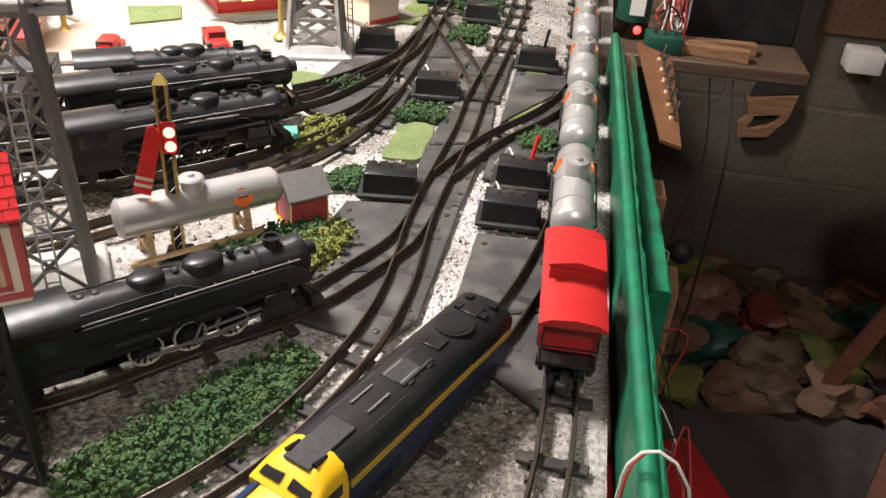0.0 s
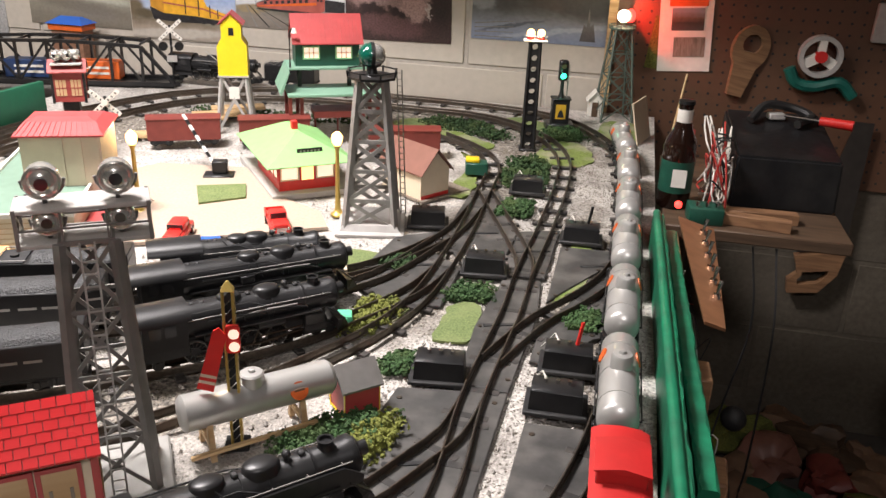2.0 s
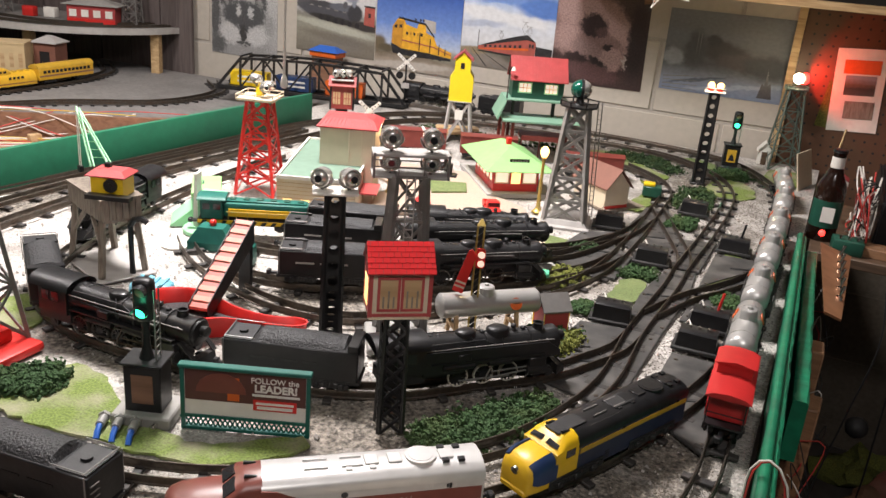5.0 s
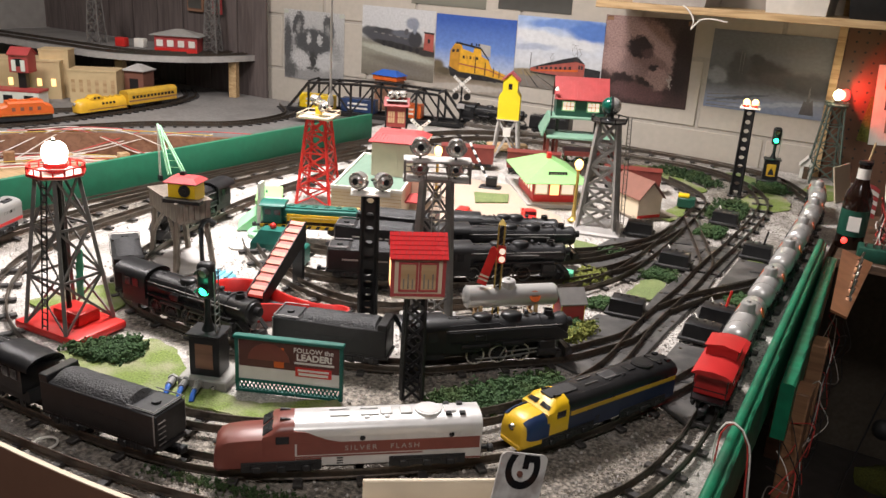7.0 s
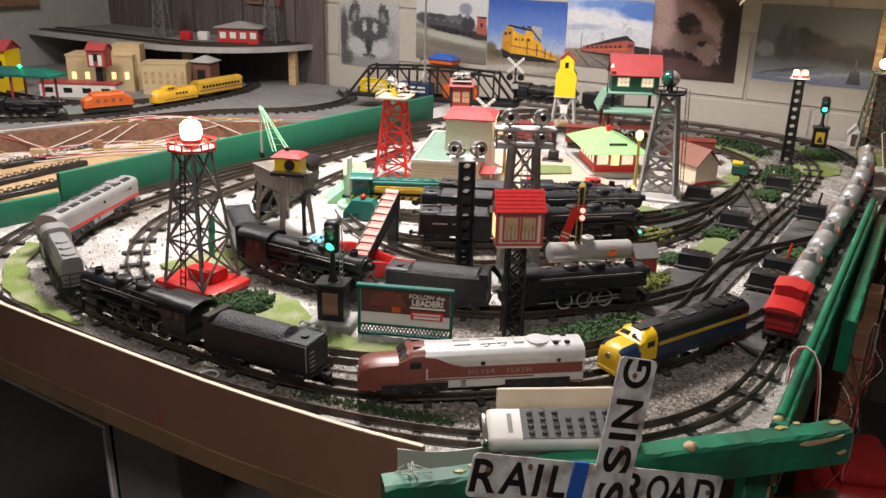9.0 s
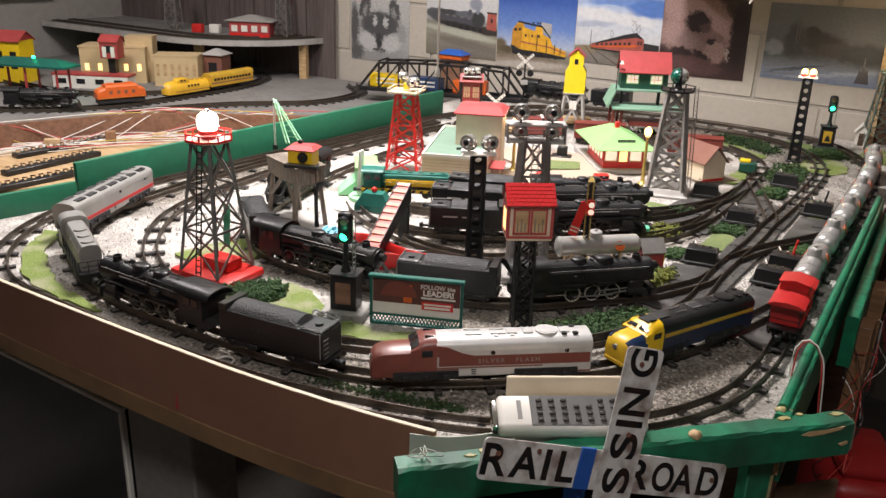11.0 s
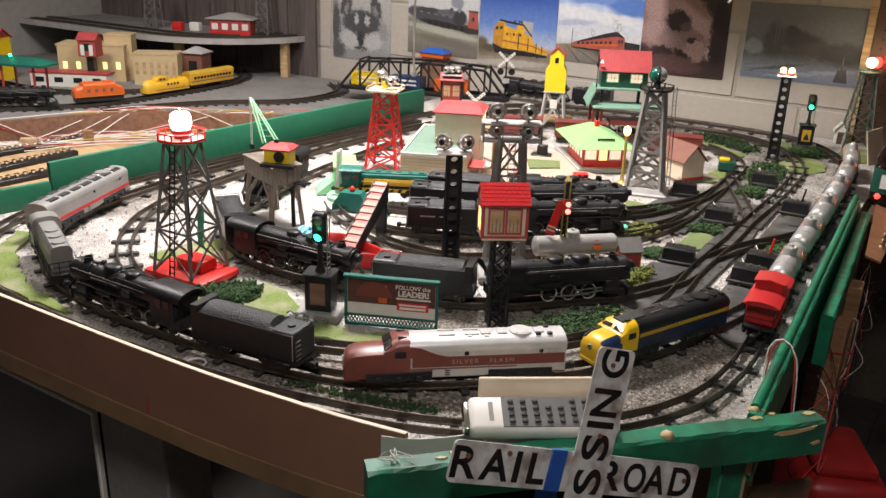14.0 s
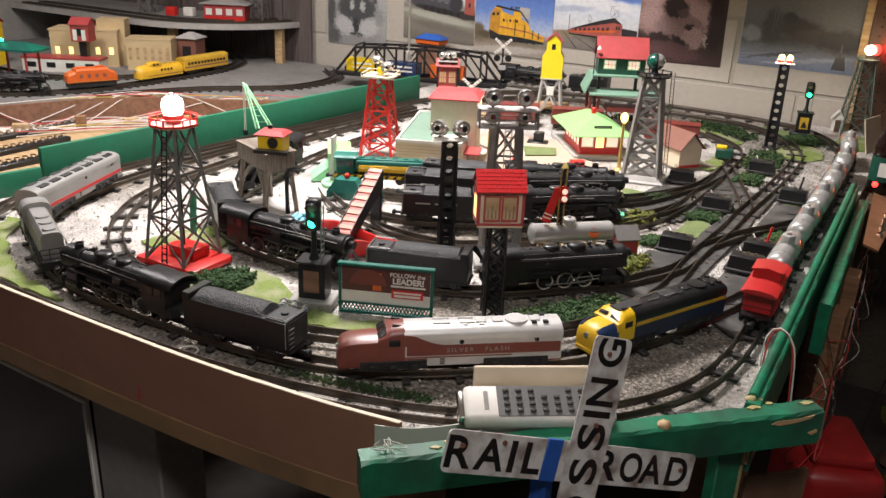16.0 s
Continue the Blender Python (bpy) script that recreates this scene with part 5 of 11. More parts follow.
tender(*on(L_S3, -0.800, 1.372, 0.045)[:2], on(L_S3, -0.800, 1.372, 0.045)[2] + 180, "black tender on the rear siding", L=0.145)
steam_locomotive(*on(L_S2, -0.56, 1.32, 0.08)[:2], on(L_S2, -0.56, 1.32, 0.08)[2] + 180, "black steam locomotive on the lower siding", L=0.22)
tender(*on(L_S2, -0.73, 1.19, 0.05)[:2], on(L_S2, -0.73, 1.19, 0.05)[2] + 180, "black tender on the lower siding", L=0.135)
# ---- towers and lamps ----
def lattice(t, h, wb, wt, mat, bays, leg=0.0045, brace=0.0028, z0=0.0, ladder=None):
    """Four tapering corner legs with crossed bracing on each side."""
    def corner(k, z):
        w = (wb + (wt - wb) * (z - z0) / h) / 2
        return Vector(((-w, w, w, -w)[k], (-w, -w, w, w)[k], z))
    for k in range(4):
        q = B()
        bar(q, corner(k, z0), corner(k, z0 + h), leg)
        part("leg", q, mat, t)
    for k in range(4):
        j = (k + 1) % 4
        for b_ in range(bays):
            za, zc = z0 + h * b_ / bays, z0 + h * (b_ + 1) / bays
            for p, r, w_ in ((corner(k, za), corner(j, zc), 0.5), (corner(j, za), corner(k, zc), 0.35), (corner(k, zc), corner(j, zc), 0.6)):
                q = B()
                bar(q, p, r, brace * w_, brace)
                part("brace", q, mat, t, soft=False)
    if ladder:
        q = B()
        w = 0.005
        a, c = Vector((wb / 2 * 0.9, 0, z0)), Vector((wt / 2 * 0.9, 0, z0 + h))
        a, c = Vector((0, -wb / 2 - 0.001, z0)), Vector((0, -wt / 2 - 0.001, z0 + h))
        for s in (-1, 1):
            bar(q, a + Vector((s * w, 0, 0)), c + Vector((s * w, 0, 0)), 0.0014)
        for k in range(22):
            p = a + (c - a) * (k + 0.5) / 22
            bar(q, p - Vector((w, 0, 0)), p + Vector((w, 0, 0)), 0.0013)
        part("ladder", q, ladder, t)


def deck(t, z, w, d, mat, rail_h=0.012, rail_mat=None, thick=0.003, octo=False):
    q = B()
    if octo:
        pts = [(w / 2 * 1.04 * math.cos(math.pi * (k + 0.5) / 4), w / 2 * 1.04 * math.sin(math.pi * (k + 0.5) / 4)) for k in range(8)]
    else:
        pts = [(-w / 2, -d / 2), (w / 2, -d / 2), (w / 2, d / 2), (-w / 2, d / 2)]
    prism(q, pts, z, z + thick)
    part("deck", q, mat, t)
    q = B()
    n = len(pts)
    for k in range(n):
        a, c = pts[k], pts[(k + 1) % n]
        bar(q, (*a, z + thick), (*a, z + rail_h), 0.0018)
        m = ((a[0] + c[0]) / 2, (a[1] + c[1]) / 2)
        bar(q, (*m, z + thick), (*m, z + rail_h), 0.0014)
        bar(q, (*a, z + rail_h), (*c, z + rail_h), 0.0018)
        bar(q, (*a, z + thick), (*c, z + thick), 0.003)
    part("railing", q, rail_mat or mat, t)


def floodlight(t, x, y, z, rz, r=0.0125, tilt=0, lit=None):
    """A drum lamp on a yoke."""
    at = pose(x, y, z, 0, 0, rz)
    q = B()
    q2 = [(-0.011, 0.003), (-0.0095, 0.008), (-0.004, r * 0.95), (0.004, r), (0.009, r), (0.0095, r * 0.9), (0.0075, r * 0.8)]
    loft(q, [[(u, rr * math.cos(a), r + 0.005 + rr * math.sin(a)) for a in [2 * math.pi * k / 18 for k in range(18)]] for u, rr in q2])
    lamp = part("floodlight", q, "bright_chrome", t, "bright chromed drum lamp", at)
    q = B()
    lathe_pts = [(0.0076, r * 0.82), (0.0105, r * 0.6), (0.0118, r * 0.4)]
    loft(q, [[(u, rr * math.cos(a), r + 0.005 + rr * math.sin(a)) for a in [2 * math.pi * k / 16 for k in range(16)]] for u, rr in lathe_pts])
    dome = part("reflector", q, "bright_chrome", lamp)
    q = B()
    cyl(q, (0.0118, 0, r + 0.005), (0.0128, 0, r + 0.005), r * 0.36, n=14)
    part("lens", q, lit or "glass_dark", lamp)
    q = B()
    tubes(q, [(0, r * 1.12 * math.cos(a), r + 0.005 + r * 1.12 * math.sin(a)) for a in [math.pi * (1 + k / 8) for k in range(9)]], 0.0014, 5)
    bar(q, (0, 0, 0), (0, 0, 0.005), 0.003)
    part("yoke", q, "grey_metal", lamp)
    return lamp


def truss_mast(name, x, y, rz, h, w, mat, label, punched=True):
    """A slim square mast of pressed plates with round holes, shown as rings between flanges."""
    t = thing(name, x, y, 0, rz, label, "lamp mast")
    for k in range(4):
        q = B()
        bar(q, ((-w, w, w, -w)[k] / 2, (-w, -w, w, w)[k] / 2, 0), ((-w, w, w, -w)[k] / 2 * 0.8, (-w, -w, w, w)[k] / 2 * 0.8, h), 0.004)
        part("post", q, mat, t)
    n = int(h / (w * 0.82))
    for k in range(4):
        q = B()
        a = k * math.pi / 2
        for j in range(n):
            zc = h * (j + 0.5) / n
            half = w / 2 * (1 - 0.2 * zc / h)
            ux, uy = math.cos(a), math.sin(a)
            hw, hh = half, h / n / 2
            ringo = [(hw * math.cos(b), hh * math.sin(b)) for b in [math.pi / 8 + math.pi * i / 4 for i in range(8)]]
            outer_ = [(max(-hw, min(hw, 1.6 * p)), max(-hh, min(hh, 1.6 * v))) for p, v in ringo]
            vi = [q.verts.new((ux * half - uy * p * 0.62, uy * half + ux * p * 0.62, zc + v * 0.66)) for p, v in ringo]
            vo = [q.verts.new((ux * half - uy * p, uy * half + ux * p, zc + v)) for p, v in outer_]
            for i in range(8):
                q.faces.new((vi[i], vi[(i + 1) % 8], vo[(i + 1) % 8], vo[i]))
        bmesh.ops.remove_doubles(q, verts=q.verts[:], dist=0.0004)
        part("side_plate", q, mat, t)
    q = B()
    bx(q, 0, 0, 0, w * 1.5, w * 1.5, 0.004, bev=0.001, seg=1)
    part("base", q, mat, t)
    return t


def street_lamp(x, y, h=0.115):
    t = thing("street_lamp", x, y, 0, 0, "brass street lamp with a glowing acorn bulb", "street lamp", "street lamps")
    q = B()
    lathe(q, [(0.012, 0), (0.012, 0.003), (0.007, 0.006), (0.0045, 0.012), (0.0035, 0.04), (0.003, h - 0.006), (0.0048, h - 0.003), (0.005, h)], n=12)
    part("post", q, "brass", t)
    q = B()
    lathe(q, [(0.0045, h), (0.0075, h + 0.005), (0.0088, h + 0.012), (0.0075, h + 0.0165), (0.004, h + 0.020), (0.001, h + 0.0215)], n=14)
    part("bulb", q, "bulb_warm", t, "glowing frosted bulb")
    lamp_light("street_lamp_light", "POINT", (x, y, h + 0.03), 0.12, (1, 0.7, 0.4), 0.008)
    return t


def beacon_tower():
    t = thing("beacon_tower", -0.549, 1.737, 0, 14, "grey lattice tower with a green and clear beacon head", "tower")
    q = B()
    loft(q, [[(-w_, -w_, z), (w_, -w_, z), (w_, w_, z), (-w_, w_, z)] for w_, z in ((0.050, 0.0), (0.050, 0.004), (0.044, 0.007), (0.039, 0.016), (0.036, 0.017))])
    part("base", q, "lt_grey", t, "wide flared pale grey base plate", soft=False)
    lattice(t, 0.216, 0.074, 0.036, "hub_grey", 5, 0.0074, 0.0056, 0.008)
    q = B()
    ring = [(0.036 * math.cos(math.pi * (k + 0.5) / 4), 0.036 * math.sin(math.pi * (k + 0.5) / 4)) for k in range(8)]
    prism(q, ring, 0.224, 0.2275)
    part("deck", q, "black", t)
    for k in range(8):
        q = B()
        x, y = ring[k]
        bar(q, (x, y, 0.2275), (x * 1.02, y * 1.02, 0.236), 0.0024)
        part("rail_post", q, "black", t)
        q = B()
        bar(q, (*ring[k], 0.2345), (*ring[(k + 1) % 8], 0.2345), 0.0018)
        part("top_rail", q, "black", t)
    q = B()
    lathe(q, [(0.011, 0.2275), (0.008, 0.231), (0.007, 0.238), (0.010, 0.241)], n=14)
    part("pedestal", q, "black", t)
    HEAD = pose(0, 0, 0.2555, 0, 0, 12)
    for nm, sgn, m_, lab in (("green_dome", -1, "beacon_green", "deep green glass half of the beacon"), ("clear_dome", 1, "bright_chrome", "bright clear half of the beacon")):
        q = B()
        loft(q, [[(sgn * (0.0022 + 0.0172 * math.sin(a)), 0.0172 * math.cos(a) * math.cos(b), 0.0172 * math.cos(a) * math.sin(b)) for b in [2 * math.pi * i / 20 for i in range(20)]] for a in [math.pi / 2 * k / 7 * 0.97 for k in range(8)]])
        part(nm, q, m_, t, lab, at=HEAD)
    q = B()
    cyl(q, (-0.0024, 0, 0), (0.0024, 0, 0), 0.0184, n=24)
    part("head_band", q, "black", t, at=HEAD)
    for s in (0, 1):
        q = B()
        bar(q, (0.044 + s * 0.007, 0.030, 0.010), (0.034 + s * 0.007, 0.024, 0.232), 0.0014)
        part("ladder_rail", q, "grey_metal", t)
    for k in range(24):
        q = B()
        f = (k + 0.5) / 24
        bar(q, (0.044 - 0.010 * f, 0.030 - 0.006 * f, 0.010 + 0.222 * f), (0.051 - 0.010 * f, 0.030 - 0.006 * f, 0.010 + 0.222 * f), 0.0010)
        part("ladder_rung", q, "grey_metal", t)


def corner_tower():
    t = thing("lamp_tower", -0.957, 0.808, 0, 3, "grey lattice tower on a red base with a glowing globe", "tower")
    q = B()
    bx(q, 0, 0, 0, 0.122, 0.084, 0.012, bev=0.004, seg=2)
    part("base", q, "red", t, "red moulded base plate")
    q = B()
    bx(q, 0.006, 0.006, 0.012, 0.052, 0.036, 0.018, bev=0.003, seg=2)
    part("mechanism_box", q, "red", t)
    lattice(t, 0.204, 0.078, 0.036, "grey_metal", 3, 0.0048, 0.0034, 0.012, "black")
    q = B()
    cyl(q, (0, 0, 0.02), (0, 0, 0.21), 0.0035, n=10)
    part("centre_pole", q, "black", t)
    q = B()
    for k in range(3):
        bx(q, 0.020 + k * 0.002, 0.004, 0.05 + 0.02 * k, 0.012, 0.0015, 0.028)
    part("green_card", q, "mint", t, "pale green card strip inside the tower")
    deck(t, 0.216, 0.068, 0.068, "white", 0.013, "red", octo=True)
    q = B()
    lathe(q, [(0.0125, 0.232), (0.0152, 0.238), (0.0158, 0.246), (0.0140, 0.2535), (0.009, 0.258), (0.002, 0.2595)], n=20)
    part("globe", q, "bulb_white", t, "glowing white globe")
    q = B()
    lathe(q, [(0.0105, 0.219), (0.0105, 0.223), (0.0145, 0.2255), (0.0145, 0.2318), (0.010, 0.2335)], n=18)
    part("lamp_foot", q, "red", t)
    q = B()
    lathe(q, [(0.004, 0.2585), (0.003, 0.2625), (0.0008, 0.264)], n=10)
    part("finial", q, "chrome", t)
    lamp_light("tower_globe_light", "POINT", (-0.957, 0.808, 0.278), 0.35, (1, 0.86, 0.68), 0.016)


def red_tower():
    t = thing("red_lamp_tower", -1.104, 1.522, 0, 20, "red lattice tower with a white deck and three small lamps", "tower")
    lattice(t, 0.182, 0.074, 0.038, "red", 5, 0.0048, 0.0034)
    deck(t, 0.182, 0.070, 0.070, "cream", 0.011, "cream")
    for dx, dy, z_, r_ in ((-0.010, 0.010, 0.203, 150), (0.012, -0.008, 0.192, -60), (0.014, 0.012, 0.192, -20)):
        floodlight(t, dx, dy, z_, r_, 0.0092)
    q = B()
    bx(q, 0, 0, 0.185, 0.012, 0.012, 0.018)
    part("lamp_stand", q, "yellow", t)


def flood_tower():
    t = thing("floodlight_tower", -0.566, 1.108, 0, 34, "grey lattice tower with four chromed floodlights", "tower")
    q = B()
    bx(q, 0, 0.004, 0, 0.084, 0.082, 0.010, bev=0.002, seg=1)
    part("base", q, "concrete_grey", t, "grey moulded base block")
    lattice(t, 0.215, 0.056, 0.036, "grey_metal", 4, 0.0066, 0.0032, 0.010, "lt_grey")
    q = B()
    for z in (0.222, 0.248):
        bx(q, 0, 0, z, 0.092, 0.034, 0.0035, bev=0.0008, seg=1)
    part("platform", q, "lt_grey", t)
    for s in (-1, 1):
        q = B()
        for v in (-0.016, 0.016):
            bar(q, (s * 0.044, v, 0.222), (s * 0.044, v, 0.252), 0.0026)
        bar(q, (s * 0.044, -0.016, 0.225), (s * 0.044, 0.016, 0.250), 0.0018)
        bar(q, (s * 0.044, 0.016, 0.225), (s * 0.044, -0.016, 0.250), 0.0018)
        part("end_frame", q, "grey_metal", t)
    q = B()
    for v in (-0.016, 0.016):
        bar(q, (-0.044, v, 0.236), (0.044, v, 0.236), 0.0014)
        bar(q, (-0.015, v, 0.222), (-0.015, v, 0.248), 0.0014)
        bar(q, (0.015, v, 0.222), (0.015, v, 0.248), 0.0014)
    part("railing", q, "grey_metal", t)
    for u in (-0.024, 0.024):
        floodlight(t, u, -0.003, 0.2515, -90, 0.0125)
        floodlight(t, u, -0.003, 0.2245, -90, 0.0105)


beacon_tower()
corner_tower()
red_tower()
flood_tower()

mast = truss_mast("floodlight_mast", -0.617, 1.026, 34, 0.210, 0.023, "black", "black punched-plate mast with two chromed floodlights")
q = B()
bx(q, 0, 0, 0.210, 0.052, 0.034, 0.003, bev=0.001, seg=1)
part("platform", q, "white", mast, "white railed platform")
for s in (-1, 1):
    floodlight(mast, s * 0.015, 0, 0.212, -90 + s * 25, 0.0112)
mast = truss_mast("lit_mast", -0.381, 2.245, 10, 0.215, 0.024, "black", "tall black punched-plate mast with a blazing lamp cluster")
q = B()
bx(q, 0, 0, 0.215, 0.046, 0.030, 0.003, bev=0.001, seg=1)
bar(q, (-0.022, -0.014, 0.226), (0.022, -0.014, 0.226), 0.0015)
part("platform", q, "white", mast)
for s in (-1, 1):
    q = B()
    ball(q, s * 0.010, 0, 0.230, 0.0078, n=12)
    part("bulb", q, "bulb_warm", mast, "blazing warm bulb")
    q = B()
    cyl(q, (s * 0.010, 0, 0.218), (s * 0.010, 0, 0.225), 0.0075, 0.0065, n=12)
    part("socket", q, "red", mast)
lamp_light("mast_light", "POINT", (-0.381, 2.225, 0.25), 0.45, (1, 0.78, 0.5), 0.012)
street_lamp(-0.612, 1.764, 0.112)
street_lamp(-0.900, 1.675, 0.108)


def block_signal(x, y, rz, h, lit, label, base_mat, box_mat, deck_mat=None, scale=1.0):
    t = thing("block_signal", x, y, 0, rz, label, "railway signal")
    s = scale
    q = B()
    bx(q, 0, 0, 0, 0.062 * s, 0.050 * s, 0.014 * s, bev=0.002, seg=1)
    part("base", q, base_mat, t)
    q = B()
    bx(q, 0, 0, 0.014 * s, 0.038 * s, 0.030 * s, 0.052 * s, bev=0.001, seg=1)
    bx(q, 0, 0, 0.066 * s, 0.044 * s, 0.036 * s, 0.003 * s, bev=0.001, seg=1)
    part("relay_case", q, box_mat, t, "black relay case")
    q = B()
    bx(q, 0, -0.0153 * s, 0.024 * s, 0.022 * s, 0.0008, 0.032 * s)
    part("door_plate", q, "brown_wood" if base_mat != "black" else "stripe_yellow", t)
    if base_mat == "black":
        q = B()
        loft(q, [[(u * s, -0.0162 * s, v * s) for u, v in ((-0.007, 0.028), (0.008, 0.028), (0.005, 0.038), (0.001, 0.046), (-0.004, 0.040))], [(u * s, -0.0158 * s, v * s) for u, v in ((-0.007, 0.028), (0.008, 0.028), (0.005, 0.038), (0.001, 0.046), (-0.004, 0.040))]])
        part("plate_mark", q, "black_matte", t)
    q = B()
    lathe(q, [(0.008 * s, 0.069 * s), (0.005 * s, 0.078 * s), (0.004 * s, 0.085 * s), (0.004 * s, h - 0.045 * s)], n=12)
    part("post", q, "black", t)
    q = B()
    bx(q, 0, 0, h - 0.046 * s, 0.021 * s, 0.016 * s, 0.046 * s, bev=0.006 * s, seg=3)
    head = part("signal_head", q, "black", t)
    for k, (zz, mt) in enumerate(((h - 0.012 * s, "maroon"), (h - 0.034 * s, lit))):
        q = B()
        cyl(q, (0, -0.0078 * s, zz), (0, -0.0100 * s, zz), 0.0062 * s, 0.005 * s, n=14)
        part("lens", q, mt, head, "lit green lens" if mt == lit else "unlit red lens")
        q = B()
        loft(q, [[(0.0078 * s * math.cos(a), yy, zz + 0.0078 * s * math.sin(a)) for a in [math.pi * j / 8 for j in range(9)]] for yy in (-0.008 * s, -0.018 * s)], closed=False)
        part("hood", q, "black", head)
    q = B()
    for k in range(7):
        bar(q, (0.012 * s, 0.006 * s, 0.075 * s + k * 0.008 * s), (0.012 * s, -0.006 * s, 0.075 * s + k * 0.008 * s), 0.001)
    for v in (-0.006, 0.006):
        bar(q, (0.012 * s, v * s, 0.069 * s), (0.012 * s, v * s, h - 0.01 * s), 0.0012)
    part("ladder", q, "grey_metal", t)
    for k in range(3):
        q = B()
        cyl(q, (-0.020 * s + 0.018 * s * k, -0.025 * s, 0.007 * s), (-0.020 * s + 0.018 * s * k, -0.033 * s, 0.007 * s), 0.0035 * s, n=10)
        cyl(q, (-0.020 * s + 0.018 * s * k, -0.033 * s, 0.007 * s), (-0.020 * s + 0.018 * s * k, -0.035 * s, 0.007 * s), 0.0025 * s, n=10)
        part("terminal", q, "chrome", t)
    return t


block_signal(-0.698, 0.812, 22, 0.156, "lamp_green", "black two-lens block signal on a grey base with a green light", "concrete_grey", "black")
block_signal(-0.338, 2.440, 12, 0.151, "lamp_green", "black block signal showing green on a dark base", "black", "black")
lamp_light("signal_light", "POINT", (-0.338, 2.412, 0.117), 0.05, (0.1, 1, 0.5), 0.005)
lamp_light("front_signal_light", "POINT", (-0.69, 0.785, 0.127), 0.02, (0.1, 1, 0.5), 0.005)

# tall hut on a mast
hut = thing("yard_hut", -0.477, 0.924, 0.0045, 37, "red-roofed trackside hut standing on a black lattice post", "hut")
for k in range(4):
    q = B()
    bar(q, ((-1, 1, 1, -1)[k] * 0.012, (-1, -1, 1, 1)[k] * 0.012, 0), ((-1, 1, 1, -1)[k] * 0.010, (-1, -1, 1, 1)[k] * 0.010, 0.136), 0.004)
    part("post", q, "black", hut)
for k in range(4):
    for j in range(7):
        za, zc = 0.136 * j / 7, 0.136 * (j + 1) / 7
        a = k * math.pi / 2
        for s in (-1, 1):
            q = B()
            bar(q, Matrix.Rotation(a, 3, "Z") @ Vector((s * 0.0105, -0.0115, za)), Matrix.Rotation(a, 3, "Z") @ Vector((-s * 0.0105, -0.0115, zc)), 0.002, 0.003)
            part("brace", q, "black", hut)
q = B()
bx(q, 0, 0, 0.134, 0.060, 0.042, 0.003, bev=0.0008, seg=1)
part("floor", q, "cream", hut)
q = B()
bx(q, 0, 0, 0.137, 0.060, 0.040, 0.049)
loft(q, [[(u, v, z) for v, z in ((-0.020, 0.186), (0, 0.204), (0.020, 0.186))] for u in (-0.030, 0.030)])
part("wall", q, "cream", hut, "cream tin walls")
for sx, sy in ((1, -1), (1, 1), (-1, -1), (-1, 1)):
    q = B()
    bx(q, sx * 0.0290, sy * 0.0195, 0.137, 0.0040, 0.0030, 0.049)
    part("corner_post", q, "brick_red", hut)
for s in (-1, 1):
    for zz in (0.1375, 0.1805):
        q = B()
        bx(q, 0, s * 0.0206, zz, 0.055, 0.0012, 0.0030)
        part("trim", q, "brick_red", hut)
    for u in (-0.0115, 0.0115):
        q = B()
        for du in (-0.0098, 0.0098):
            bx(q, u + du, s * 0.0206, 0.1435, 0.0026, 0.0016, 0.034)
        for zz in (0.1430, 0.1760):
            bx(q, u, s * 0.0206, zz, 0.022, 0.0016, 0.0026)
        fr = part("window_frame", q, "brick_red", hut)
        q = B()
        bx(q, u, s * 0.0203, 0.1450, 0.018, 0.0010, 0.031)
        part("pane", q, "tan", fr, "window with dim plain shapes behind")
        for k in range(3):
            q = B()
            bx(q, u - 0.0050 + k * 0.0050, s * 0.0210, 0.1465, 0.0018, 0.0004, 0.012 + 0.006 * ((k + (u > 0)) % 2), 0)
            part("shape", q, "old_wood", fr)
for s in (-1, 1):
    q = B()
    bx(q, s * 0.0302, 0, 0.139, 0.0010, 0.034, 0.046)
    sd_ = part("side_panel", q, "brick_red", hut)
    q = B()
    bx(q, s * 0.0309, 0, 0.145, 0.0008, 0.020, 0.028)
    part("side_window", q, "window_lit" if s < 0 else "tan", sd_)
for s in (-1, 1):
    for row in range(6):
        f0, f1 = row / 6, (row + 1) / 6
        y0, y1 = s * (0.0255 - 0.0255 * f0), s * (0.0255 - 0.0255 * f1)
        z0, z1 = 0.1835 + 0.0240 * f0, 0.1835 + 0.0240 * f1
        us_ = [-0.033] + [-0.033 + 0.066 * (c_ + (0.5 if row % 2 else 1.0)) / 9 for c_ in range(9)]
        us_ = [u for u in us_ if u < 0.0329] + [0.033]
        for u0, u1 in zip(us_, us_[1:]):
            q = B()
            g = 0.00025
            loft(q, [[(u0 + g, y0, z0 + 0.0009), (u1 - g, y0, z0 + 0.0009), (u1 - g, y1, z1 + 0.0004), (u0 + g, y1, z1 + 0.0004)], [(u0 + g, y0, z0 - 0.0004), (u1 - g, y0, z0 - 0.0004), (u1 - g, y1, z1 - 0.0006), (u0 + g, y1, z1 - 0.0006)]])
            part("shingle", q, "shingle_red", hut, soft=False)
q = B()
loft(q, [[(u, v, z) for v, z in ((-0.0252, 0.1829), (0, 0.2066), (0.0252, 0.1829), (0, 0.2046))] for u in (-0.0328, 0.0328)])
part("roof_deck", q, "cabin_red", hut, "dark red pitched roof under the shingles")

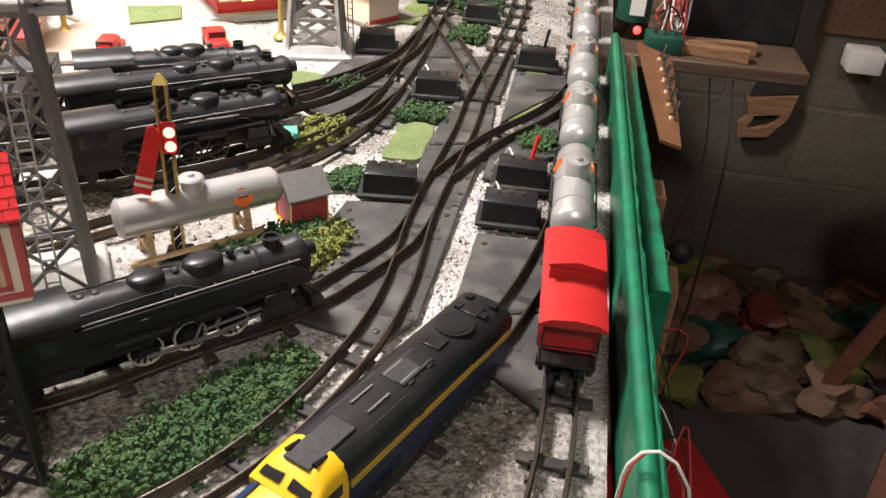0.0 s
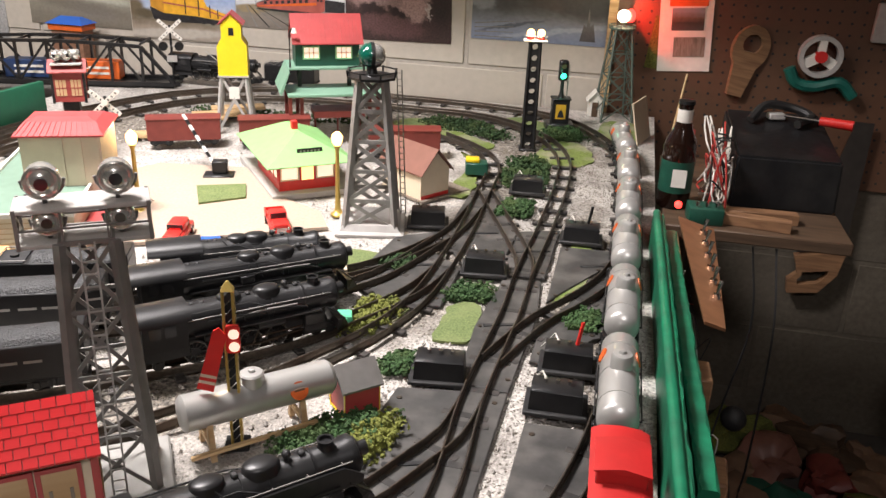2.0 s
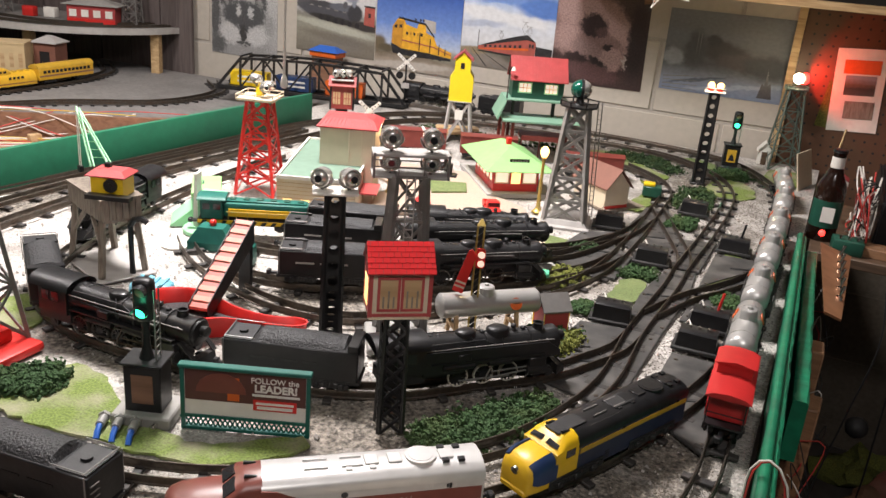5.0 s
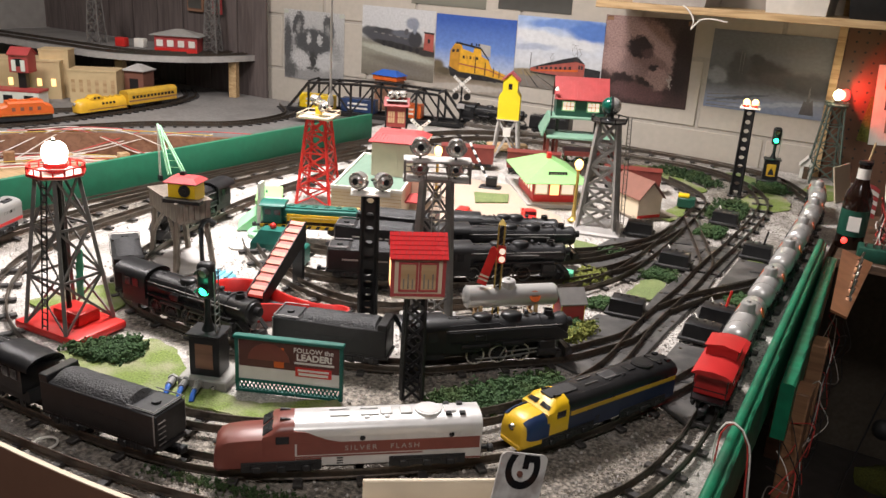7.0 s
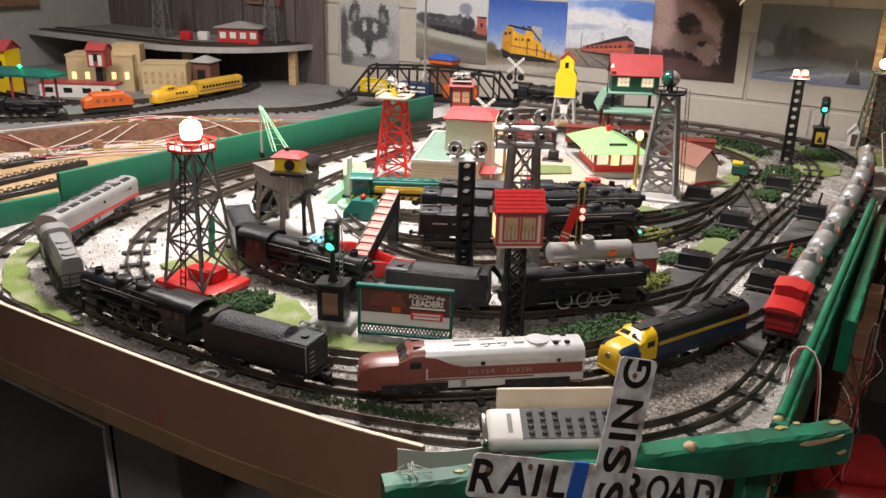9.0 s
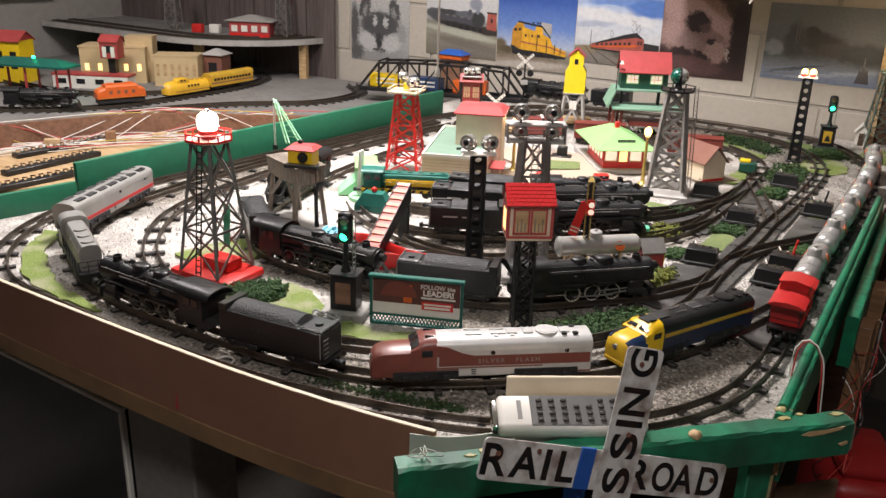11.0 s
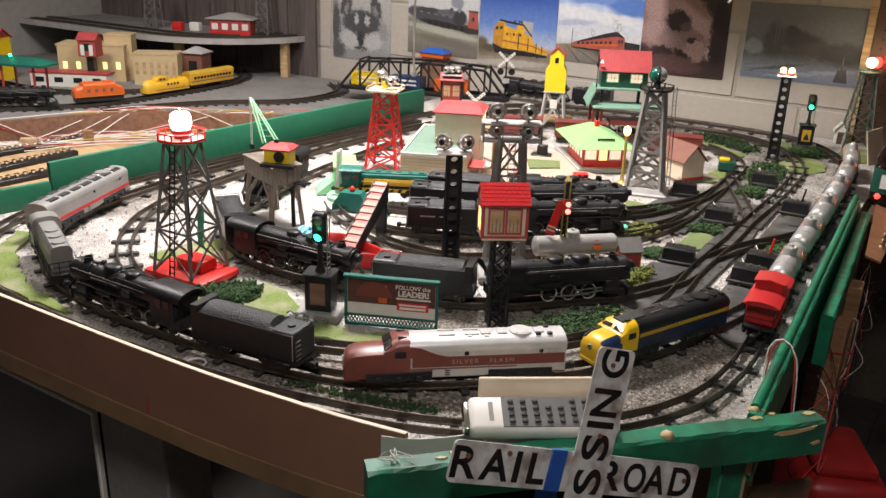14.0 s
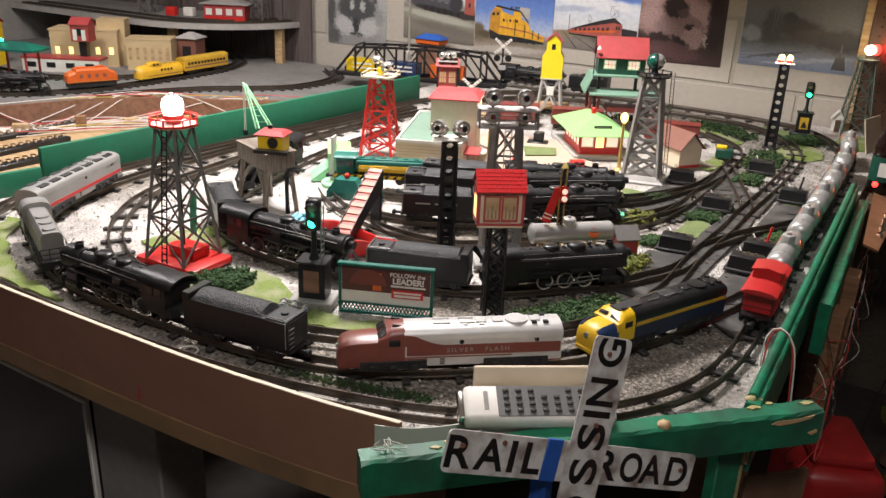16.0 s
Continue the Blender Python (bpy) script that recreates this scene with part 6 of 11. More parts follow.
# semaphore
sem = thing("semaphore", -0.497, 1.182, 0, 20, "brass girder semaphore post with a drooping red arm", "semaphore")
for s in (-1, 1):
    q = B()
    bx(q, s * 0.0042, 0, 0, 0.0022, 0.0075, 0.155)
    part("post", q, "brass", sem)
for k in range(17):
    q = B()
    bar(q, (-0.004, 0, k * 0.009), (0.004, 0, k * 0.009 + 0.009), 0.0014, 0.005)
    part("lacing_bar", q, "black", sem)
q = B()
loft(q, [[(-0.0055, -0.0045, 0.155), (0.0055, -0.0045, 0.155), (0.0055, 0.0045, 0.155), (-0.0055, 0.0045, 0.155)], [(-0.001, -0.001, 0.163), (0.001, -0.001, 0.163), (0.001, 0.001, 0.163), (-0.001, 0.001, 0.163)]])
part("finial", q, "brass", sem)
q = B()
loft(q, [[(x, y, z) for x, z in ((-0.002, 0.116), (-0.008, 0.124), (-0.013, 0.121), (-0.030, 0.066), (-0.016, 0.062))] for y in (-0.007, -0.0085)])
arm = part("arm", q, "red", sem, "red semaphore blade hanging down")
for z in (0.0715, 0.0775):
    q = B()
    loft(q, [[(-0.028 + (z - 0.0715) * 0.3, y, z + 0.0008), (-0.0145 + (z - 0.0715) * 0.26, y, z - 0.0028), (-0.0138 + (z - 0.0715) * 0.26, y, z - 0.0002), (-0.0272 + (z - 0.0715) * 0.3, y, z + 0.0034)] for y in (-0.0086, -0.0090)])
    part("band", q, "cream", arm, "pale band")
q = B()
bx(q, 0.003, -0.0075, 0.100, 0.012, 0.0025, 0.026, bev=0.003, seg=2)
spec = part("spectacle", q, "red", sem)
for z in (0.106, 0.118):
    q = B()
    cyl(q, (0.004, -0.0088, z), (0.004, -0.0100, z), 0.0045, n=12)
    part("lens", q, "window_pale", spec)
q = B()
bx(q, 0, 0, 0, 0.022, 0.022, 0.004, bev=0.001, seg=1)
part("base", q, "black", sem)

# oil depot: silver tank on timber, with a little pump house
dep = thing("oil_tank", -0.479, 1.206, 0, 44, "silver horizontal oil tank on timber trestles", "oil tank")
q = B()
zc, R = 0.044, 0.0165
prof = [(-0.078, 0.006), (-0.077, 0.013), (-0.074, R), (-0.0735, R * 1.03), (-0.072, R), (0.06, R), (0.064, 0.013), (0.065, 0.006)]
loft(q, [[(u, r * math.cos(a), zc + r * math.sin(a)) for a in [2 * math.pi * k / 24 for k in range(24)]] for u, r in prof])
part("tank", q, "silver", dep)
q = B()
lathe(q, [(0.011, zc + 0.012), (0.011, zc + R + 0.007), (0.0095, zc + R + 0.0085), (0.003, zc + R + 0.009), (0.003, zc + R + 0.0115), (0.001, zc + R + 0.012)], -0.012, 0, 16)
part("dome", q, "silver", dep)
q = B()
cyl(q, (0.026, -R * 0.93, zc + 0.003), (0.026, -R * 0.99, zc + 0.0035), 0.0085, n=18)
part("emblem", q, "orange", dep, "plain orange disc")
q = B()
for k in range(3):
    bx(q, 0.026, -R - 0.0006, zc - 0.0045 + k * 0.004, 0.010, 0.0004, 0.0022)
part("lettering", q, "brown_wood", dep, "illegible lettering bars")
for u in (-0.055, 0.03):
    for s in (-1, 1):
        q = B()
        bar(q, (u, s * 0.018, 0), (u, s * 0.010, zc - 0.006), 0.005)
        part("trestle_leg", q, "tan", dep)
    q = B()
    bar(q, (u, -0.016, 0.014), (u, 0.016, 0.014), 0.004)
    part("cross_beam", q, "tan", dep)
q = B()
bar(q, (-0.075, -0.022, 0.012), (0.04, -0.022, 0.014), 0.004, 0.003)
part("plank", q, "raw_wood", dep)
hs = thing("pump_house", -0.416, 1.268, 0, 44, "tiny red pump house with yellow trim and a grey roof", "shed")
q = B()
bx(q, 0, 0, 0, 0.036, 0.034, 0.034)
loft(q, [[(u, v, z) for v, z in ((-0.017, 0.034), (0, 0.050), (0.017, 0.034))] for u in (-0.018, 0.018)])
part("wall", q, "brick_red", hs)
q = B()
for s in (-1, 1):
    loft(q, [[(u, s * 0.021, 0.0315), (u, s * 0.021, 0.0335), (u, 0, 0.0530), (u, 0, 0.0510)] for u in (-0.022, 0.021)])
part("roof", q, "grey_metal", hs)
for s in (-1, 1):
    q = B()
    for v in (-0.0165, 0.0165):
        bx(q, s * 0.0183, v, 0, 0.001, 0.002, 0.034)
    bx(q, s * 0.0183, 0, 0.001, 0.001, 0.034, 0.002)
    bar(q, (s * 0.0183, -0.017, 0.034), (s * 0.0183, 0, 0.050), 0.0012, 0.002)
    bar(q, (s * 0.0183, 0.017, 0.034), (s * 0.0183, 0, 0.050), 0.0012, 0.002)
    part("trim", q, "yellow", hs)

# ---- the station square ----
sq = [(-0.86, 1.545), (-0.605, 1.70), (-0.64, 1.76), (-0.72, 1.80), (-0.84, 1.93), (-1.0, 1.90), (-1.05, 1.80), (-0.90, 1.72), (-0.93, 1.60)]
q = B()
prism(q, sq, 0.0, 0.005)
tagged(part("square", q, "pavement", None, soft=False), "pale sandy board forming the station square", "pavement", kind="structure")
q = B()
prism(q, [(-0.872, 1.80), (-0.80, 1.835), (-0.772, 1.775), (-0.828, 1.725)], 0.0052, 0.0085)
tagged(part("lawn", q, "grass_mat", None, soft=False), "small green flocked lawn in the square", "grass")

st = thing("station", -0.750, 1.915, 0, 38, "toy station with a light green hip roof and red base", "station")
q = B()
bx(q, 0.01, 0.008, 0, 0.150, 0.245, 0.010, bev=0.001, seg=1)
part("platform", q, "lt_grey", st, "grey platform slab")
q = B()
bx(q, 0, -0.02, 0.010, 0.096, 0.150, 0.016)
part("plinth", q, "red", st, "red lower wall")
q = B()
bx(q, 0, -0.02, 0.026, 0.094, 0.148, 0.032)
part("wall", q, "cream", st)
for u in (-0.0475, -0.012, 0.012, 0.0475):
    q = B()
    bx(q, u, -0.0948, 0.022, 0.003, 0.002, 0.036)
    part("post", q, "red", st)
for k in range(6):
    q = B()
    bx(q, -0.0478, -0.085 + k * 0.026, 0.022, 0.002, 0.003, 0.036)
    part("post", q, "red", st)
q = B()
bx(q, 0.0, -0.0944, 0.026, 0.020, 0.001, 0.031)
part("door", q, "window_lit", st, "lit yellow door")
for u in (-0.030, 0.030):
    q = B()
    bx(q, u, -0.0943, 0.029, 0.026, 0.001, 0.025)
    part("window", q, "window_pale", st)
for k in range(5):
    q = B()
    bx(q, -0.0474, -0.072 + k * 0.026, 0.029, 0.001, 0.018, 0.024)
    part("window", q, "window_pale", st)
q = B()
e, r_ = (0.074, 0.118), 0.012
loft(q, [[(-e[0], -e[1] - 0.01, 0.0585), (e[0], -e[1] - 0.01, 0.0585), (e[0], e[1] - 0.02, 0.0585), (-e[0], e[1] - 0.02, 0.0585)], [(-e[0], -e[1] - 0.01, 0.0600), (e[0], -e[1] - 0.01, 0.0600), (e[0], e[1] - 0.02, 0.0600), (-e[0], e[1] - 0.02, 0.0600)], [(-0.004, -0.045, 0.0935), (0.004, -0.045, 0.0935), (0.004, 0.03, 0.0935), (-0.004, 0.03, 0.0935)]])
part("roof", q, "green_roof", st, "light green tin hip roof", soft=False)
q = B()
bx(q, 0, -0.02, 0.088, 0.010, 0.012, 0.019, bev=0.0008, seg=1)
part("chimney", q, "red", st)
q = B()
bx(q, 0.004, -0.095, 0.071, 0.042, 0.003, 0.008)
sgn = part("sign_board", q, "black", st)
q = B()
for k in range(6):
    bx(q, -0.011 + k * 0.006, -0.0968, 0.0735, 0.0035, 0.0004, 0.003)
part("lettering", q, "silver_grey", sgn, "illegible name bars")

hb = thing("freight_house", -0.9765, 1.5726, 0, 24, "cream tin freight house with a green roof and upper storey", "building")
q = B()
bx(q, 0, 0, 0, 0.139, 0.305, 0.076)
part("wall", q, "cream", hb)
q = B()
bx(q, 0, 0, 0.076, 0.135, 0.301, 0.002)
part("flat_roof", q, M.setdefault("roof_green", node_mat("grey_green_roof", (0.13, 0.20, 0.15), 0.7, 0, 0.1, 60, 0.1)), hb, "grey-green flat roof")
for s in (-1, 1):
    q = B()
    bx(q, s * 0.0685, 0, 0.076, 0.004, 0.307, 0.006)
    part("parapet", q, "white", hb)
    q = B()
    bx(q, 0, s * 0.1515, 0.076, 0.133, 0.004, 0.006)
    part("parapet", q, "white", hb)
q = B()
bx(q, 0.0275, 0.018, 0.078, 0.085, 0.106, 0.071)
bx(q, 0.079, 0.018, 0.0, 0.018, 0.106, 0.149)
part("upper_storey", q, "cream", hb)
q = B()
loft(q, [[(-0.021, -0.042, z), (0.094, -0.042, z), (0.094, 0.078, z), (-0.021, 0.078, z)] for z in (0.148, 0.1505)] + [[(-0.012, -0.012, 0.162), (0.080, -0.012, 0.162), (0.080, 0.05, 0.162), (-0.012, 0.05, 0.162)], [(0.002, 0.006, 0.166), (0.066, 0.006, 0.166), (0.066, 0.032, 0.166), (0.002, 0.032, 0.166)]])
hr = part("roof", q, "brick_red", hb, "red ribbed hip roof", soft=False)
for k in range(15):
    q = B()
    u = -0.017 + 0.0077 * k
    bar(q, (u, -0.0415, 0.1512), (0.034 + (u - 0.034) * 0.84, -0.0125, 0.1625), 0.0010, 0.0010)
    part("rib", q, "brick_red", hr)
for k in range(4):
    q = B()
    bx(q, -0.050 + k * 0.031, -0.1530, 0.014, 0.016, 0.001, 0.026)
    part("window", q, "window_lit" if k in (0, 1, 3) else "window_pale", hb)
for k in range(10):
    q = B()
    bx(q, 0, -0.1529, 0.008 + k * 0.0068, 0.138, 0.0006, 0.0008)
    part("siding_line", q, "tan", hb)
for u in (0.038, 0.062, 0.084):
    q = B()
    bx(q, u, -0.0362, 0.082 if u < 0.07 else 0.004, 0.003, 0.002, 0.064 if u < 0.07 else 0.142)
    part("pilaster", q, "cream", hb)
q = B()
bx(q, 0.086, -0.075, 0.046, 0.034, 0.07, 0.003)
part("awning", q, "brick_red", hb)
q = B()
cyl(q, (0.0, -0.08, 0.078), (0.0, -0.08, 0.082), 0.006, n=12)
part("vent", q, "black", hb)

sh = thing("brown_shed", -0.528, 1.915, 0, 56, "tan tin shed with a steep brown roof", "shed")
q = B()
bx(q, 0, 0, 0.004, 0.062, 0.098, 0.046)
loft(q, [[(u, v, z) for u, z in ((-0.031, 0.050), (0, 0.082), (0.031, 0.050))] for v in (-0.049, 0.049)])
part("wall", q, "cream", sh)
q = B()
for s in (-1, 1):
    loft(q, [[(s * 0.036, v, 0.0455), (s * 0.036, v, 0.0475), (0, v, 0.0865), (0, v, 0.0845)] for v in (-0.056, 0.056)])
part("roof", q, "brown_roof", sh)
q = B()
bx(q, 0.0314, 0.0, 0.004, 0.001, 0.03, 0.038)
part("door", q, "old_wood", sh)
q = B()
bx(q, 0, -0.0495, 0.004, 0.060, 0.001, 0.006)
part("plinth", q, "red", sh)
q = B()
bx(q, 0.02, 0, 0, 0.11, 0.115, 0.004)
part("slab", q, "old_wood", sh)


def pickup(name, x, y, rz, body, label, sedan=False):
    t = thing(name, x, y, 0.0052, rz, label, "toy car")
    q = B()
    bx(q, 0.0, 0, 0.004, 0.062, 0.023, 0.009, bev=0.003, seg=2)
    bx(q, 0.020, 0, 0.011, 0.022, 0.017, 0.005, bev=0.002, seg=2)
    if sedan:
        bx(q, -0.004, 0, 0.012, 0.030, 0.020, 0.010, bev=0.004, seg=2)
    else:
        bx(q, 0.000, 0, 0.012, 0.017, 0.021, 0.011, bev=0.003, seg=2)
        for s in (-1, 1):
            bx(q, -0.020, s * 0.0108, 0.010, 0.022, 0.0018, 0.006)
        bx(q, -0.0305, 0, 0.010, 0.0016, 0.022, 0.006)
    part("body", q, body, t)
    q = B()
    bx(q, 0.0085 if not sedan else 0.0105, 0, 0.0155, 0.001, 0.017, 0.006)
    part("windscreen", q, "glass_dark", t)
    for u in (-0.019, 0.019):
        for s in (-1, 1):
            q = B()
            cyl(q, (u, s * 0.0095, 0.0048), (u, s * 0.0125, 0.0048), 0.0050, n=14)
            w_ = part("wheel", q, "black", t)
            q = B()
            cyl(q, (u, s * 0.0125, 0.0048), (u, s * 0.0129, 0.0048), 0.0026, n=12)
            part("hub", q, "chrome", w_)
    for s in (-1, 1):
        q = B()
        ball(q, 0.0305, s * 0.008, 0.0105, 0.002, n=8)
        part("headlight", q, "chrome", t)
    q = B()
    for k in range(4):
        bx(q, 0.0314, 0, 0.006 + k * 0.0016, 0.001, 0.011, 0.0008)
    bx(q, 0.033, 0, 0.003, 0.002, 0.023, 0.0025, bev=0.0005, seg=1)
    part("bumper", q, "chrome", t)
    t.matrix_basis = t.matrix_basis @ Matrix.Diagonal((1.25, 1.25, 1.25, 1))


pickup("toy_pickup", -0.672, 1.672, -58, "red", "dark red toy pickup truck parked on the square")
pickup("toy_sedan", -0.785, 1.588, -75, "red", "red and chrome toy sedan parked on the square", True)
q = B()
bx(q, -0.738, 1.592, 0.0052, 0.028, 0.018, 0.006, 20, 0.001, 1)
tagged(part("blue_block", q, "blue", None), "small bright blue block by the siding", "block")
q = B()
bx(q, -0.482, 1.418, 0.0, 0.024, 0.022, 0.020, 20, 0.004, 2)
tagged(part("green_lump", q, "mint", None), "mint green plastic lump lying beside the track", "toy")

# crossing gate and crossbucks
gt = thing("crossing_gate", -0.868, 1.872, 0, 0, "raised black and white crossing gate on a dark base", "crossing gate")
q = B()
bx(q, 0, 0, 0.0, 0.052, 0.034, 0.008, 20, 0.002, 1)
bx(q, 0, 0.005, 0.008, 0.026, 0.020, 0.022, 20, 0.002, 1)
part("base", q, "black", gt)
a, c = Vector((-0.012, 0.004, 0.024)), Vector((-0.092, 0.055, 0.090))
for k in range(9):
    q = B()
    bar(q, a + (c - a) * k / 9, a + (c - a) * (k + 1) / 9, 0.005, 0.003)
    part("arm_band", q, "black" if k % 2 else "white", gt)


def crossbuck(x, y, rz, h, label, lights=False, s=1.0):
    t = thing("crossbuck", x, y, 0, rz, label, "crossing sign", "crossbucks")
    q = B()
    cyl(q, (0, 0, 0), (0, 0, h), 0.003 * s, n=8)
    bx(q, 0, 0, 0, 0.03 * s, 0.024 * s, 0.012 * s, bev=0.001, seg=1)
    part("post", q, "black", t)
    for k in (-1, 1):
        m = pose(0, -0.0045 - 0.0012 * k, h - 0.012 * s, 0, -k * 42, 0)
        q = B()
        bx(q, 0, 0, -0.0042 * s, 0.072 * s, 0.0011, 0.0084 * s)
        ar = part("blade", q, "white", t, at=m)
        for j in range(-3, 4):
            if j:
                q = B()
                bx(q, j * 0.0095 * s, -0.0008, -0.0020 * s, 0.0022 * s, 0.0004, 0.0040 * s)
                part("lettering", q, "black", ar)
    if lights:
        for k in (-1, 1):
            q = B()
            cyl(q, (k * 0.019 * s, -0.004, h - 0.052 * s), (k * 0.019 * s, 0.006, h - 0.052 * s), 0.011 * s, n=18)
            part("warning_lamp", q, "black", t)
        q = B()
        bar(q, (-0.02 * s, 0, h - 0.052 * s), (0.02 * s, 0, h - 0.052 * s), 0.004)
        bx(q, 0, -0.004, h - 0.09 * s, 0.024 * s, 0.002, 0.016 * s)
        part("cross_arm", q, "lt_grey", t)


crossbuck(-1.035, 1.815, 25, 0.140, "white crossbuck sign on a black post behind the freight house", False, 0.86)
crossbuck(-1.318, 2.510, 25, 0.150, "crossbuck with twin black warning lamps near the wall", True, 1.0)

# yellow elevator tower
yt = thing("sanding_tower", -0.984, 2.180, 0, 22, "bright yellow tin tower house on grey lattice legs", "tower")
lattice(yt, 0.115, 0.072, 0.048, "lt_grey", 1, 0.006, 0.005)
q = B()
bx(q, 0, -0.028, 0.070, 0.020, 0.004, 0.024)
part("chute", q, "white", yt, "white chute plate")
q = B()
bx(q, 0, 0, 0.113, 0.062, 0.058, 0.003)
part("floor", q, "lt_grey", yt)
q = B()
loft(q, [[(-w_, -0.026, z), (w_, -0.026, z), (w_, 0.026, z), (-w_, 0.026, z)] for w_, z in ((0.029, 0.116), (0.029, 0.175), (0.0195, 0.190), (0.0195, 0.218))])
part("house", q, "lemon", yt, "yellow tin house", soft=False)
q = B()
for s in (-1, 1):
    loft(q, [[(s * 0.025, v, 0.2155), (s * 0.025, v, 0.2175), (0, v, 0.240), (0, v, 0.238)] for v in (-0.029, 0.029)])
part("roof", q, "brick_red", yt)
q = B()
bx(q, 0, 0, 0.2175, 0.036, 0.050, 0.001)
loft(q, [[(-0.0195, v, 0.218), (0, v, 0.236), (0.0195, v, 0.218)] for v in (-0.0255, 0.0255)])
part("gable", q, "lemon", yt)
q = B()
bx(q, 0, -0.0263, 0.196, 0.010, 0.001, 0.015)
part("window", q, "glass_dark", yt)
q = B()
bar(q, (-0.05, -0.03, 0.165), (-0.029, -0.02, 0.145), 0.002)
part("spout", q, "lt_grey", yt)

# cabin on stilts
cb = thing("signal_cabin", -0.781, 2.180, 0, 28, "dark green signal cabin with a red roof on stilts", "cabin")
q = B()
bx(q, 0.010, -0.01, 0.098, 0.190, 0.100, 0.006, bev=0.001, seg=1)
bx(q, 0.0, 0.030, 0.142, 0.160, 0.09, 0.005, bev=0.001, seg=1)
part("deck", q, "sage", cb, "sage green walkway deck")
q = B()
loft(q, [[(-0.096, v, 0.100), (-0.080, v, 0.142), (-0.080, v, 0.147), (-0.100, v, 0.104)] for v in (-0.05, 0.07)])
part("ramp", q, "sage", cb)
for u in (-0.080, -0.058, 0.092):
    for v in (-0.045, 0.045):
        q = B()
        bar(q, (u, v, 0), (u, v, 0.100), 0.007)
        part("leg", q, "boxcar", cb)
for u in (-0.055, 0.045):
    q = B()
    bar(q, (u, 0.02, 0.104), (u, 0.02, 0.144), 0.008)
    part("stub_post", q, "black", cb)
q = B()
bx(q, 0.0, 0.035, 0.147, 0.126, 0.066, 0.047)
part("wall", q, "dk_green", cb, "dark green tin walls")
for u in (-0.032, 0.032):
    q = B()
    for du in (-0.0155, 0.0155):
        bx(q, u + du, 0.0015, 0.161, 0.003, 0.0016, 0.024)
    for zz in (0.160, 0.183):
        bx(q, u, 0.0015, zz, 0.034, 0.0016, 0.003)
    fr = part("window_frame", q, "pale_green", cb)
    q = B()
    bx(q, u, 0.0018, 0.163, 0.028, 0.0012, 0.020)
    part("pane", q, "window_pale", fr, "lit window pane")
    q = B()
    for k in range(2):
        bx(q, u - 0.0045 + 0.009 * k, 0.001, 0.163, 0.0012, 0.0012, 0.020)
    bx(q, u, 0.001, 0.172, 0.028, 0.0012, 0.0012)
    part("muntin", q, "brick_red", fr)
q = B()
for s in (-1, 1):
    loft(q, [[(u, 0.035 + s * 0.045, 0.1900), (u, 0.035 + s * 0.045, 0.1920), (u, 0.035, 0.244), (u, 0.035, 0.242)] for u in (-0.070, 0.070)])
rf = part("roof", q, "brick_red", cb, "ribbed red roof")
for s in (-1, 1):
    for k in range(18):
        u = -0.068 + 0.136 * k / 17
        q = B()
        bar(q, (u, 0.035 + s * 0.045, 0.1923), (u, 0.035, 0.2442), 0.0012, 0.0012)
        part("rib", q, "brick_red", rf)
q = B()
loft(q, [[(u, 0.003, 0.1935), (u, 0.067, 0.1935), (u, 0.035, 0.241)] for u in (-0.061, 0.061)])
part("gable", q, "dk_green", cb)
q = B()
tubes(q, [(-0.075, -0.01, 0.147), (-0.075, -0.01, 0.212), (-0.070, -0.012, 0.222)], 0.002, 6)
lp = part("lamp_post", q, "black", cb)
q = B()
lathe(q, [(0.0008, 0.223), (0.0030, 0.221), (0.0058, 0.213), (0.0052, 0.2135), (0.0005, 0.218)], -0.066, -0.013, n=14)
part("shade", q, "white", lp, "small white lamp shade")
q = B()
for k in range(3):
    bar(q, (-0.03 + 0.045 * k, -0.02, 0.0), (-0.03 + 0.045 * k, -0.02, 0.06), 0.003)
bx(q, 0.015, -0.02, 0.055, 0.10, 0.06, 0.012)
part("bench", q, "boxcar", cb)

# switch machines beside the turnouts
def switch_machine(x, y, rz, label="black switch machine box beside a turnout", lever=None):
    t = thing("switch_machine", x, y, 0.004, rz, label, "switch machine", "switch machines")
    q = B()
    bx(q, 0, 0.004, 0, 0.062, 0.046, 0.005, bev=0.001, seg=1)
    part("flange", q, "black_matte", t)
    q = B()
    loft(q, [[(-0.026, -0.014, 0.005), (0.026, -0.014, 0.005), (0.026, 0.020, 0.005), (-0.026, 0.020, 0.005)], [(-0.025, -0.012, 0.0245), (0.025, -0.012, 0.0245), (0.025, 0.018, 0.0245), (-0.025, 0.018, 0.0245)], [(-0.023, -0.010, 0.026), (0.023, -0.010, 0.026), (0.023, 0.016, 0.026), (-0.023, 0.016, 0.026)]])
    part("cover", q, "black", t)
    q = B()
    for k in range(3):
        cyl(q, (-0.012 + 0.012 * k, 0.006, 0.026), (-0.012 + 0.012 * k, 0.006, 0.030), 0.0022, n=8)
    part("terminal", q, "chrome", t)
    if lever:
        q = B()
        bar(q, (0.008, 0.008, 0.026), (0.012, 0.010, 0.052), 0.003)
        part("lever", q, lever, t)
    q = B()
    tubes(q, [(-0.012, 0.006, 0.030), (-0.016, 0.012, 0.034), (-0.022, 0.022, 0.020), (-0.03, 0.03, 0.006)], 0.001, 5)
    part("wire", q, "cable_white", t)


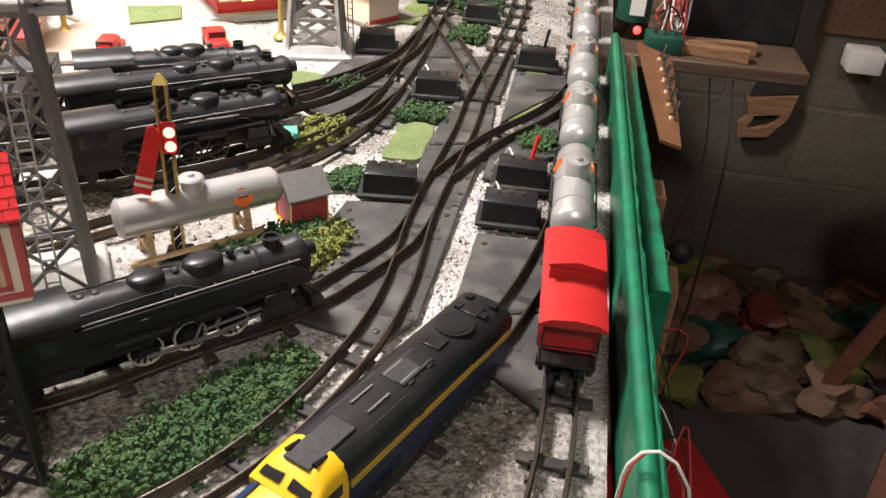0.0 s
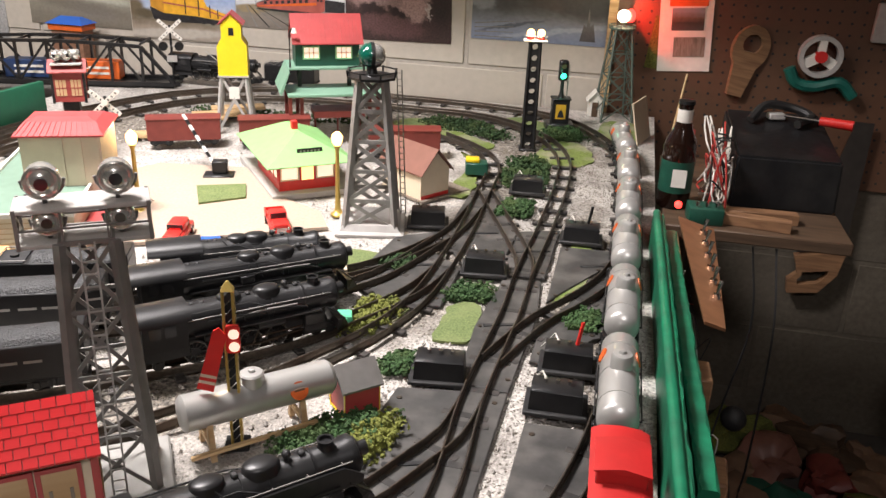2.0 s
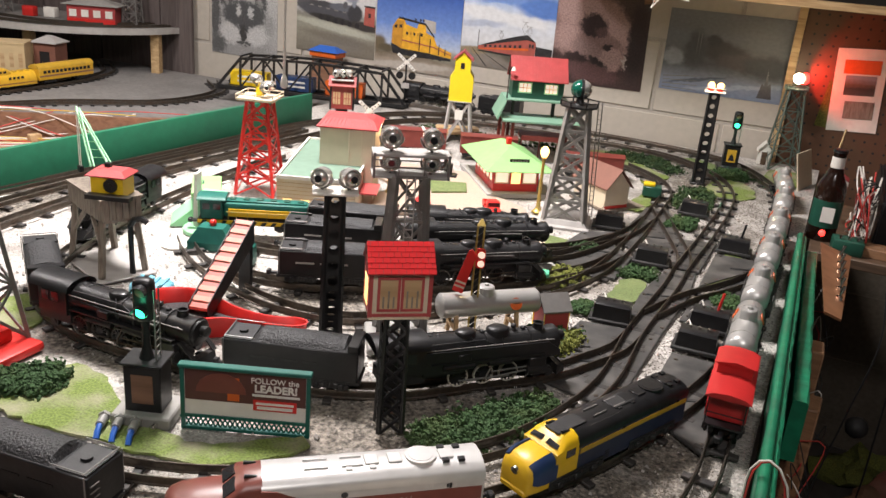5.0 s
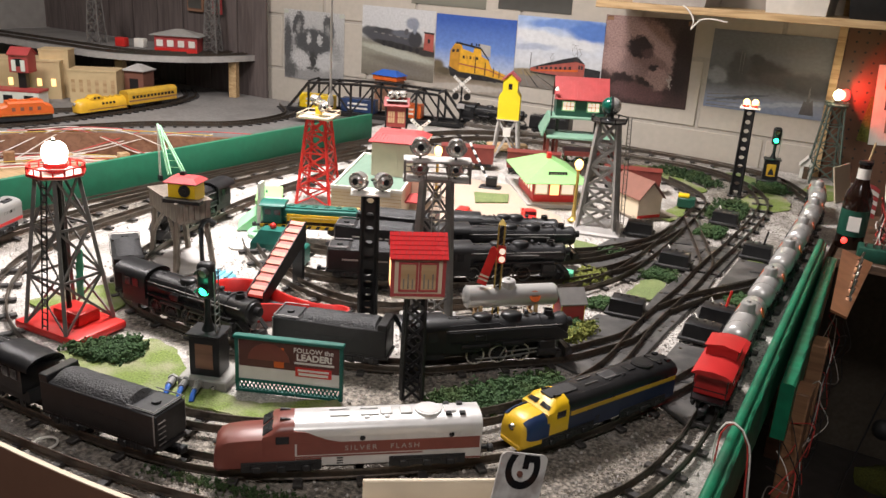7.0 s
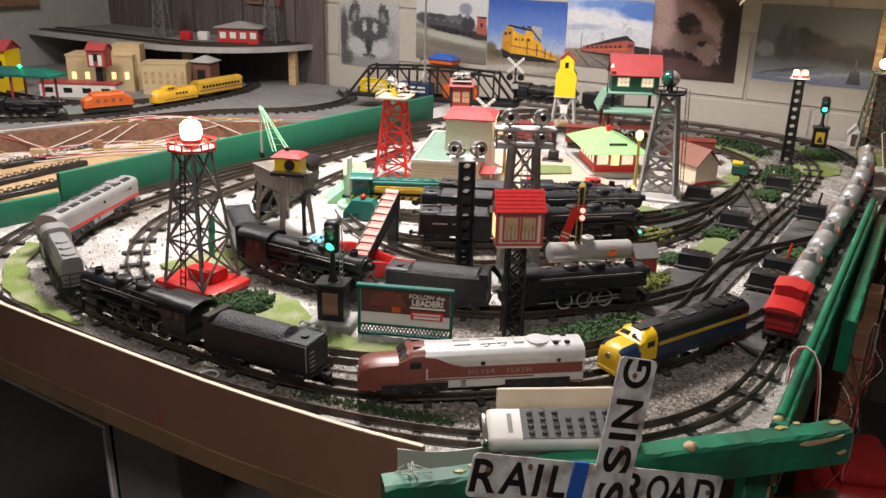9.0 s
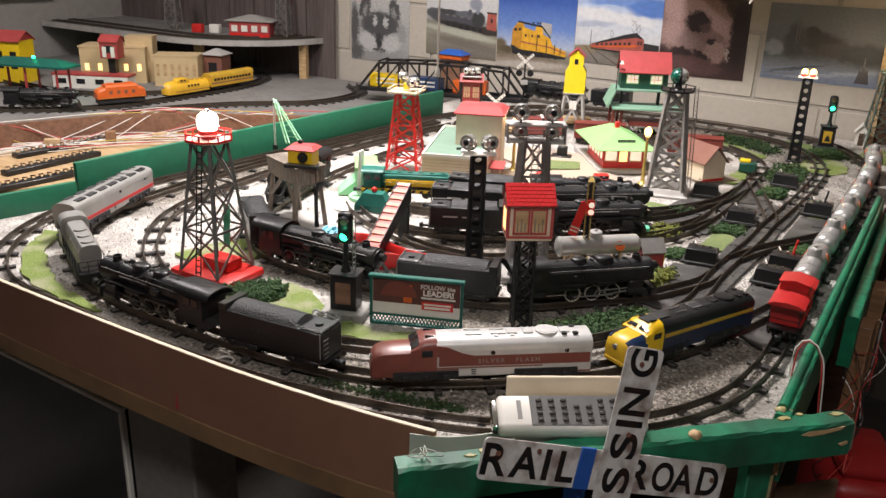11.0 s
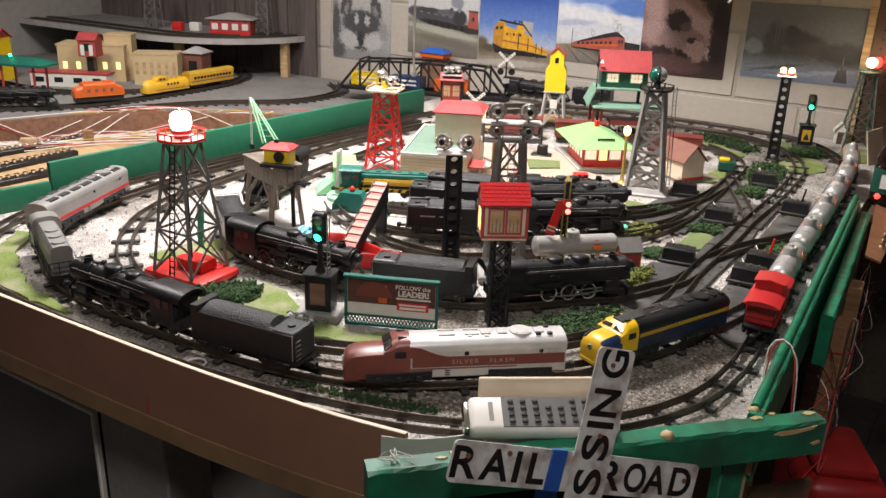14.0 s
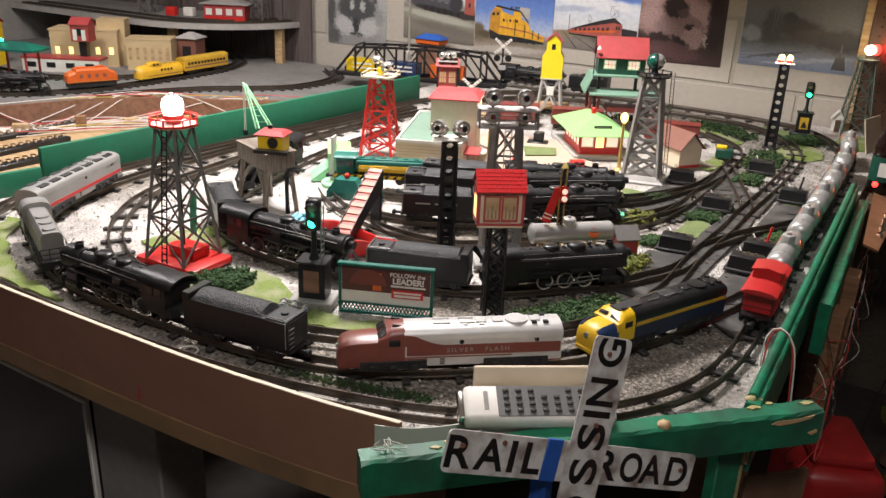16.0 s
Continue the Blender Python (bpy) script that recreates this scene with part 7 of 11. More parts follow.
for x, y, rz, lv in ((-0.348, 1.338, 8, None), (-0.226, 1.315, 2, None), (-0.222, 1.395, 2, "red"), (-0.352, 1.612, 6, None), (-0.236, 1.765, 2, "black"), (-0.342, 1.962, 4, None), (-0.466, 1.758, 12, None)):
    switch_machine(x, y, rz, lever=lv)
# ---- coaling bunker, loader and machines at the left of the yard ----
cl = thing("coaling_bunker", -1.041, 1.083, 0, -20.5, "weathered wooden coaling bunker on legs with a yellow cabin", "bunker")
for sx in (-1, 1):
    for sy in (-1, 1):
        q = B()
        bar(q, (sx * 0.053, sy * 0.032, 0.003), (sx * 0.047, sy * 0.024, 0.086), 0.0075)
        part("leg", q, "old_wood", cl)
for sy in (-1, 1):
    q = B()
    bar(q, (-0.050, sy * 0.028, 0.045), (-0.010, sy * 0.024, 0.086), 0.005)
    part("brace", q, "old_wood", cl)
    q = B()
    bar(q, (0.050, sy * 0.028, 0.045), (0.012, sy * 0.024, 0.086), 0.005)
    part("brace", q, "old_wood", cl)
q = B()
loft(q, [[(-w_, -d_, z), (w_, -d_, z), (w_, d_, z), (-w_, d_, z)] for w_, d_, z in ((0.052, 0.024, 0.082), (0.057, 0.028, 0.090), (0.058, 0.028, 0.1165))])
part("hopper", q, "old_wood", cl, soft=False)
for k in range(13):
    q = B()
    bx(q, -0.0535 + k * 0.0089, -0.0286, 0.0885, 0.0079, 0.0016, 0.028)
    part("plank", q, "old_wood", cl)
for s in (-1, 1):
    for k in range(6):
        q = B()
        bx(q, s * 0.0586, -0.0232 + k * 0.0093, 0.0885, 0.0016, 0.0082, 0.028)
        part("plank", q, "old_wood", cl)
q = B()
bx(q, 0, 0, 0.1165, 0.122, 0.062, 0.003)
part("deck", q, "old_wood", cl)
q = B()
bx(q, 0.004, 0, 0, 0.130, 0.085, 0.003, bev=0.001, seg=1)
part("slab", q, "lt_grey", cl, "grey ground slab")
CAB = pose(0.036, -0.002, 0.1195, 0, 0, 42)
q = B()
bx(q, 0, 0, 0, 0.046, 0.036, 0.029, bev=0.001, seg=1)
part("cabin", q, "yellow", cl, "yellow crane cabin", at=CAB)
q = B()
loft(q, [[(-a_, -b_, z), (a_, -b_, z), (a_, b_, z), (-a_, b_, z)] for a_, b_, z in ((0.028, 0.023, 0.0285), (0.028, 0.023, 0.0300), (0.020, 0.013, 0.0365), (0.008, 0.004, 0.0385))])
part("cabin_roof", q, "brick_red", cl, soft=False, at=CAB)
q = B()
cyl(q, (0.006, -0.018, 0.017), (0.006, -0.0215, 0.017), 0.0095, n=16)
cyl(q, (0.006, -0.0215, 0.017), (0.006, -0.0235, 0.017), 0.004, n=12)
part("winch_drum", q, "black", cl, at=CAB)
q = B()
bx(q, 0.006, -0.026, -0.0005, 0.062, 0.014, 0.006)
part("winch_tray", q, "black", cl, at=CAB)
q = B()
bx(q, -0.004, 0, 0.037, 0.008, 0.008, 0.007)
part("vent", q, "black", cl, at=CAB)
a = [Vector((-0.006, -0.014, 0.150)), Vector((0.010, 0.006, 0.150))]
tip = Vector((-0.095, 0.005, 0.216))
for p in a:
    q = B()
    tubes(q, [p, tip], 0.0017, 6)
    part("jib_leg", q, "pale_green", cl, "pale green crane jib")
    q = B()
    tubes(q, [p + Vector((0.012, 0, 0.003)), tip + Vector((0.010, 0, 0))], 0.0013, 5)
    part("jib_stay", q, "pale_green", cl)
for k in range(6):
    f = 0.15 + 0.13 * k
    q = B()
    bar(q, a[0] * (1 - f) + tip * f, a[1] * (1 - f) + tip * f, 0.001)
    part("jib_rung", q, "pale_green", cl)
for d in (-0.003, 0.003):
    q = B()
    tubes(q, [tip + Vector((d, 0, 0)), tip + Vector((d, 0, -0.092))], 0.0008, 4)
    part("hoist_line", q, "cable_white", cl)
q = B()
bx(q, tip.x, tip.y, 0.118, 0.009, 0.006, 0.009)
part("hook_block", q, "black", cl)
q = B()
tubes(q, [(0, 0, 0), (0, 0, 0.075), (0.005, 0, 0.084), (0.015, 0, 0.086), (0.023, 0, 0.080)], 0.0045, 8)
tagged(part("water_spout", q, "black", None, at=pose(-0.985, 1.075, 0, 0, 0, 35)), "black bent water spout pipe beside the track", "water spout")

ld = thing("log_loader", -1.030, 1.285, 0, 22, "pale green loader tower on a round foot", "loader")
q = B()
lathe(q, [(0.040, 0), (0.040, 0.006), (0.034, 0.010), (0.0, 0.010)], 0, 0, 20)
part("foot", q, "pale_green", ld)
q = B()
bx(q, 0.010, 0, 0.010, 0.040, 0.034, 0.058, bev=0.001, seg=1)
part("housing", q, "pale_green", ld)
q = B()
loft(q, [[(-0.020, v, 0.010), (-0.012, v, 0.010), (-0.012, v, 0.100), (-0.016, v, 0.100)] for v in (-0.012, 0.012)])
part("fin", q, "white", ld, "pale upright fin")
tb = thing("teal_box", -0.972, 1.232, 0, 22, "teal green housing with a red lamp on top", "box")
q = B()
loft(q, [[(-0.036, -0.020, 0), (0.036, -0.020, 0), (0.036, 0.020, 0), (-0.036, 0.020, 0)], [(-0.036, -0.020, 0.012), (0.036, -0.020, 0.012), (0.036, 0.020, 0.012), (-0.036, 0.020, 0.012)], [(-0.020, -0.014, 0.036), (0.020, -0.014, 0.036), (0.020, 0.014, 0.036), (-0.020, 0.014, 0.036)]])
part("housing", q, "teal", tb, soft=False)
q = B()
ball(q, 0, 0, 0.041, 0.006, n=10)
part("lamp", q, "red", tb)
q = B()
bx(q, -0.885, 1.195, 0, 0.034, 0.040, 0.034, 20, 0.003, 1)
tagged(part("teal_bin", q, "teal", None), "teal plastic bin below the conveyor", "bin")
tr = thing("red_hopper", -0.785, 1.005, 0, 25, "red moulded coal tray under the conveyor", "tray")
pts = [(p.x, p.y) for p in spline([(-0.072, -0.034), (-0.088, 0.0), (-0.075, 0.028), (-0.040, 0.040), (-0.005, 0.030), (0.030, 0.013), (0.075, 0.010), (0.112, 0.012), (0.124, 0.0), (0.112, -0.013), (0.070, -0.015), (0.030, -0.024), (0.0, -0.043), (-0.035, -0.054), (-0.072, -0.034)], 0.008)][:-1]


def rim(x):
    f = min(1, max(0, (x + 0.03) / 0.12))
    return 0.036 - 0.017 * f * f * (3 - 2 * f)


def inset(k):
    return [(x - k * (x - (-0.03 if x < 0.02 else x)) / max(0.03, abs(x + 0.03)), y * (1 - k / max(0.012, abs(y)) if abs(y) > k else 0.2)) for x, y in pts]


q = B()
loft(q, [[(x, y, 0.0) for x, y in inset(0.006)], [(x, y, rim(x) * 0.9) for x, y in inset(0.0008)], [(x * 1.02, y * 1.03, rim(x)) for x, y in pts], [(x, y, rim(x)) for x, y in inset(0.0016)], [(x, y, rim(x) - 0.002) for x, y in inset(0.003)], [(x, y, 0.010) for x, y in inset(0.007)]])
part("tray", q, "red", tr)
q = B()
loft(q, [[(x, y, 0.0105) for x, y in inset(0.009)], [(x, y, rim(x) * 0.5) for x, y in inset(0.007)], [(x * 0.8, y * 0.4, rim(x) * 0.68) for x, y in inset(0.02)]])
part("coal", q, "coal", tr, "black coal in the tray")
cv = thing("conveyor", -0.785, 0.985, 0, 0, "red and cream slatted conveyor ramp rising from the tray", "conveyor")
a, c = Vector((0.0, 0.0, 0.036)), Vector((-0.038, 0.140, 0.104))
wv = (c - a).cross(Vector((0, 0, 1))).normalized() * 0.0118
for k in range(18):
    q = B()
    p0, p1 = a + (c - a) * k / 18, a + (c - a) * (k + 0.9) / 18
    up = Vector((0, 0, 0.0022 if k % 2 else 0.0))
    loft(q, [[p0 - wv + up, p0 + wv + up, p1 + wv + up, p1 - wv + up], [p0 - wv - Vector((0, 0, 0.004)), p0 + wv - Vector((0, 0, 0.004)), p1 + wv - Vector((0, 0, 0.004)), p1 - wv - Vector((0, 0, 0.004))]])
    part("slat", q, "conveyor_b" if k % 2 else "conveyor_a", cv)
for s in (-1, 1):
    q = B()
    loft(q, [[a + wv * s * 1.02 - Vector((0, 0, 0.018)), a + wv * s * 1.02 + Vector((0, 0, 0.004)), c + wv * s * 1.02 + Vector((0, 0, 0.004)), c + wv * s * 1.02 - Vector((0, 0, 0.030))], [a + wv * s * 1.12 - Vector((0, 0, 0.018)), a + wv * s * 1.12 + Vector((0, 0, 0.004)), c + wv * s * 1.12 + Vector((0, 0, 0.004)), c + wv * s * 1.12 - Vector((0, 0, 0.030))]])
    part("side_plate", q, "black", cv)
q = B()
bar(q, c - Vector((0, 0, 0.03)), (c.x, c.y, 0), 0.02, 0.006)
part("support", q, "black", cv)
bt = thing("blue_tank", -0.905, 1.030, 0, 20, "light blue ribbed tank beside the locomotive", "tank")
q = B()
bx(q, 0, 0, 0, 0.055, 0.034, 0.026, bev=0.008, seg=3)
part("body", q, "sky_blue", bt)
q = B()
for k in range(4):
    bx(q, -0.018 + k * 0.012, 0, 0.0255, 0.005, 0.028, 0.003, bev=0.001, seg=1)
cyl(q, (0.0, 0, 0.026), (0.0, 0, 0.032), 0.004, n=10)
part("rib", q, "sky_blue", bt)
q = B()
lathe(q, [(0.022, 0), (0.022, 0.003), (0.015, 0.006), (0.001, 0.008)], -1.02, 1.20, 18)
tagged(part("white_dish", q, "white", None), "white round dish lying on the ballast", "dish")
# green and yellow diesel behind the sidings
gd = thing("green_diesel", -0.950, 1.309, TOP, 30, "dark green switcher diesel with yellow side panels and black hazard marks", "locomotive")
q = B()
bx(q, 0.020, 0, 0.024, 0.138, 0.032, 0.024, bev=0.004, seg=2)
part("hood", q, "teal", gd)
q = B()
bx(q, 0.020, 0, 0.048, 0.130, 0.020, 0.003, bev=0.001, seg=1)
part("hood_top", q, "teal", gd, "raised ribbed hood top")
for k in range(6):
    q = B()
    bx(q, -0.035 + 0.022 * k, 0, 0.0505, 0.010, 0.012, 0.0025, bev=0.0006, seg=1)
    part("roof_hatch", q, "dk_green", gd)
q = B()
bx(q, -0.067, 0, 0.020, 0.036, 0.040, 0.034, bev=0.002, seg=1)
part("cab", q, "teal", gd)
q = B()
loft(q, [[(u, 0.023 * math.cos(a_), 0.053 + 0.006 * math.sin(a_)) for a_ in [math.pi * k / 10 for k in range(11)]] for u in (-0.090, -0.044)])
part("cab_roof", q, "teal", gd)
for s in (-1, 1):
    for u in (-0.075, -0.058):
        q = B()
        bx(q, u, s * 0.0203, 0.037, 0.011, 0.001, 0.010)
        part("cab_window", q, "glass_dark", gd)
    q = B()
    bx(q, 0.010, s * 0.0170, 0.026, 0.100, 0.0016, 0.013, bev=0.0004, seg=1)
    part("side_panel", q, "diesel_yellow", gd, "yellow side panel")
    q = B()
    bx(q, 0, s * 0.0205, 0.014, 0.178, 0.0016, 0.006)
    sill = part("side_sill", q, "diesel_yellow", gd, "yellow sill with black hazard marks")
    for k in range(11):
        q = B()
        loft(q, [[(-0.084 + 0.016 * k + du, s * (0.0214 + e_), z_) for du, z_ in ((0, 0.0142), (0.007, 0.0142), (0.011, 0.0198), (0.004, 0.0198))] for e_ in (0, 0.0004)])
        part("hazard_mark", q, "black", sill)
    q = B()
    tubes(q, [(-0.044, s * 0.0195, 0.034), (0.086, s * 0.0195, 0.034)], 0.0006, 5)
    for k in range(5):
        bar(q, (-0.040 + 0.031 * k, s * 0.0195, 0.020), (-0.040 + 0.031 * k, s * 0.0195, 0.034), 0.0009)
    part("handrail", q, "brass", gd)
q = B()
bx(q, 0, 0, 0.012, 0.180, 0.040, 0.008, bev=0.001, seg=1)
part("footplate", q, "black_matte", gd)
for u in (-0.055, 0.055):
    truck_frame(gd, u)
coupler(gd, -0.096, -1)
coupler(gd, 0.096, 1)
mh = thing("machine_house", -1.0765, 1.339, 0, 130, "pale green plastic machine house with a seamed lid and sloping apron", "machine house")
q = B()
bx(q, 0, 0, 0, 0.104, 0.048, 0.052, bev=0.0015, seg=1)
part("body", q, "pale_green", mh)
q = B()
bx(q, 0, 0, 0.0525, 0.106, 0.050, 0.008, bev=0.002, seg=2)
part("lid", q, "green_roof", mh, "pale green lid")
q = B()
bx(q, 0.010, 0.006, 0.0605, 0.016, 0.003, 0.0012)
part("slot", q, "dk_green", mh)
q = B()
loft(q, [[(u, 0.0242, 0.0), (u, 0.060, 0.0), (u, 0.058, 0.004), (u, 0.0242, 0.030)] for u in (-0.050, 0.020)])
part("apron", q, "pale_green", mh, "sloping apron", soft=False)
for x, y, rz, m_, lab in ((-1.02, 2.03, 27, "boxcar", "brown-red boxcar on the rear siding"), (-0.86, 2.09, 27, "boxcar", "brown-red boxcar half hidden behind the tower"), (-0.60, 2.10, 20, "boxcar", "brown-red boxcar behind the shed")):
    t = thing("boxcar", x, y, 0.004, rz, lab, "boxcar", "red boxcars")
    q = B()
    bx(q, 0, 0, 0.012, 0.135, 0.042, 0.042, bev=0.001, seg=1)
    part("body", q, m_, t)
    q = B()
    loft(q, [[(u, v, z) for v, z in ((-0.0225, 0.054), (0, 0.059), (0.0225, 0.054), (0.0225, 0.053), (-0.0225, 0.053))] for u in (-0.069, 0.069)])
    part("roof", q, m_, t)
    for s in (-1, 1):
        q = B()
        bx(q, 0, s * 0.0214, 0.014, 0.034, 0.0014, 0.038)
        part("sliding_door", q, m_, t)
    for u in (-0.042, 0.042):
        truck_frame(t, u)
for x, y, rz, m_ in ((-0.445, 2.03, 12, "dk_green"), (-0.80, 2.02, 30, "dk_green")):
    t = thing("flatcar_load", x, y, 0.004, rz, "small dark green car with a yellow load", "flatcar", "green flatcars")
    q = B()
    bx(q, 0, 0, 0.004, 0.055, 0.042, 0.030, bev=0.002, seg=1)
    part("body", q, m_, t)
    q = B()
    bx(q, -0.01, 0, 0.034, 0.034, 0.03, 0.010, bev=0.003, seg=2)
    part("load", q, "yellow" if x > -0.5 else "orange", t)
    t.matrix_basis = t.matrix_basis @ Matrix.Diagonal((0.72, 0.72, 0.72, 1))

# red cabin with lamps, flag, and footbridge boards behind the freight house
rc = thing("red_gateman_cabin", -1.150, 1.885, 0.026, 30, "red gateman's cabin on a dark post with chrome lamps", "cabin")
q = B()
bx(q, 0, 0, -0.026, 0.03, 0.03, 0.111)
part("post", q, "black", rc)
q = B()
bx(q, 0, 0, 0.085, 0.060, 0.046, 0.050)
part("wall", q, "cabin_red", rc)
for sx in (-1, 1):
    for sy in (-1, 1):
        q = B()
        bx(q, sx * 0.0295, sy * 0.0225, 0.083, 0.005, 0.005, 0.054)
        part("corner_post", q, "black", rc)
q = B()
for s in (-1, 1):
    loft(q, [[(u, s * 0.029, 0.136), (u, s * 0.029, 0.138), (u, 0, 0.157), (u, 0, 0.155)] for u in (-0.036, 0.036)])
part("roof", q, "cabin_red", rc)
for u in (-0.014, 0.014):
    q = B()
    bx(q, u, -0.0234, 0.096, 0.019, 0.001, 0.028)
    fr = part("window", q, "tan", rc)
    for k in range(2):
        q = B()
        bx(q, u - 0.003 + 0.006 * k, -0.0241, 0.096, 0.0014, 0.0008, 0.028)
        part("muntin", q, "cabin_red", fr)
    q = B()
    bx(q, u, -0.0241, 0.109, 0.019, 0.0008, 0.0014)
    part("muntin", q, "cabin_red", fr)
q = B()
bx(q, 0, -0.014, 0.149, 0.058, 0.024, 0.003, bev=0.0006, seg=1)
part("lamp_tray", q, "lt_grey", rc)
for k in range(3):
    floodlight(rc, -0.017 + 0.016 * k, -0.014 + 0.004 * k, 0.152, -100 + 40 * k, 0.0088)
rc.matrix_basis = pose(-1.150, 1.885, 0.0256, 0, 0, 30) @ Matrix.Diagonal((0.87, 0.87, 0.99, 1))
fl = thing("small_flag", -1.165, 1.880, 0, 0, "small striped flag on a thin staff", "flag")
q = B()
cyl(q, (0, 0, 0), (0, 0, 0.115), 0.0012, n=6)
part("staff", q, "lt_grey", fl)
for k, m_ in enumerate(("red", "white", "blue")):
    q = B()
    loft(q, [[(0.001, 0, 0.085 + 0.009 * k), (0.012, -0.003, 0.083 + 0.009 * k), (0.022, 0.001, 0.078 + 0.009 * k), (0.022, 0.001, 0.087 + 0.009 * k), (0.012, -0.003, 0.092 + 0.009 * k), (0.001, 0, 0.094 + 0.009 * k)], [(0.001, 0.0006, 0.085 + 0.009 * k), (0.012, -0.0024, 0.083 + 0.009 * k), (0.022, 0.0016, 0.078 + 0.009 * k), (0.022, 0.0016, 0.087 + 0.009 * k), (0.012, -0.0024, 0.092 + 0.009 * k), (0.001, 0.0006, 0.094 + 0.009 * k)]])
    part("stripe", q, m_, fl)
for k in range(5):
    q = B()
    bx(q, -1.10 + 0.035 * k * 0.5, 2.06 + 0.055 * k, 0.004 + (0.012 if k == 2 else 0.003 * k), 0.115, 0.036, 0.007, 24 + 2 * k, 0.001, 1)
    tagged(part("crossing_plank", q, "raw_wood", None), "pale wooden ramp plank over the rear tracks", "plank", "ramp planks")
wp = thing("pull_cord", -0.748, 1.106, 0.300, 0, "thin white pull cord with a white knob hanging from the ceiling", "cord")
q = B()
cyl(q, (0, 0, 0.012), (0, 0, 1.25), 0.0016, n=6)
part("cord", q, "cable_white", wp)
q = B()
lathe(q, [(0.0012, 0.018), (0.0030, 0.014), (0.0044, 0.008), (0.0046, 0.002), (0.003, 0.0), (0.0005, 0.0)], n=12)
part("knob", q, "white", wp)

# truss bridge in the far corner
br = thing("truss_bridge", -1.60, 2.44, 0, 16, "black steel truss bridge in the far corner", "bridge")
hl, hh = 0.30, 0.095
for s in (-1, 1):
    n_ = 8
    for k in range(n_):
        u0, u1 = -hl + 2 * hl * k / n_, -hl + 2 * hl * (k + 1) / n_
        z0 = 0 if k == 0 else hh + 0.014 * math.sin(math.pi * k / n_)
        z1 = 0 if k == n_ - 1 else hh + 0.014 * math.sin(math.pi * (k + 1) / n_)
        mem = [("top_chord", (u0, s * 0.045, max(z0, 0.01)), (u1, s * 0.045, max(z1, 0.01)), 0.008)]
        if 0 < k:
            mem.append(("upright", (u0, s * 0.045, 0.01), (u0, s * 0.045, z0), 0.006))
            if k < n_ - 1:
                mem.append(("diagonal", (u0, s * 0.045, 0.012 if k % 2 else z0), (u1, s * 0.045, z1 if k % 2 else 0.012), 0.005))
        for nm, p0, p1, wd in mem:
            q = B()
            bar(q, p0, p1, wd)
            part(nm, q, "black", br)
    q = B()
    bar(q, (-hl, s * 0.045, 0.010), (hl, s * 0.045, 0.010), 0.010)
    part("bottom_chord", q, "black", br)
for k in range(1, 8):
    u = -hl + 2 * hl * k / 8
    q = B()
    bar(q, (u, -0.045, hh + 0.012), (u, 0.045, hh + 0.012), 0.005)
    part("top_strut", q, "black", br)
q = B()
bx(q, 0, 0, 0.0, 2 * hl, 0.084, 0.006)
part("floor", q, "black", br)
for u, m_, lab in ((-0.06, "navy", "blue boxcar standing inside the bridge"), (0.10, "orange", "orange car standing inside the bridge"), (-0.21, "yellow", "yellow car standing inside the bridge")):
    p = Matrix.Rotation(radians(16), 3, "Z") @ Vector((u, 0, 0))
    t = thing("bridge_car", -1.60 + p.x, 2.44 + p.y, 0.0065, 16, lab, "boxcar")
    q = B()
    bx(q, 0, 0, 0.006, 0.12, 0.040, 0.045, bev=0.002, seg=1)
    part("body", q, m_, t)
    q = B()
    for k in range(2):
        bx(q, 0.0, -0.0204, 0.018 + 0.014 * k, 0.07, 0.0006, 0.006)
    part("lettering", q, "white", t, "illegible white lettering bars")
q = B()
loft(q, [[(-0.05, -0.03, 0), (0.05, -0.03, 0), (0.05, 0.03, 0), (-0.05, 0.03, 0)], [(-0.05, -0.03, 0.016), (0.05, -0.03, 0.016), (0.05, 0.03, 0.016), (-0.05, 0.03, 0.016)]])
t = thing("far_house", -1.66, 2.60, 0.0, 0, "little orange house with a blue roof by the wall", "house")
part("wall", q, "orange", t, at=pose(0, 0, 0.105))
q = B()
loft(q, [[(-0.055, -0.035, 0.121), (0.055, -0.035, 0.121), (0.055, 0.035, 0.121), (-0.055, 0.035, 0.121)], [(-0.03, -0.005, 0.138), (0.03, -0.005, 0.138), (0.03, 0.005, 0.138), (-0.03, 0.005, 0.138)]])
part("roof", q, "blue", t, soft=False)
q = B()
bx(q, 0, 0, 0, 0.09, 0.05, 0.105)
part("stand", q, "brown_wood", t)
# black freight engine near the wall
steam_locomotive(-1.22, 2.545, 5, "black steam locomotive near the back wall", L=0.22)
tender(-1.02, 2.56, 3, "black tender near the back wall", L=0.13)

# back corner: grey tower with a glowing lamp, white cottage, leaning card
bk = thing("back_corner_tower", -0.226, 2.578, 0, 18, "grey-green lattice tower with a glaring lamp", "tower")
M["tower_green"] = node_mat("grey_green_enamel", (0.10, 0.13, 0.11), 0.5, 0.2, 0.12, 60, 0.06)
lattice(bk, 0.205, 0.074, 0.036, "tower_green", 4, 0.004, 0.0026)
deck(bk, 0.205, 0.056, 0.056, "tower_green", 0.010, "tower_green", octo=True)
q = B()
ball(q, 0, 0, 0.234, 0.0135, n=16)
part("globe", q, M.setdefault("bulb_greenish", glow_mat("greenish_bulb", (1.0, 0.95, 0.62), 16)), bk, "glaring pale bulb")
q = B()
cyl(q, (0.010, 0.006, 0.234), (0.020, 0.012, 0.234), 0.013, 0.015, n=16)
part("red_shade", q, "lamp_red", bk, "glowing red lens")
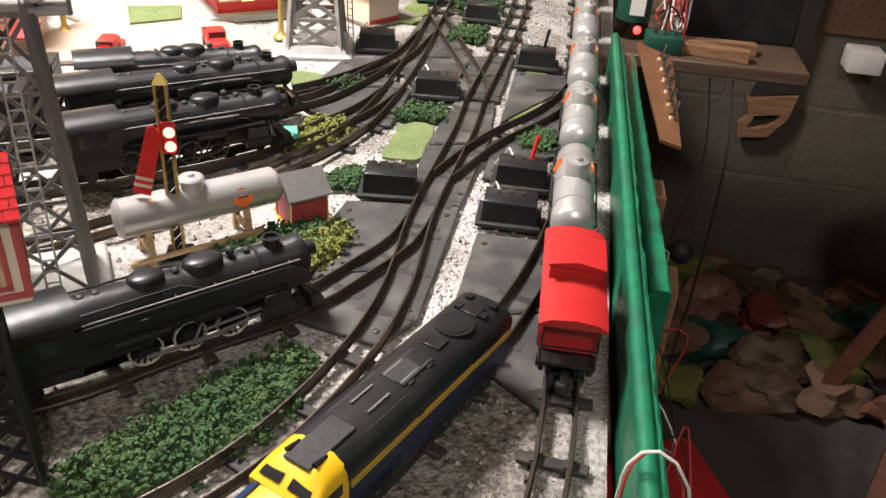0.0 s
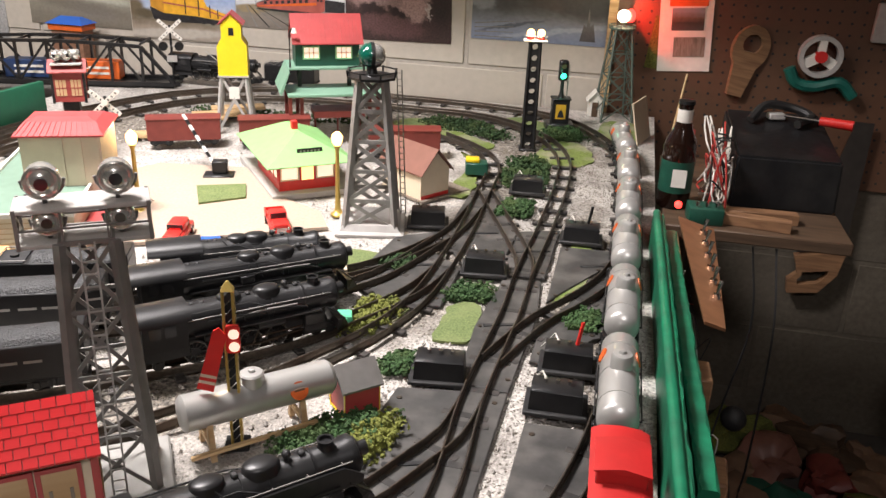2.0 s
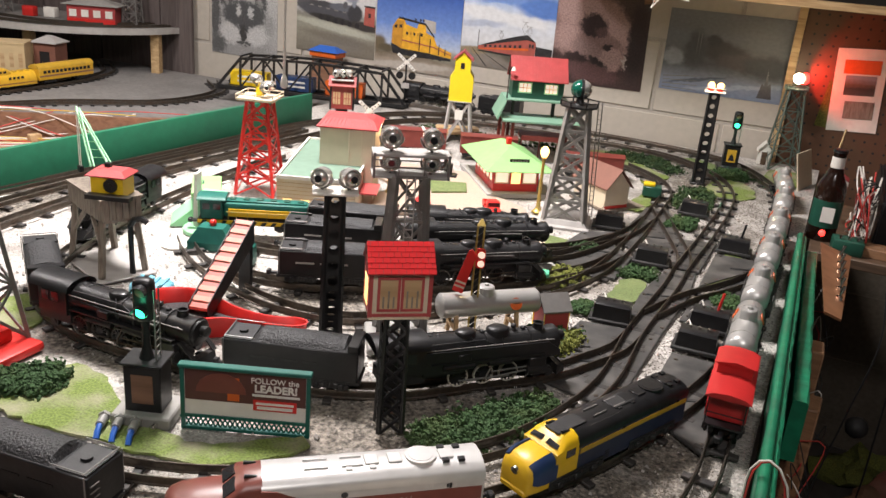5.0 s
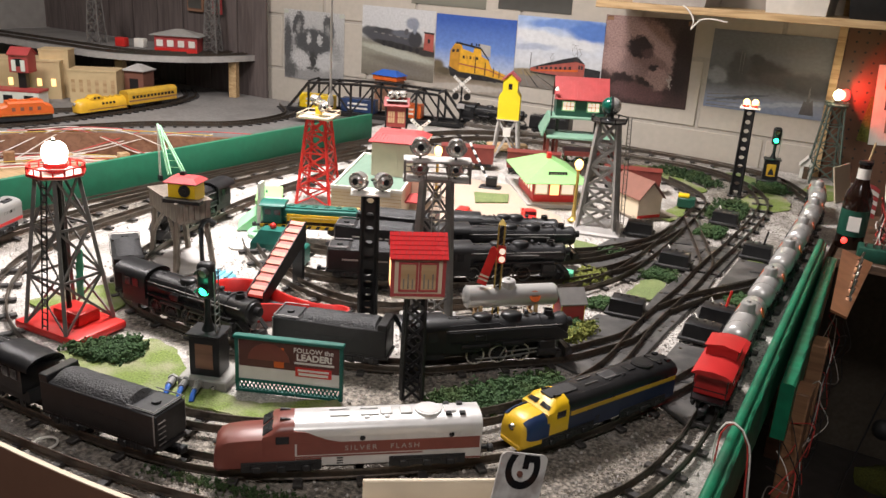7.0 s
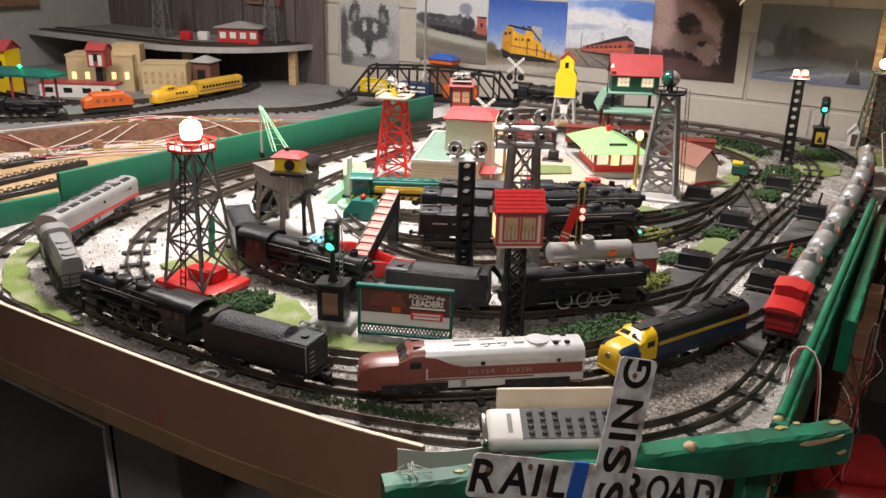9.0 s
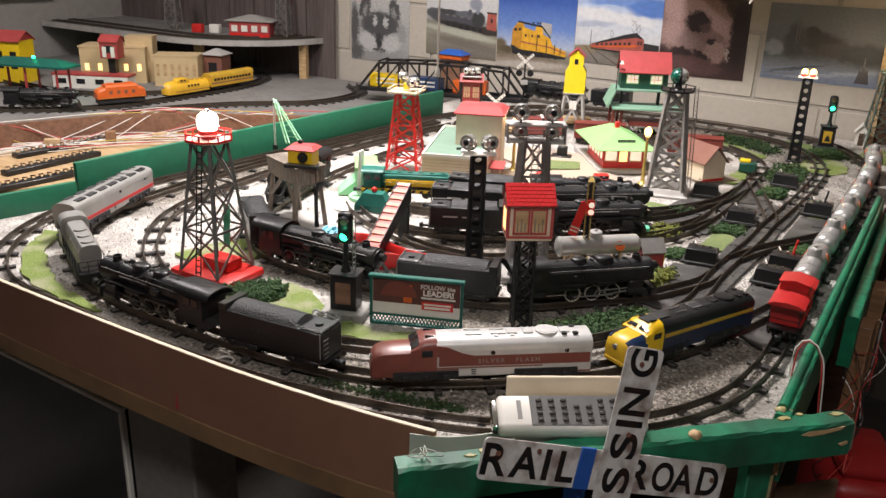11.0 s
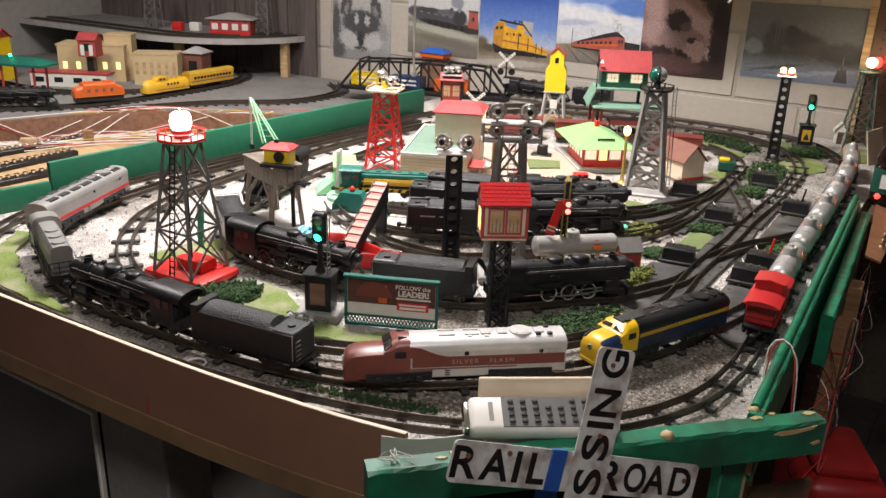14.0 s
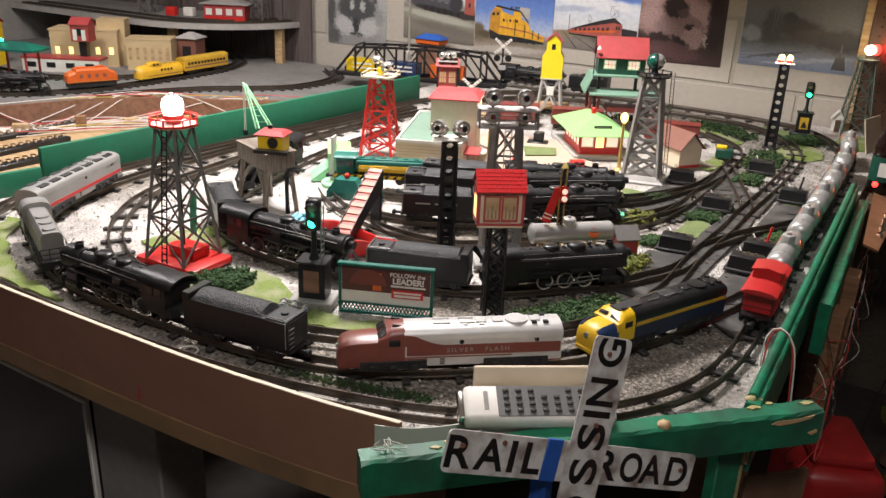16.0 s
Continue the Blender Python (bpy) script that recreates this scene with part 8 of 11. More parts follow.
lamp_light("corner_lamp_red", "SPOT", (-0.198, 2.592, 0.236), 1.0, (1, 0.05, 0.03), 0.008, (-0.12, 2.66, 0.25)).data.spot_size = radians(115)
lamp_light("corner_lamp", "POINT", (-0.226, 2.555, 0.255), 0.12, (1, 0.9, 0.6), 0.012)
ct = thing("white_cottage", -0.270, 2.595, 0, 8, "tiny white cottage with a dark door arch", "house")
q = B()
bx(q, 0, 0, 0, 0.030, 0.030, 0.038)
loft(q, [[(u, v, z) for u, z in ((-0.015, 0.038), (0, 0.056), (0.015, 0.038))] for v in (-0.015, 0.015)])
part("wall", q, "white", ct)
q = B()
for s in (-1, 1):
    loft(q, [[(s * 0.020, v, 0.034), (s * 0.020, v, 0.037), (0, v, 0.061), (0, v, 0.058)] for v in (-0.02, 0.02)])
part("roof", q, "white", ct)
q = B()
bx(q, 0, -0.0155, 0, 0.014, 0.001, 0.034)
part("door", q, "dark_board", ct)
cd = thing("leaning_card", -0.150, 2.40, 0, 75, "cream card leaning by the corner track", "card")
q = B()
loft(q, [[(-0.05, 0.0, 0), (0.05, 0.0, 0), (0.05, 0.02, 0.085), (-0.05, 0.02, 0.085)], [(-0.05, 0.003, 0), (0.05, 0.003, 0), (0.05, 0.023, 0.085), (-0.05, 0.023, 0.085)]])
part("panel", q, "cream", cd)

# ---- billboard at the front ----
bb = thing("billboard", -0.598, 0.842, 0, 24, "green framed trackside billboard with a faded advert", "billboard")
q = B()
bx(q, 0, 0, 0.070, 0.134, 0.010, 0.0045, bev=0.001, seg=1)
for s in (-1, 1):
    bx(q, s * 0.0635, 0, 0, 0.004, 0.005, 0.071)
bx(q, 0, 0, 0, 0.126, 0.005, 0.003)
bx(q, 0, 0, 0.014, 0.126, 0.005, 0.003)
part("frame", q, "teal", bb, "dark green frame")
q = B()
for k in range(25):
    for s in (-1, 1):
        bar(q, (-0.061 + k * 0.005, 0, 0.003), (-0.061 + k * 0.005 + s * 0.006, 0, 0.014), 0.0009, 0.0016)
part("lattice", q, "teal", bb)
q = B()
bx(q, 0, 0.0005, 0.017, 0.123, 0.002, 0.053)
pn = part("panel", q, "white", bb, "printed panel")
M["ad_dark"] = node_mat("dark_print", (0.10, 0.035, 0.03), 0.5, 0, 0.2, 30, 0)
q = B()
bx(q, 0, -0.0008, 0.034, 0.122, 0.0006, 0.0355)
part("dark_field", q, "ad_dark", pn)
q = B()
loft(q, [[(-0.050 + 0.030 * (1 - math.cos(math.pi * k / 10)) * 0.85, -0.0012 - j * 0.0005, 0.044 + 0.022 * math.sin(math.pi * k / 10)) for k in range(11)] for j in (0, 1)])
part("picture_shape", q, "maroon", pn, "plain reddish rounded shape")
q = B()
bx(q, -0.012, -0.0014, 0.036, 0.012, 0.0005, 0.026)
part("stripe_shape", q, "orange", pn)


def letters(text, mat, size, parent, m, name="lettering", extrude=0.0003, spacing=1.0, bold=0.0):
    cu = bpy.data.curves.new(name, "FONT")
    cu.body, cu.size, cu.align_x, cu.extrude, cu.space_character, cu.offset = text, size, "CENTER", extrude, spacing, bold
    ob = new(name, cu)
    me = bpy.data.meshes.new_from_object(ob.evaluated_get(bpy.context.evaluated_depsgraph_get()))
    bpy.data.objects.remove(ob)
    me.materials.append(M[mat])
    o = new(name, me)
    o.parent = parent
    o.matrix_basis = m
    return o


letters("FOLLOW the", "white", 0.0085, pn, pose(0.030, -0.0016, 0.0585, 90), bold=0.0001)
letters("LEADER!", "white", 0.0115, pn, pose(0.031, -0.0016, 0.0485, 90), bold=0.0004)
q = B()
bx(q, 0.031, -0.0015, 0.0435, 0.048, 0.0004, 0.0026)
part("small_print", q, "white", pn, "illegible line of small print")
q = B()
bx(q, 0.030, -0.0015, 0.0275, 0.044, 0.0005, 0.012)
bd = part("badge", q, "red", pn, "red badge with illegible white print")
q = B()
bx(q, 0.030, -0.0019, 0.0345, 0.038, 0.0003, 0.0025)
bx(q, 0.030, -0.0019, 0.0292, 0.036, 0.0003, 0.0035)
part("badge_print", q, "white", bd)

# ---- crossing sign propped at the front ----
sg = thing("railroad_crossing_sign", 0, 0, 0, 0, "rusty white metal railroad crossing sign bound with blue tape", "sign")
nrm = Vector((0.8135, -0.547, 0.1975)).normalized()
sx_ = Vector((0, 0, 1)).cross(nrm).normalized()
sy_ = nrm.cross(sx_)
SO = Vector((-0.2335, 0.6586, 0.1588))


def frame_m(o, xa, n_):
    ya = n_.cross(xa).normalized()
    m = Matrix.Identity(4)
    m.col[0], m.col[1], m.col[2], m.col[3] = (*xa, 0), (*ya, 0), (*n_, 0), (*o, 1)
    return m


def boxed_letter(ch, mat, parent, u, v, wide, high):
    """One letter, its outline brought to the given width and height, standing at u, v on a plate."""
    o = letters(ch, mat, 0.04, parent, Matrix(), "letter", 0.0002, 1.0, 0.0008)
    xs_ = [p.co.x for p in o.data.vertices]
    ys_ = [p.co.y for p in o.data.vertices]
    fx, fy = wide / (max(xs_) - min(xs_)), high / (max(ys_) - min(ys_))
    cx_, cy_ = (max(xs_) + min(xs_)) / 2, (max(ys_) + min(ys_)) / 2
    for p in o.data.vertices:
        p.co.x, p.co.y = (p.co.x - cx_) * fx + u, (p.co.y - cy_) * fy + v
        p.co.z += 0.0006
    return o


M["sign_white"] = node_mat("worn_sign_enamel", (0.66, 0.645, 0.61), 0.4, 0.1, 0.08, 50, 0.05, (0.12, 0.042, 0.018), 0.8, 38)
M["sign_black"] = node_mat("worn_black_enamel", (0.008, 0.008, 0.009), 0.5, 0, 0.3, 80, 0.1, (0.07, 0.026, 0.012), 0.4, 60, spec=0.25)
M["tape"] = node_mat("blue_tape", (0.015, 0.085, 0.36), 0.6, 0, 0.1, 80, 0.15)
up = sx_ * 0.284 + sy_ * 0.959
flat = sx_ * 0.9537 - sy_ * 0.3007
for nm, axx, o2, off, L2, wid, words in (
        ("crossing_arm", up, Vector((0.0215, -0.007)) - Vector((0.284, 0.959)) * 0.134, 0.0032, 0.268, 0.0425, (("G", 0.1195, 0.027), ("N", 0.0815, 0.027), ("I", 0.0600, 0.0062), ("S", 0.0380, 0.025), ("S", 0.0042, 0.025), ("O", -0.034, 0.028), ("R", -0.071, 0.027), ("C", -0.110, 0.027))),
        ("rail_road_arm", flat, Vector((-0.0186, -0.1232)), 0.0, 0.283, 0.0390, (("R", -0.1268, 0.026), ("A", -0.0955, 0.030), ("I", -0.0727, 0.0062), ("L", -0.0507, 0.019), ("R", 0.0339, 0.026), ("O", 0.0634, 0.026), ("A", 0.0890, 0.027), ("D", 0.1215, 0.026)))):
    m = frame_m(SO + sx_ * o2.x + sy_ * o2.y + nrm * off, axx, nrm)
    q = B()
    ro, hw, hh_ = 0.005, L2 / 2, wid / 2
    prism(q, [(sx * (hw - ro) + ro * math.cos(a), sy * (hh_ - ro) + ro * math.sin(a)) for sx, sy, a0 in ((1, 1, 0), (-1, 1, 90), (-1, -1, 180), (1, -1, 270)) for a in [radians(a0 + 30 * k) for k in range(4)]], -0.0012, 0.0004)
    arm = part(nm, q, "sign_white", sg, "worn white enamelled arm", at=m)
    for ch, u, wd in words:
        boxed_letter(ch, "sign_black", arm, u, 0, wd, 0.0305 if nm == "crossing_arm" else 0.0295)
    for u, v in ((hw - 0.016, 0.002), (-hw + 0.016, 0.006), (0.0495, -0.002) if nm == "crossing_arm" else (-0.084, 0.012)):
        q = B()
        cyl(q, (u, v, 0.0002), (u, v, 0.0018), 0.0024, n=10)
        part("bolt", q, "brown_roof", arm, "rusty bolt head")
    if nm == "rail_road_arm":
        q = B()
        bx(q, -0.0305, 0, -0.002, 0.017, 0.0405, 0.0038, bev=0.0006, seg=1)
        part("tape", q, "tape", sg, "strip of blue tape", at=m)
        p0 = m @ Vector((-0.0305, 0, -0.012))
q = B()
bar(q, (p0.x, p0.y, p0.z + 0.012), (p0.x, p0.y, FLOOR), 0.016)
part("post", q, "tape", sg, "post wrapped in blue tape below the arms")

# ---- remote handset, ledge, wires at the corner ----
q = B()
prism(q, [(-0.385, 0.622), (-0.372, 0.612), (-0.245, 0.700), (-0.21, 0.755), (-0.255, 0.765)], 0.0, 0.010)
tagged(part("corner_shelf", q, "worn_wood", None), "small wooden corner shelf behind the front rail", "shelf", kind="structure")
M["pale_strip"] = node_mat("pale_grey_green_card", (0.46, 0.48, 0.41), 0.6, 0, 0.08, 40, 0.06, (0.34, 0.35, 0.29), 0.5, 20)
strip = [(p.x, p.y) for p in spline([(-0.418, 0.573), (-0.392, 0.585), (-0.368, 0.604), (-0.345, 0.630), (-0.331, 0.652)], 0.008)]
q = B()
prism(q, strip + [(x + 0.0010, y - 0.0012) for x, y in strip[::-1]], 0.0005, 0.036)
tagged(part("pale_edge_strip", q, "pale_strip", None), "thin pale grey-green strip curving on from the fascia", "strip", kind="structure")
rnd = random.Random(8)
for k in range(3):
    c0 = (-0.368 + rnd.uniform(-0.008, 0.008), 0.527 + rnd.uniform(-0.004, 0.004))
    p = [(c0[0] + rnd.uniform(-0.014, 0.014), c0[1] + rnd.uniform(-0.012, 0.012), 0.0515 + rnd.uniform(0, 0.006)) for _ in range(6)]
    p[0] = (c0[0], c0[1], 0.0505)
    q = B()
    tubes(q, spline(p, 0.004), 0.0005, 5)
    tagged(part("glue_thread", q, "pale_strip", None), "tangle of clear dried glue threads on the rail", "glue", "glue threads")
for x, y, z, r, m_, lb in ((-0.111, 0.822, 0.0505, 0.0065, "glue", "lump of dried glue where two rails meet"), (-0.172, 0.721, 0.0500, 0.0070, "tan", "small tan lump of putty on the rail")):
    q = B()
    ball(q, 0, 0, 0, r, n=10)
    for v in q.verts:
        v.co *= 1 + 0.35 * noise.noise(v.co * 260)
        v.co.z = max(v.co.z * 0.8, -0.001)
    tagged(part("putty_lump", q, m_, None, at=pose(x, y, z)), lb, "putty")
REM = pose(-0.3378, 0.6345, 0.0799, 22, 0, 36.2)
rm = thing("remote_handset", 0, 0, 0, 0, "white handheld remote with rows of grey buttons", "remote control")
rm.matrix_world = REM
q = B()
bx(q, 0.060, -0.020, -0.020, 0.150, 0.042, 0.020, bev=0.006, seg=3)
part("body", q, "white", rm, "white plastic shell")
q = B()
bx(q, 0.074, -0.020, -0.0003, 0.112, 0.036, 0.001, bev=0.0004, seg=1)
part("keypad", q, M.setdefault("keypad_grey", node_mat("keypad_grey_film", (0.10, 0.098, 0.093), 0.45, 0, 0.08, 60, 0.04)), rm)
first = None
for k in range(7):
    for j in range(4):
        if j == 3 and k in (3, 4):
            continue
        m = pose(0.027 + k * 0.0125, -0.032 + j * 0.0078, 0.0007)
        if first is None:
            q = B()
            bx(q, 0, 0, 0, 0.0060, 0.0040, 0.0024, bev=0.0012, seg=2)
            first = part("button", q, M.setdefault("button_grey", node_mat("dark_rubber_button", (0.024, 0.020, 0.017), 0.6, 0, 0.2, 90, 0.05)), rm, at=m)
        else:
            again(first, m)
q = B()
bx(q, 0.007, -0.019, -0.0001, 0.0045, 0.022, 0.0006)
part("slot", q, "concrete_grey", rm)
q = B()
bx(q, -0.0165, -0.020, -0.018, 0.009, 0.034, 0.015, bev=0.004, seg=2)
part("clear_cap", q, "chrome", rm, "clear plastic nose of the remote")
hd = thing("cream_holder", -0.3378, 0.6345, 0.0105, 36.2, "cream plastic holder standing behind the remote", "holder")
q = B()
bx(q, 0.066, 0.0172, 0, 0.136, 0.005, 0.0805, bev=0.0012, seg=1)
part("back_plate", q, "cream", hd)
q = B()
loft(q, [[(u, -0.026, 0.0), (u, 0.0145, 0.0), (u, 0.0145, 0.052), (u, -0.010, 0.043), (u, -0.026, 0.036)] for u in (0.004, 0.130)])
part("base", q, "white", hd, soft=False)


def wire(name, pts, mat, r, label):
    q = B()
    tubes(q, spline(pts, 0.012), r, 6)
    return tagged(part(name, q, mat, None), label, "wire", "loose wires")


wire("looped_wire", [(-0.128, 0.965, 0.020), (-0.127, 0.963, 0.062), (-0.113, 0.960, 0.078), (-0.094, 0.955, 0.060), (-0.085, 0.945, 0.0), (-0.080, 0.94, -0.06)], "cable_white", 0.0010, "white and red twisted wire looped over the rail")
wire("looped_wire", [(-0.126, 0.967, 0.022), (-0.124, 0.966, 0.060), (-0.112, 0.963, 0.075), (-0.096, 0.958, 0.058), (-0.088, 0.948, 0.0), (-0.077, 0.945, -0.06)], "cable_red", 0.0010, "red wire looped over the rail")
random.seed(5)
for k in range(22):
    y0 = 1.08 + 0.036 * k
    m_ = ("cable_red", "cable_black", "cable_black", "cable_white", "cable_black", "cable_red")[k % 6]
    p = [(-0.085 + random.uniform(-0.01, 0.02), y0, -0.04 - random.uniform(0, 0.03))]
    for j in range(5):
        p.append((-0.072 + random.uniform(-0.02, 0.025), y0 + random.uniform(-0.06, 0.06), -0.07 - 0.045 * j + random.uniform(-0.03, 0.03)))
    wire("hanging_wire", p, m_, 0.0008, {"cable_red": "thin red wire", "cable_white": "thin white wire", "cable_black": "thin black wire"}[m_] + " tangled below the table edge")
for x, y, r_ in ((-0.075, 1.28, -3), (-0.078, 1.46, 2)):
    q = B()
    bx(q, x, y, -0.45, 0.022, 0.045, 0.44, r_, 0.002, 1)
    tagged(part("side_stud", q, "worn_wood", None), "rough wooden upright under the table edge", "post", "side uprights")
rb = thing("red_container", -0.040, 1.165, FLOOR, 24, "tall red plastic container under the table's corner", "container")
M["red_plastic"] = node_mat("red_plastic", (0.30, 0.012, 0.012), 0.45, 0, 0.12, 40, 0.06, (0.15, 0.012, 0.012), 0.4, 12)
q = B()
bx(q, 0, 0, 0, 0.118, 0.16, 0.63, bev=0.022, seg=3)
part("body", q, "red_plastic", rb)
q = B()
bx(q, -0.030, -0.0803, 0.44, 0.050, 0.002, 0.13, bev=0.0008, seg=1)
part("recess", q, "black_matte", rb)
q = B()
bx(q, 0, 0, 0.628, 0.085, 0.12, 0.020, bev=0.009, seg=2)
part("lid", q, "red_plastic", rb)
# under the front edge: a framed dark screen and a grey cabinet
us = thing("dark_screen", -0.958, 0.625, FLOOR, 0, "dark glass panel in a white frame under the table", "screen")
q = B()
bx(q, -0.30, 0, 0.03, 0.60, 0.012, 0.615)
part("glass", q, "glass_dark", us)
for x in (-0.606, -0.006):
    q = B()
    bx(q, x, -0.004, 0.0, 0.008, 0.020, 0.640, bev=0.002, seg=1)
    part("frame_side", q, "white", us)
q = B()
bx(q, -0.306, -0.004, 0.6402, 0.608, 0.020, 0.009, bev=0.002, seg=1)
part("frame_top", q, "white", us)
gc = thing("grey_cabinet", -0.884, 0.657, FLOOR, 0, "dim grey cabinet side under the table", "cabinet")
q = B()
bx(q, 0, 0, 0.05, 0.138, 0.08, 0.66, bev=0.003, seg=1)
part("body", q, "concrete_grey", gc)
q = B()
bx(q, 0, 0.005, 0.0, 0.110, 0.06, 0.05)
part("plinth", q, "black_matte", gc)

q = B()
bx(q, -0.4845, 1.4139, 0, 0.020, 0.020, 0.018, 25, 0.002, 2)
tagged(part("green_cube", q, "mint", None), "small mint green plastic block between the sidings", "block")
q = B()
loft(q, [[(-0.7305 + (0.012 + 0.0013 * math.cos(b_)) * math.cos(a), 0.6109 + (0.012 + 0.0013 * math.cos(b_)) * math.sin(a), 0.0025 + 0.0013 * math.sin(b_)) for b_ in [math.pi / 3 * k for k in range(6)]] for a in [2 * math.pi * k / 24 for k in range(25)]], cap=False)
tagged(part("white_ring", q, "white", None), "white plastic ring lying on the ballast", "ring")
for x, y in ((-0.716, 0.7644), (-0.6994, 0.7683), (-0.6824, 0.7726)):
    t = thing("valve", x, y, 0, 30, "small metal valve with a blue hose end", "valve", "valves by the signal")
    q = B()
    cyl(q, (0, 0.012, 0.010), (0, -0.002, 0.010), 0.0045, n=10)
    cyl(q, (0, 0.012, 0.010), (0, 0.016, 0.010), 0.0062, n=6)
    part("fitting", q, "silver_grey", t)
    q = B()
    tubes(q, [(0, -0.002, 0.010), (0, -0.010, 0.008), (0, -0.016, 0.003)], 0.003, 8)
    part("hose", q, "blue", t)

# ---- wall dressing ----
def picture(name, x0, x1, z0, z1, mat, label, cat="photo", tilt=0.0):
    t = thing(name, (x0 + x1) / 2, WALL_Y - 0.0005, (z0 + z1) / 2, 0, label, cat, "photos on the wall")
    q = B()
    w_, h_ = (x1 - x0) / 2, (z1 - z0) / 2
    bx(q, 0, -0.001, -h_, 2 * w_, 0.0012, 2 * h_)
    part("sheet", q, mat, t, at=pose(0, 0, 0, 0, tilt, 0))
    return t, w_, h_


def photo_mat(name, stops, scale=4.0, dist=0.0, axis="Z", noise_amt=0.25):
    """A printed picture: tones in soft bands with mottling."""
    m = bpy.data.materials.new(name)
    m.use_nodes = True
    n, l = m.node_tree.nodes, m.node_tree.links
    bs = n["Principled BSDF"]
    bs.inputs["Roughness"].default_value = 0.35
    tc, sp, nz, ad, rp = n.new("ShaderNodeTexCoord"), n.new("ShaderNodeSeparateXYZ"), n.new("ShaderNodeTexNoise"), n.new("ShaderNodeMath"), n.new("ShaderNodeValToRGB")
    nz.inputs["Scale"].default_value, nz.inputs["Detail"].default_value = scale, 6
    l.new(tc.outputs["Generated"], sp.inputs[0])
    l.new(tc.outputs["Generated"], nz.inputs["Vector"])
    ad.operation = "MULTIPLY_ADD"
    l.new(nz.outputs["Fac"], ad.inputs[0])
    ad.inputs[1].default_value = noise_amt
    l.new(sp.outputs[axis], ad.inputs[2])
    l.new(ad.outputs[0], rp.inputs["Fac"])
    while len(rp.color_ramp.elements) < len(stops):
        rp.color_ramp.elements.new(0.5)
    for e_, (p, c_) in zip(rp.color_ramp.elements, stops):
        e_.position, e_.color = p, (*c_, 1)
    l.new(rp.outputs["Color"], bs.inputs["Base Color"])
    return m


def blot_mat(name, stops, blots, grain=14.0, warp=0.06, mottle=0.10):
    """A printed picture of soft patches: bands from bottom to top, then rounded patches with blurred, ragged edges.
    blots: u, v, half width, half height, lean in degrees, blur, colour."""
    m = photo_mat(name, stops, grain, noise_amt=0.12)
    n, l = m.node_tree.nodes, m.node_tree.links
    bs = n["Principled BSDF"]
    out = bs.inputs["Base Color"].links[0].from_socket
    tc = [q for q in n if q.type == "TEX_COORD"][0]
    nz = n.new("ShaderNodeTexNoise")
    nz.inputs["Scale"].default_value, nz.inputs["Detail"].default_value = grain, 7
    l.new(tc.outputs["Generated"], nz.inputs["Vector"])
    mv = n.new("ShaderNodeVectorMath")
    mv.operation = "MULTIPLY_ADD"
    l.new(nz.outputs["Color"], mv.inputs[0])
    mv.inputs[1].default_value = (warp * 2, 0, warp * 2)
    l.new(tc.outputs["Generated"], mv.inputs[2])
    for u, v, ru, rv, lean, blur, c_ in blots:
        mp = n.new("ShaderNodeMapping")
        mp.vector_type = "TEXTURE"
        mp.inputs["Location"].default_value, mp.inputs["Rotation"].default_value, mp.inputs["Scale"].default_value = (u + warp, 0, v + warp), (0, radians(-lean), 0), (ru, 1000, rv)
        l.new(mv.outputs["Vector"], mp.inputs["Vector"])
        ln = n.new("ShaderNodeVectorMath")
        ln.operation = "LENGTH"
        l.new(mp.outputs["Vector"], ln.inputs[0])
        rg = n.new("ShaderNodeMapRange")
        rg.interpolation_type = "SMOOTHSTEP"
        rg.inputs["From Min"].default_value, rg.inputs["From Max"].default_value = 1 + 0.6 * blur, 1 - 0.6 * blur
        l.new(ln.outputs["Value"], rg.inputs["Value"])
        mix = n.new("ShaderNodeMix")
        mix.data_type = "RGBA"
        l.new(rg.outputs["Result"], mix.inputs["Factor"])
        l.new(out, mix.inputs["A"])
        mix.inputs["B"].default_value = (*c_, 1)
        out = mix.outputs["Result"]
    gr = n.new("ShaderNodeTexNoise")
    gr.inputs["Scale"].default_value, gr.inputs["Detail"].default_value = grain * 2.5, 3
    l.new(tc.outputs["Generated"], gr.inputs["Vector"])
    rr = n.new("ShaderNodeMapRange")
    rr.inputs["From Min"].default_value, rr.inputs["From Max"].default_value = 0.3, 0.7
    rr.inputs["To Min"].default_value, rr.inputs["To Max"].default_value = 1 - mottle, 1 + mottle
    l.new(gr.outputs["Fac"], rr.inputs["Value"])
    sc = n.new("ShaderNodeVectorMath")
    sc.operation = "SCALE"
    l.new(out, sc.inputs[0])
    l.new(rr.outputs["Result"], sc.inputs["Scale"])
    l.new(sc.outputs["Vector"], bs.inputs["Base Color"])
    return m


def shape(t, pts, mat, d=0.0022, name="printed_shape"):
    q = B()
    loft(q, [[(x, -d, z) for x, z in pts], [(x, -d + 0.0006, z) for x, z in pts]])
    return part(name, q, mat, t, soft=False)


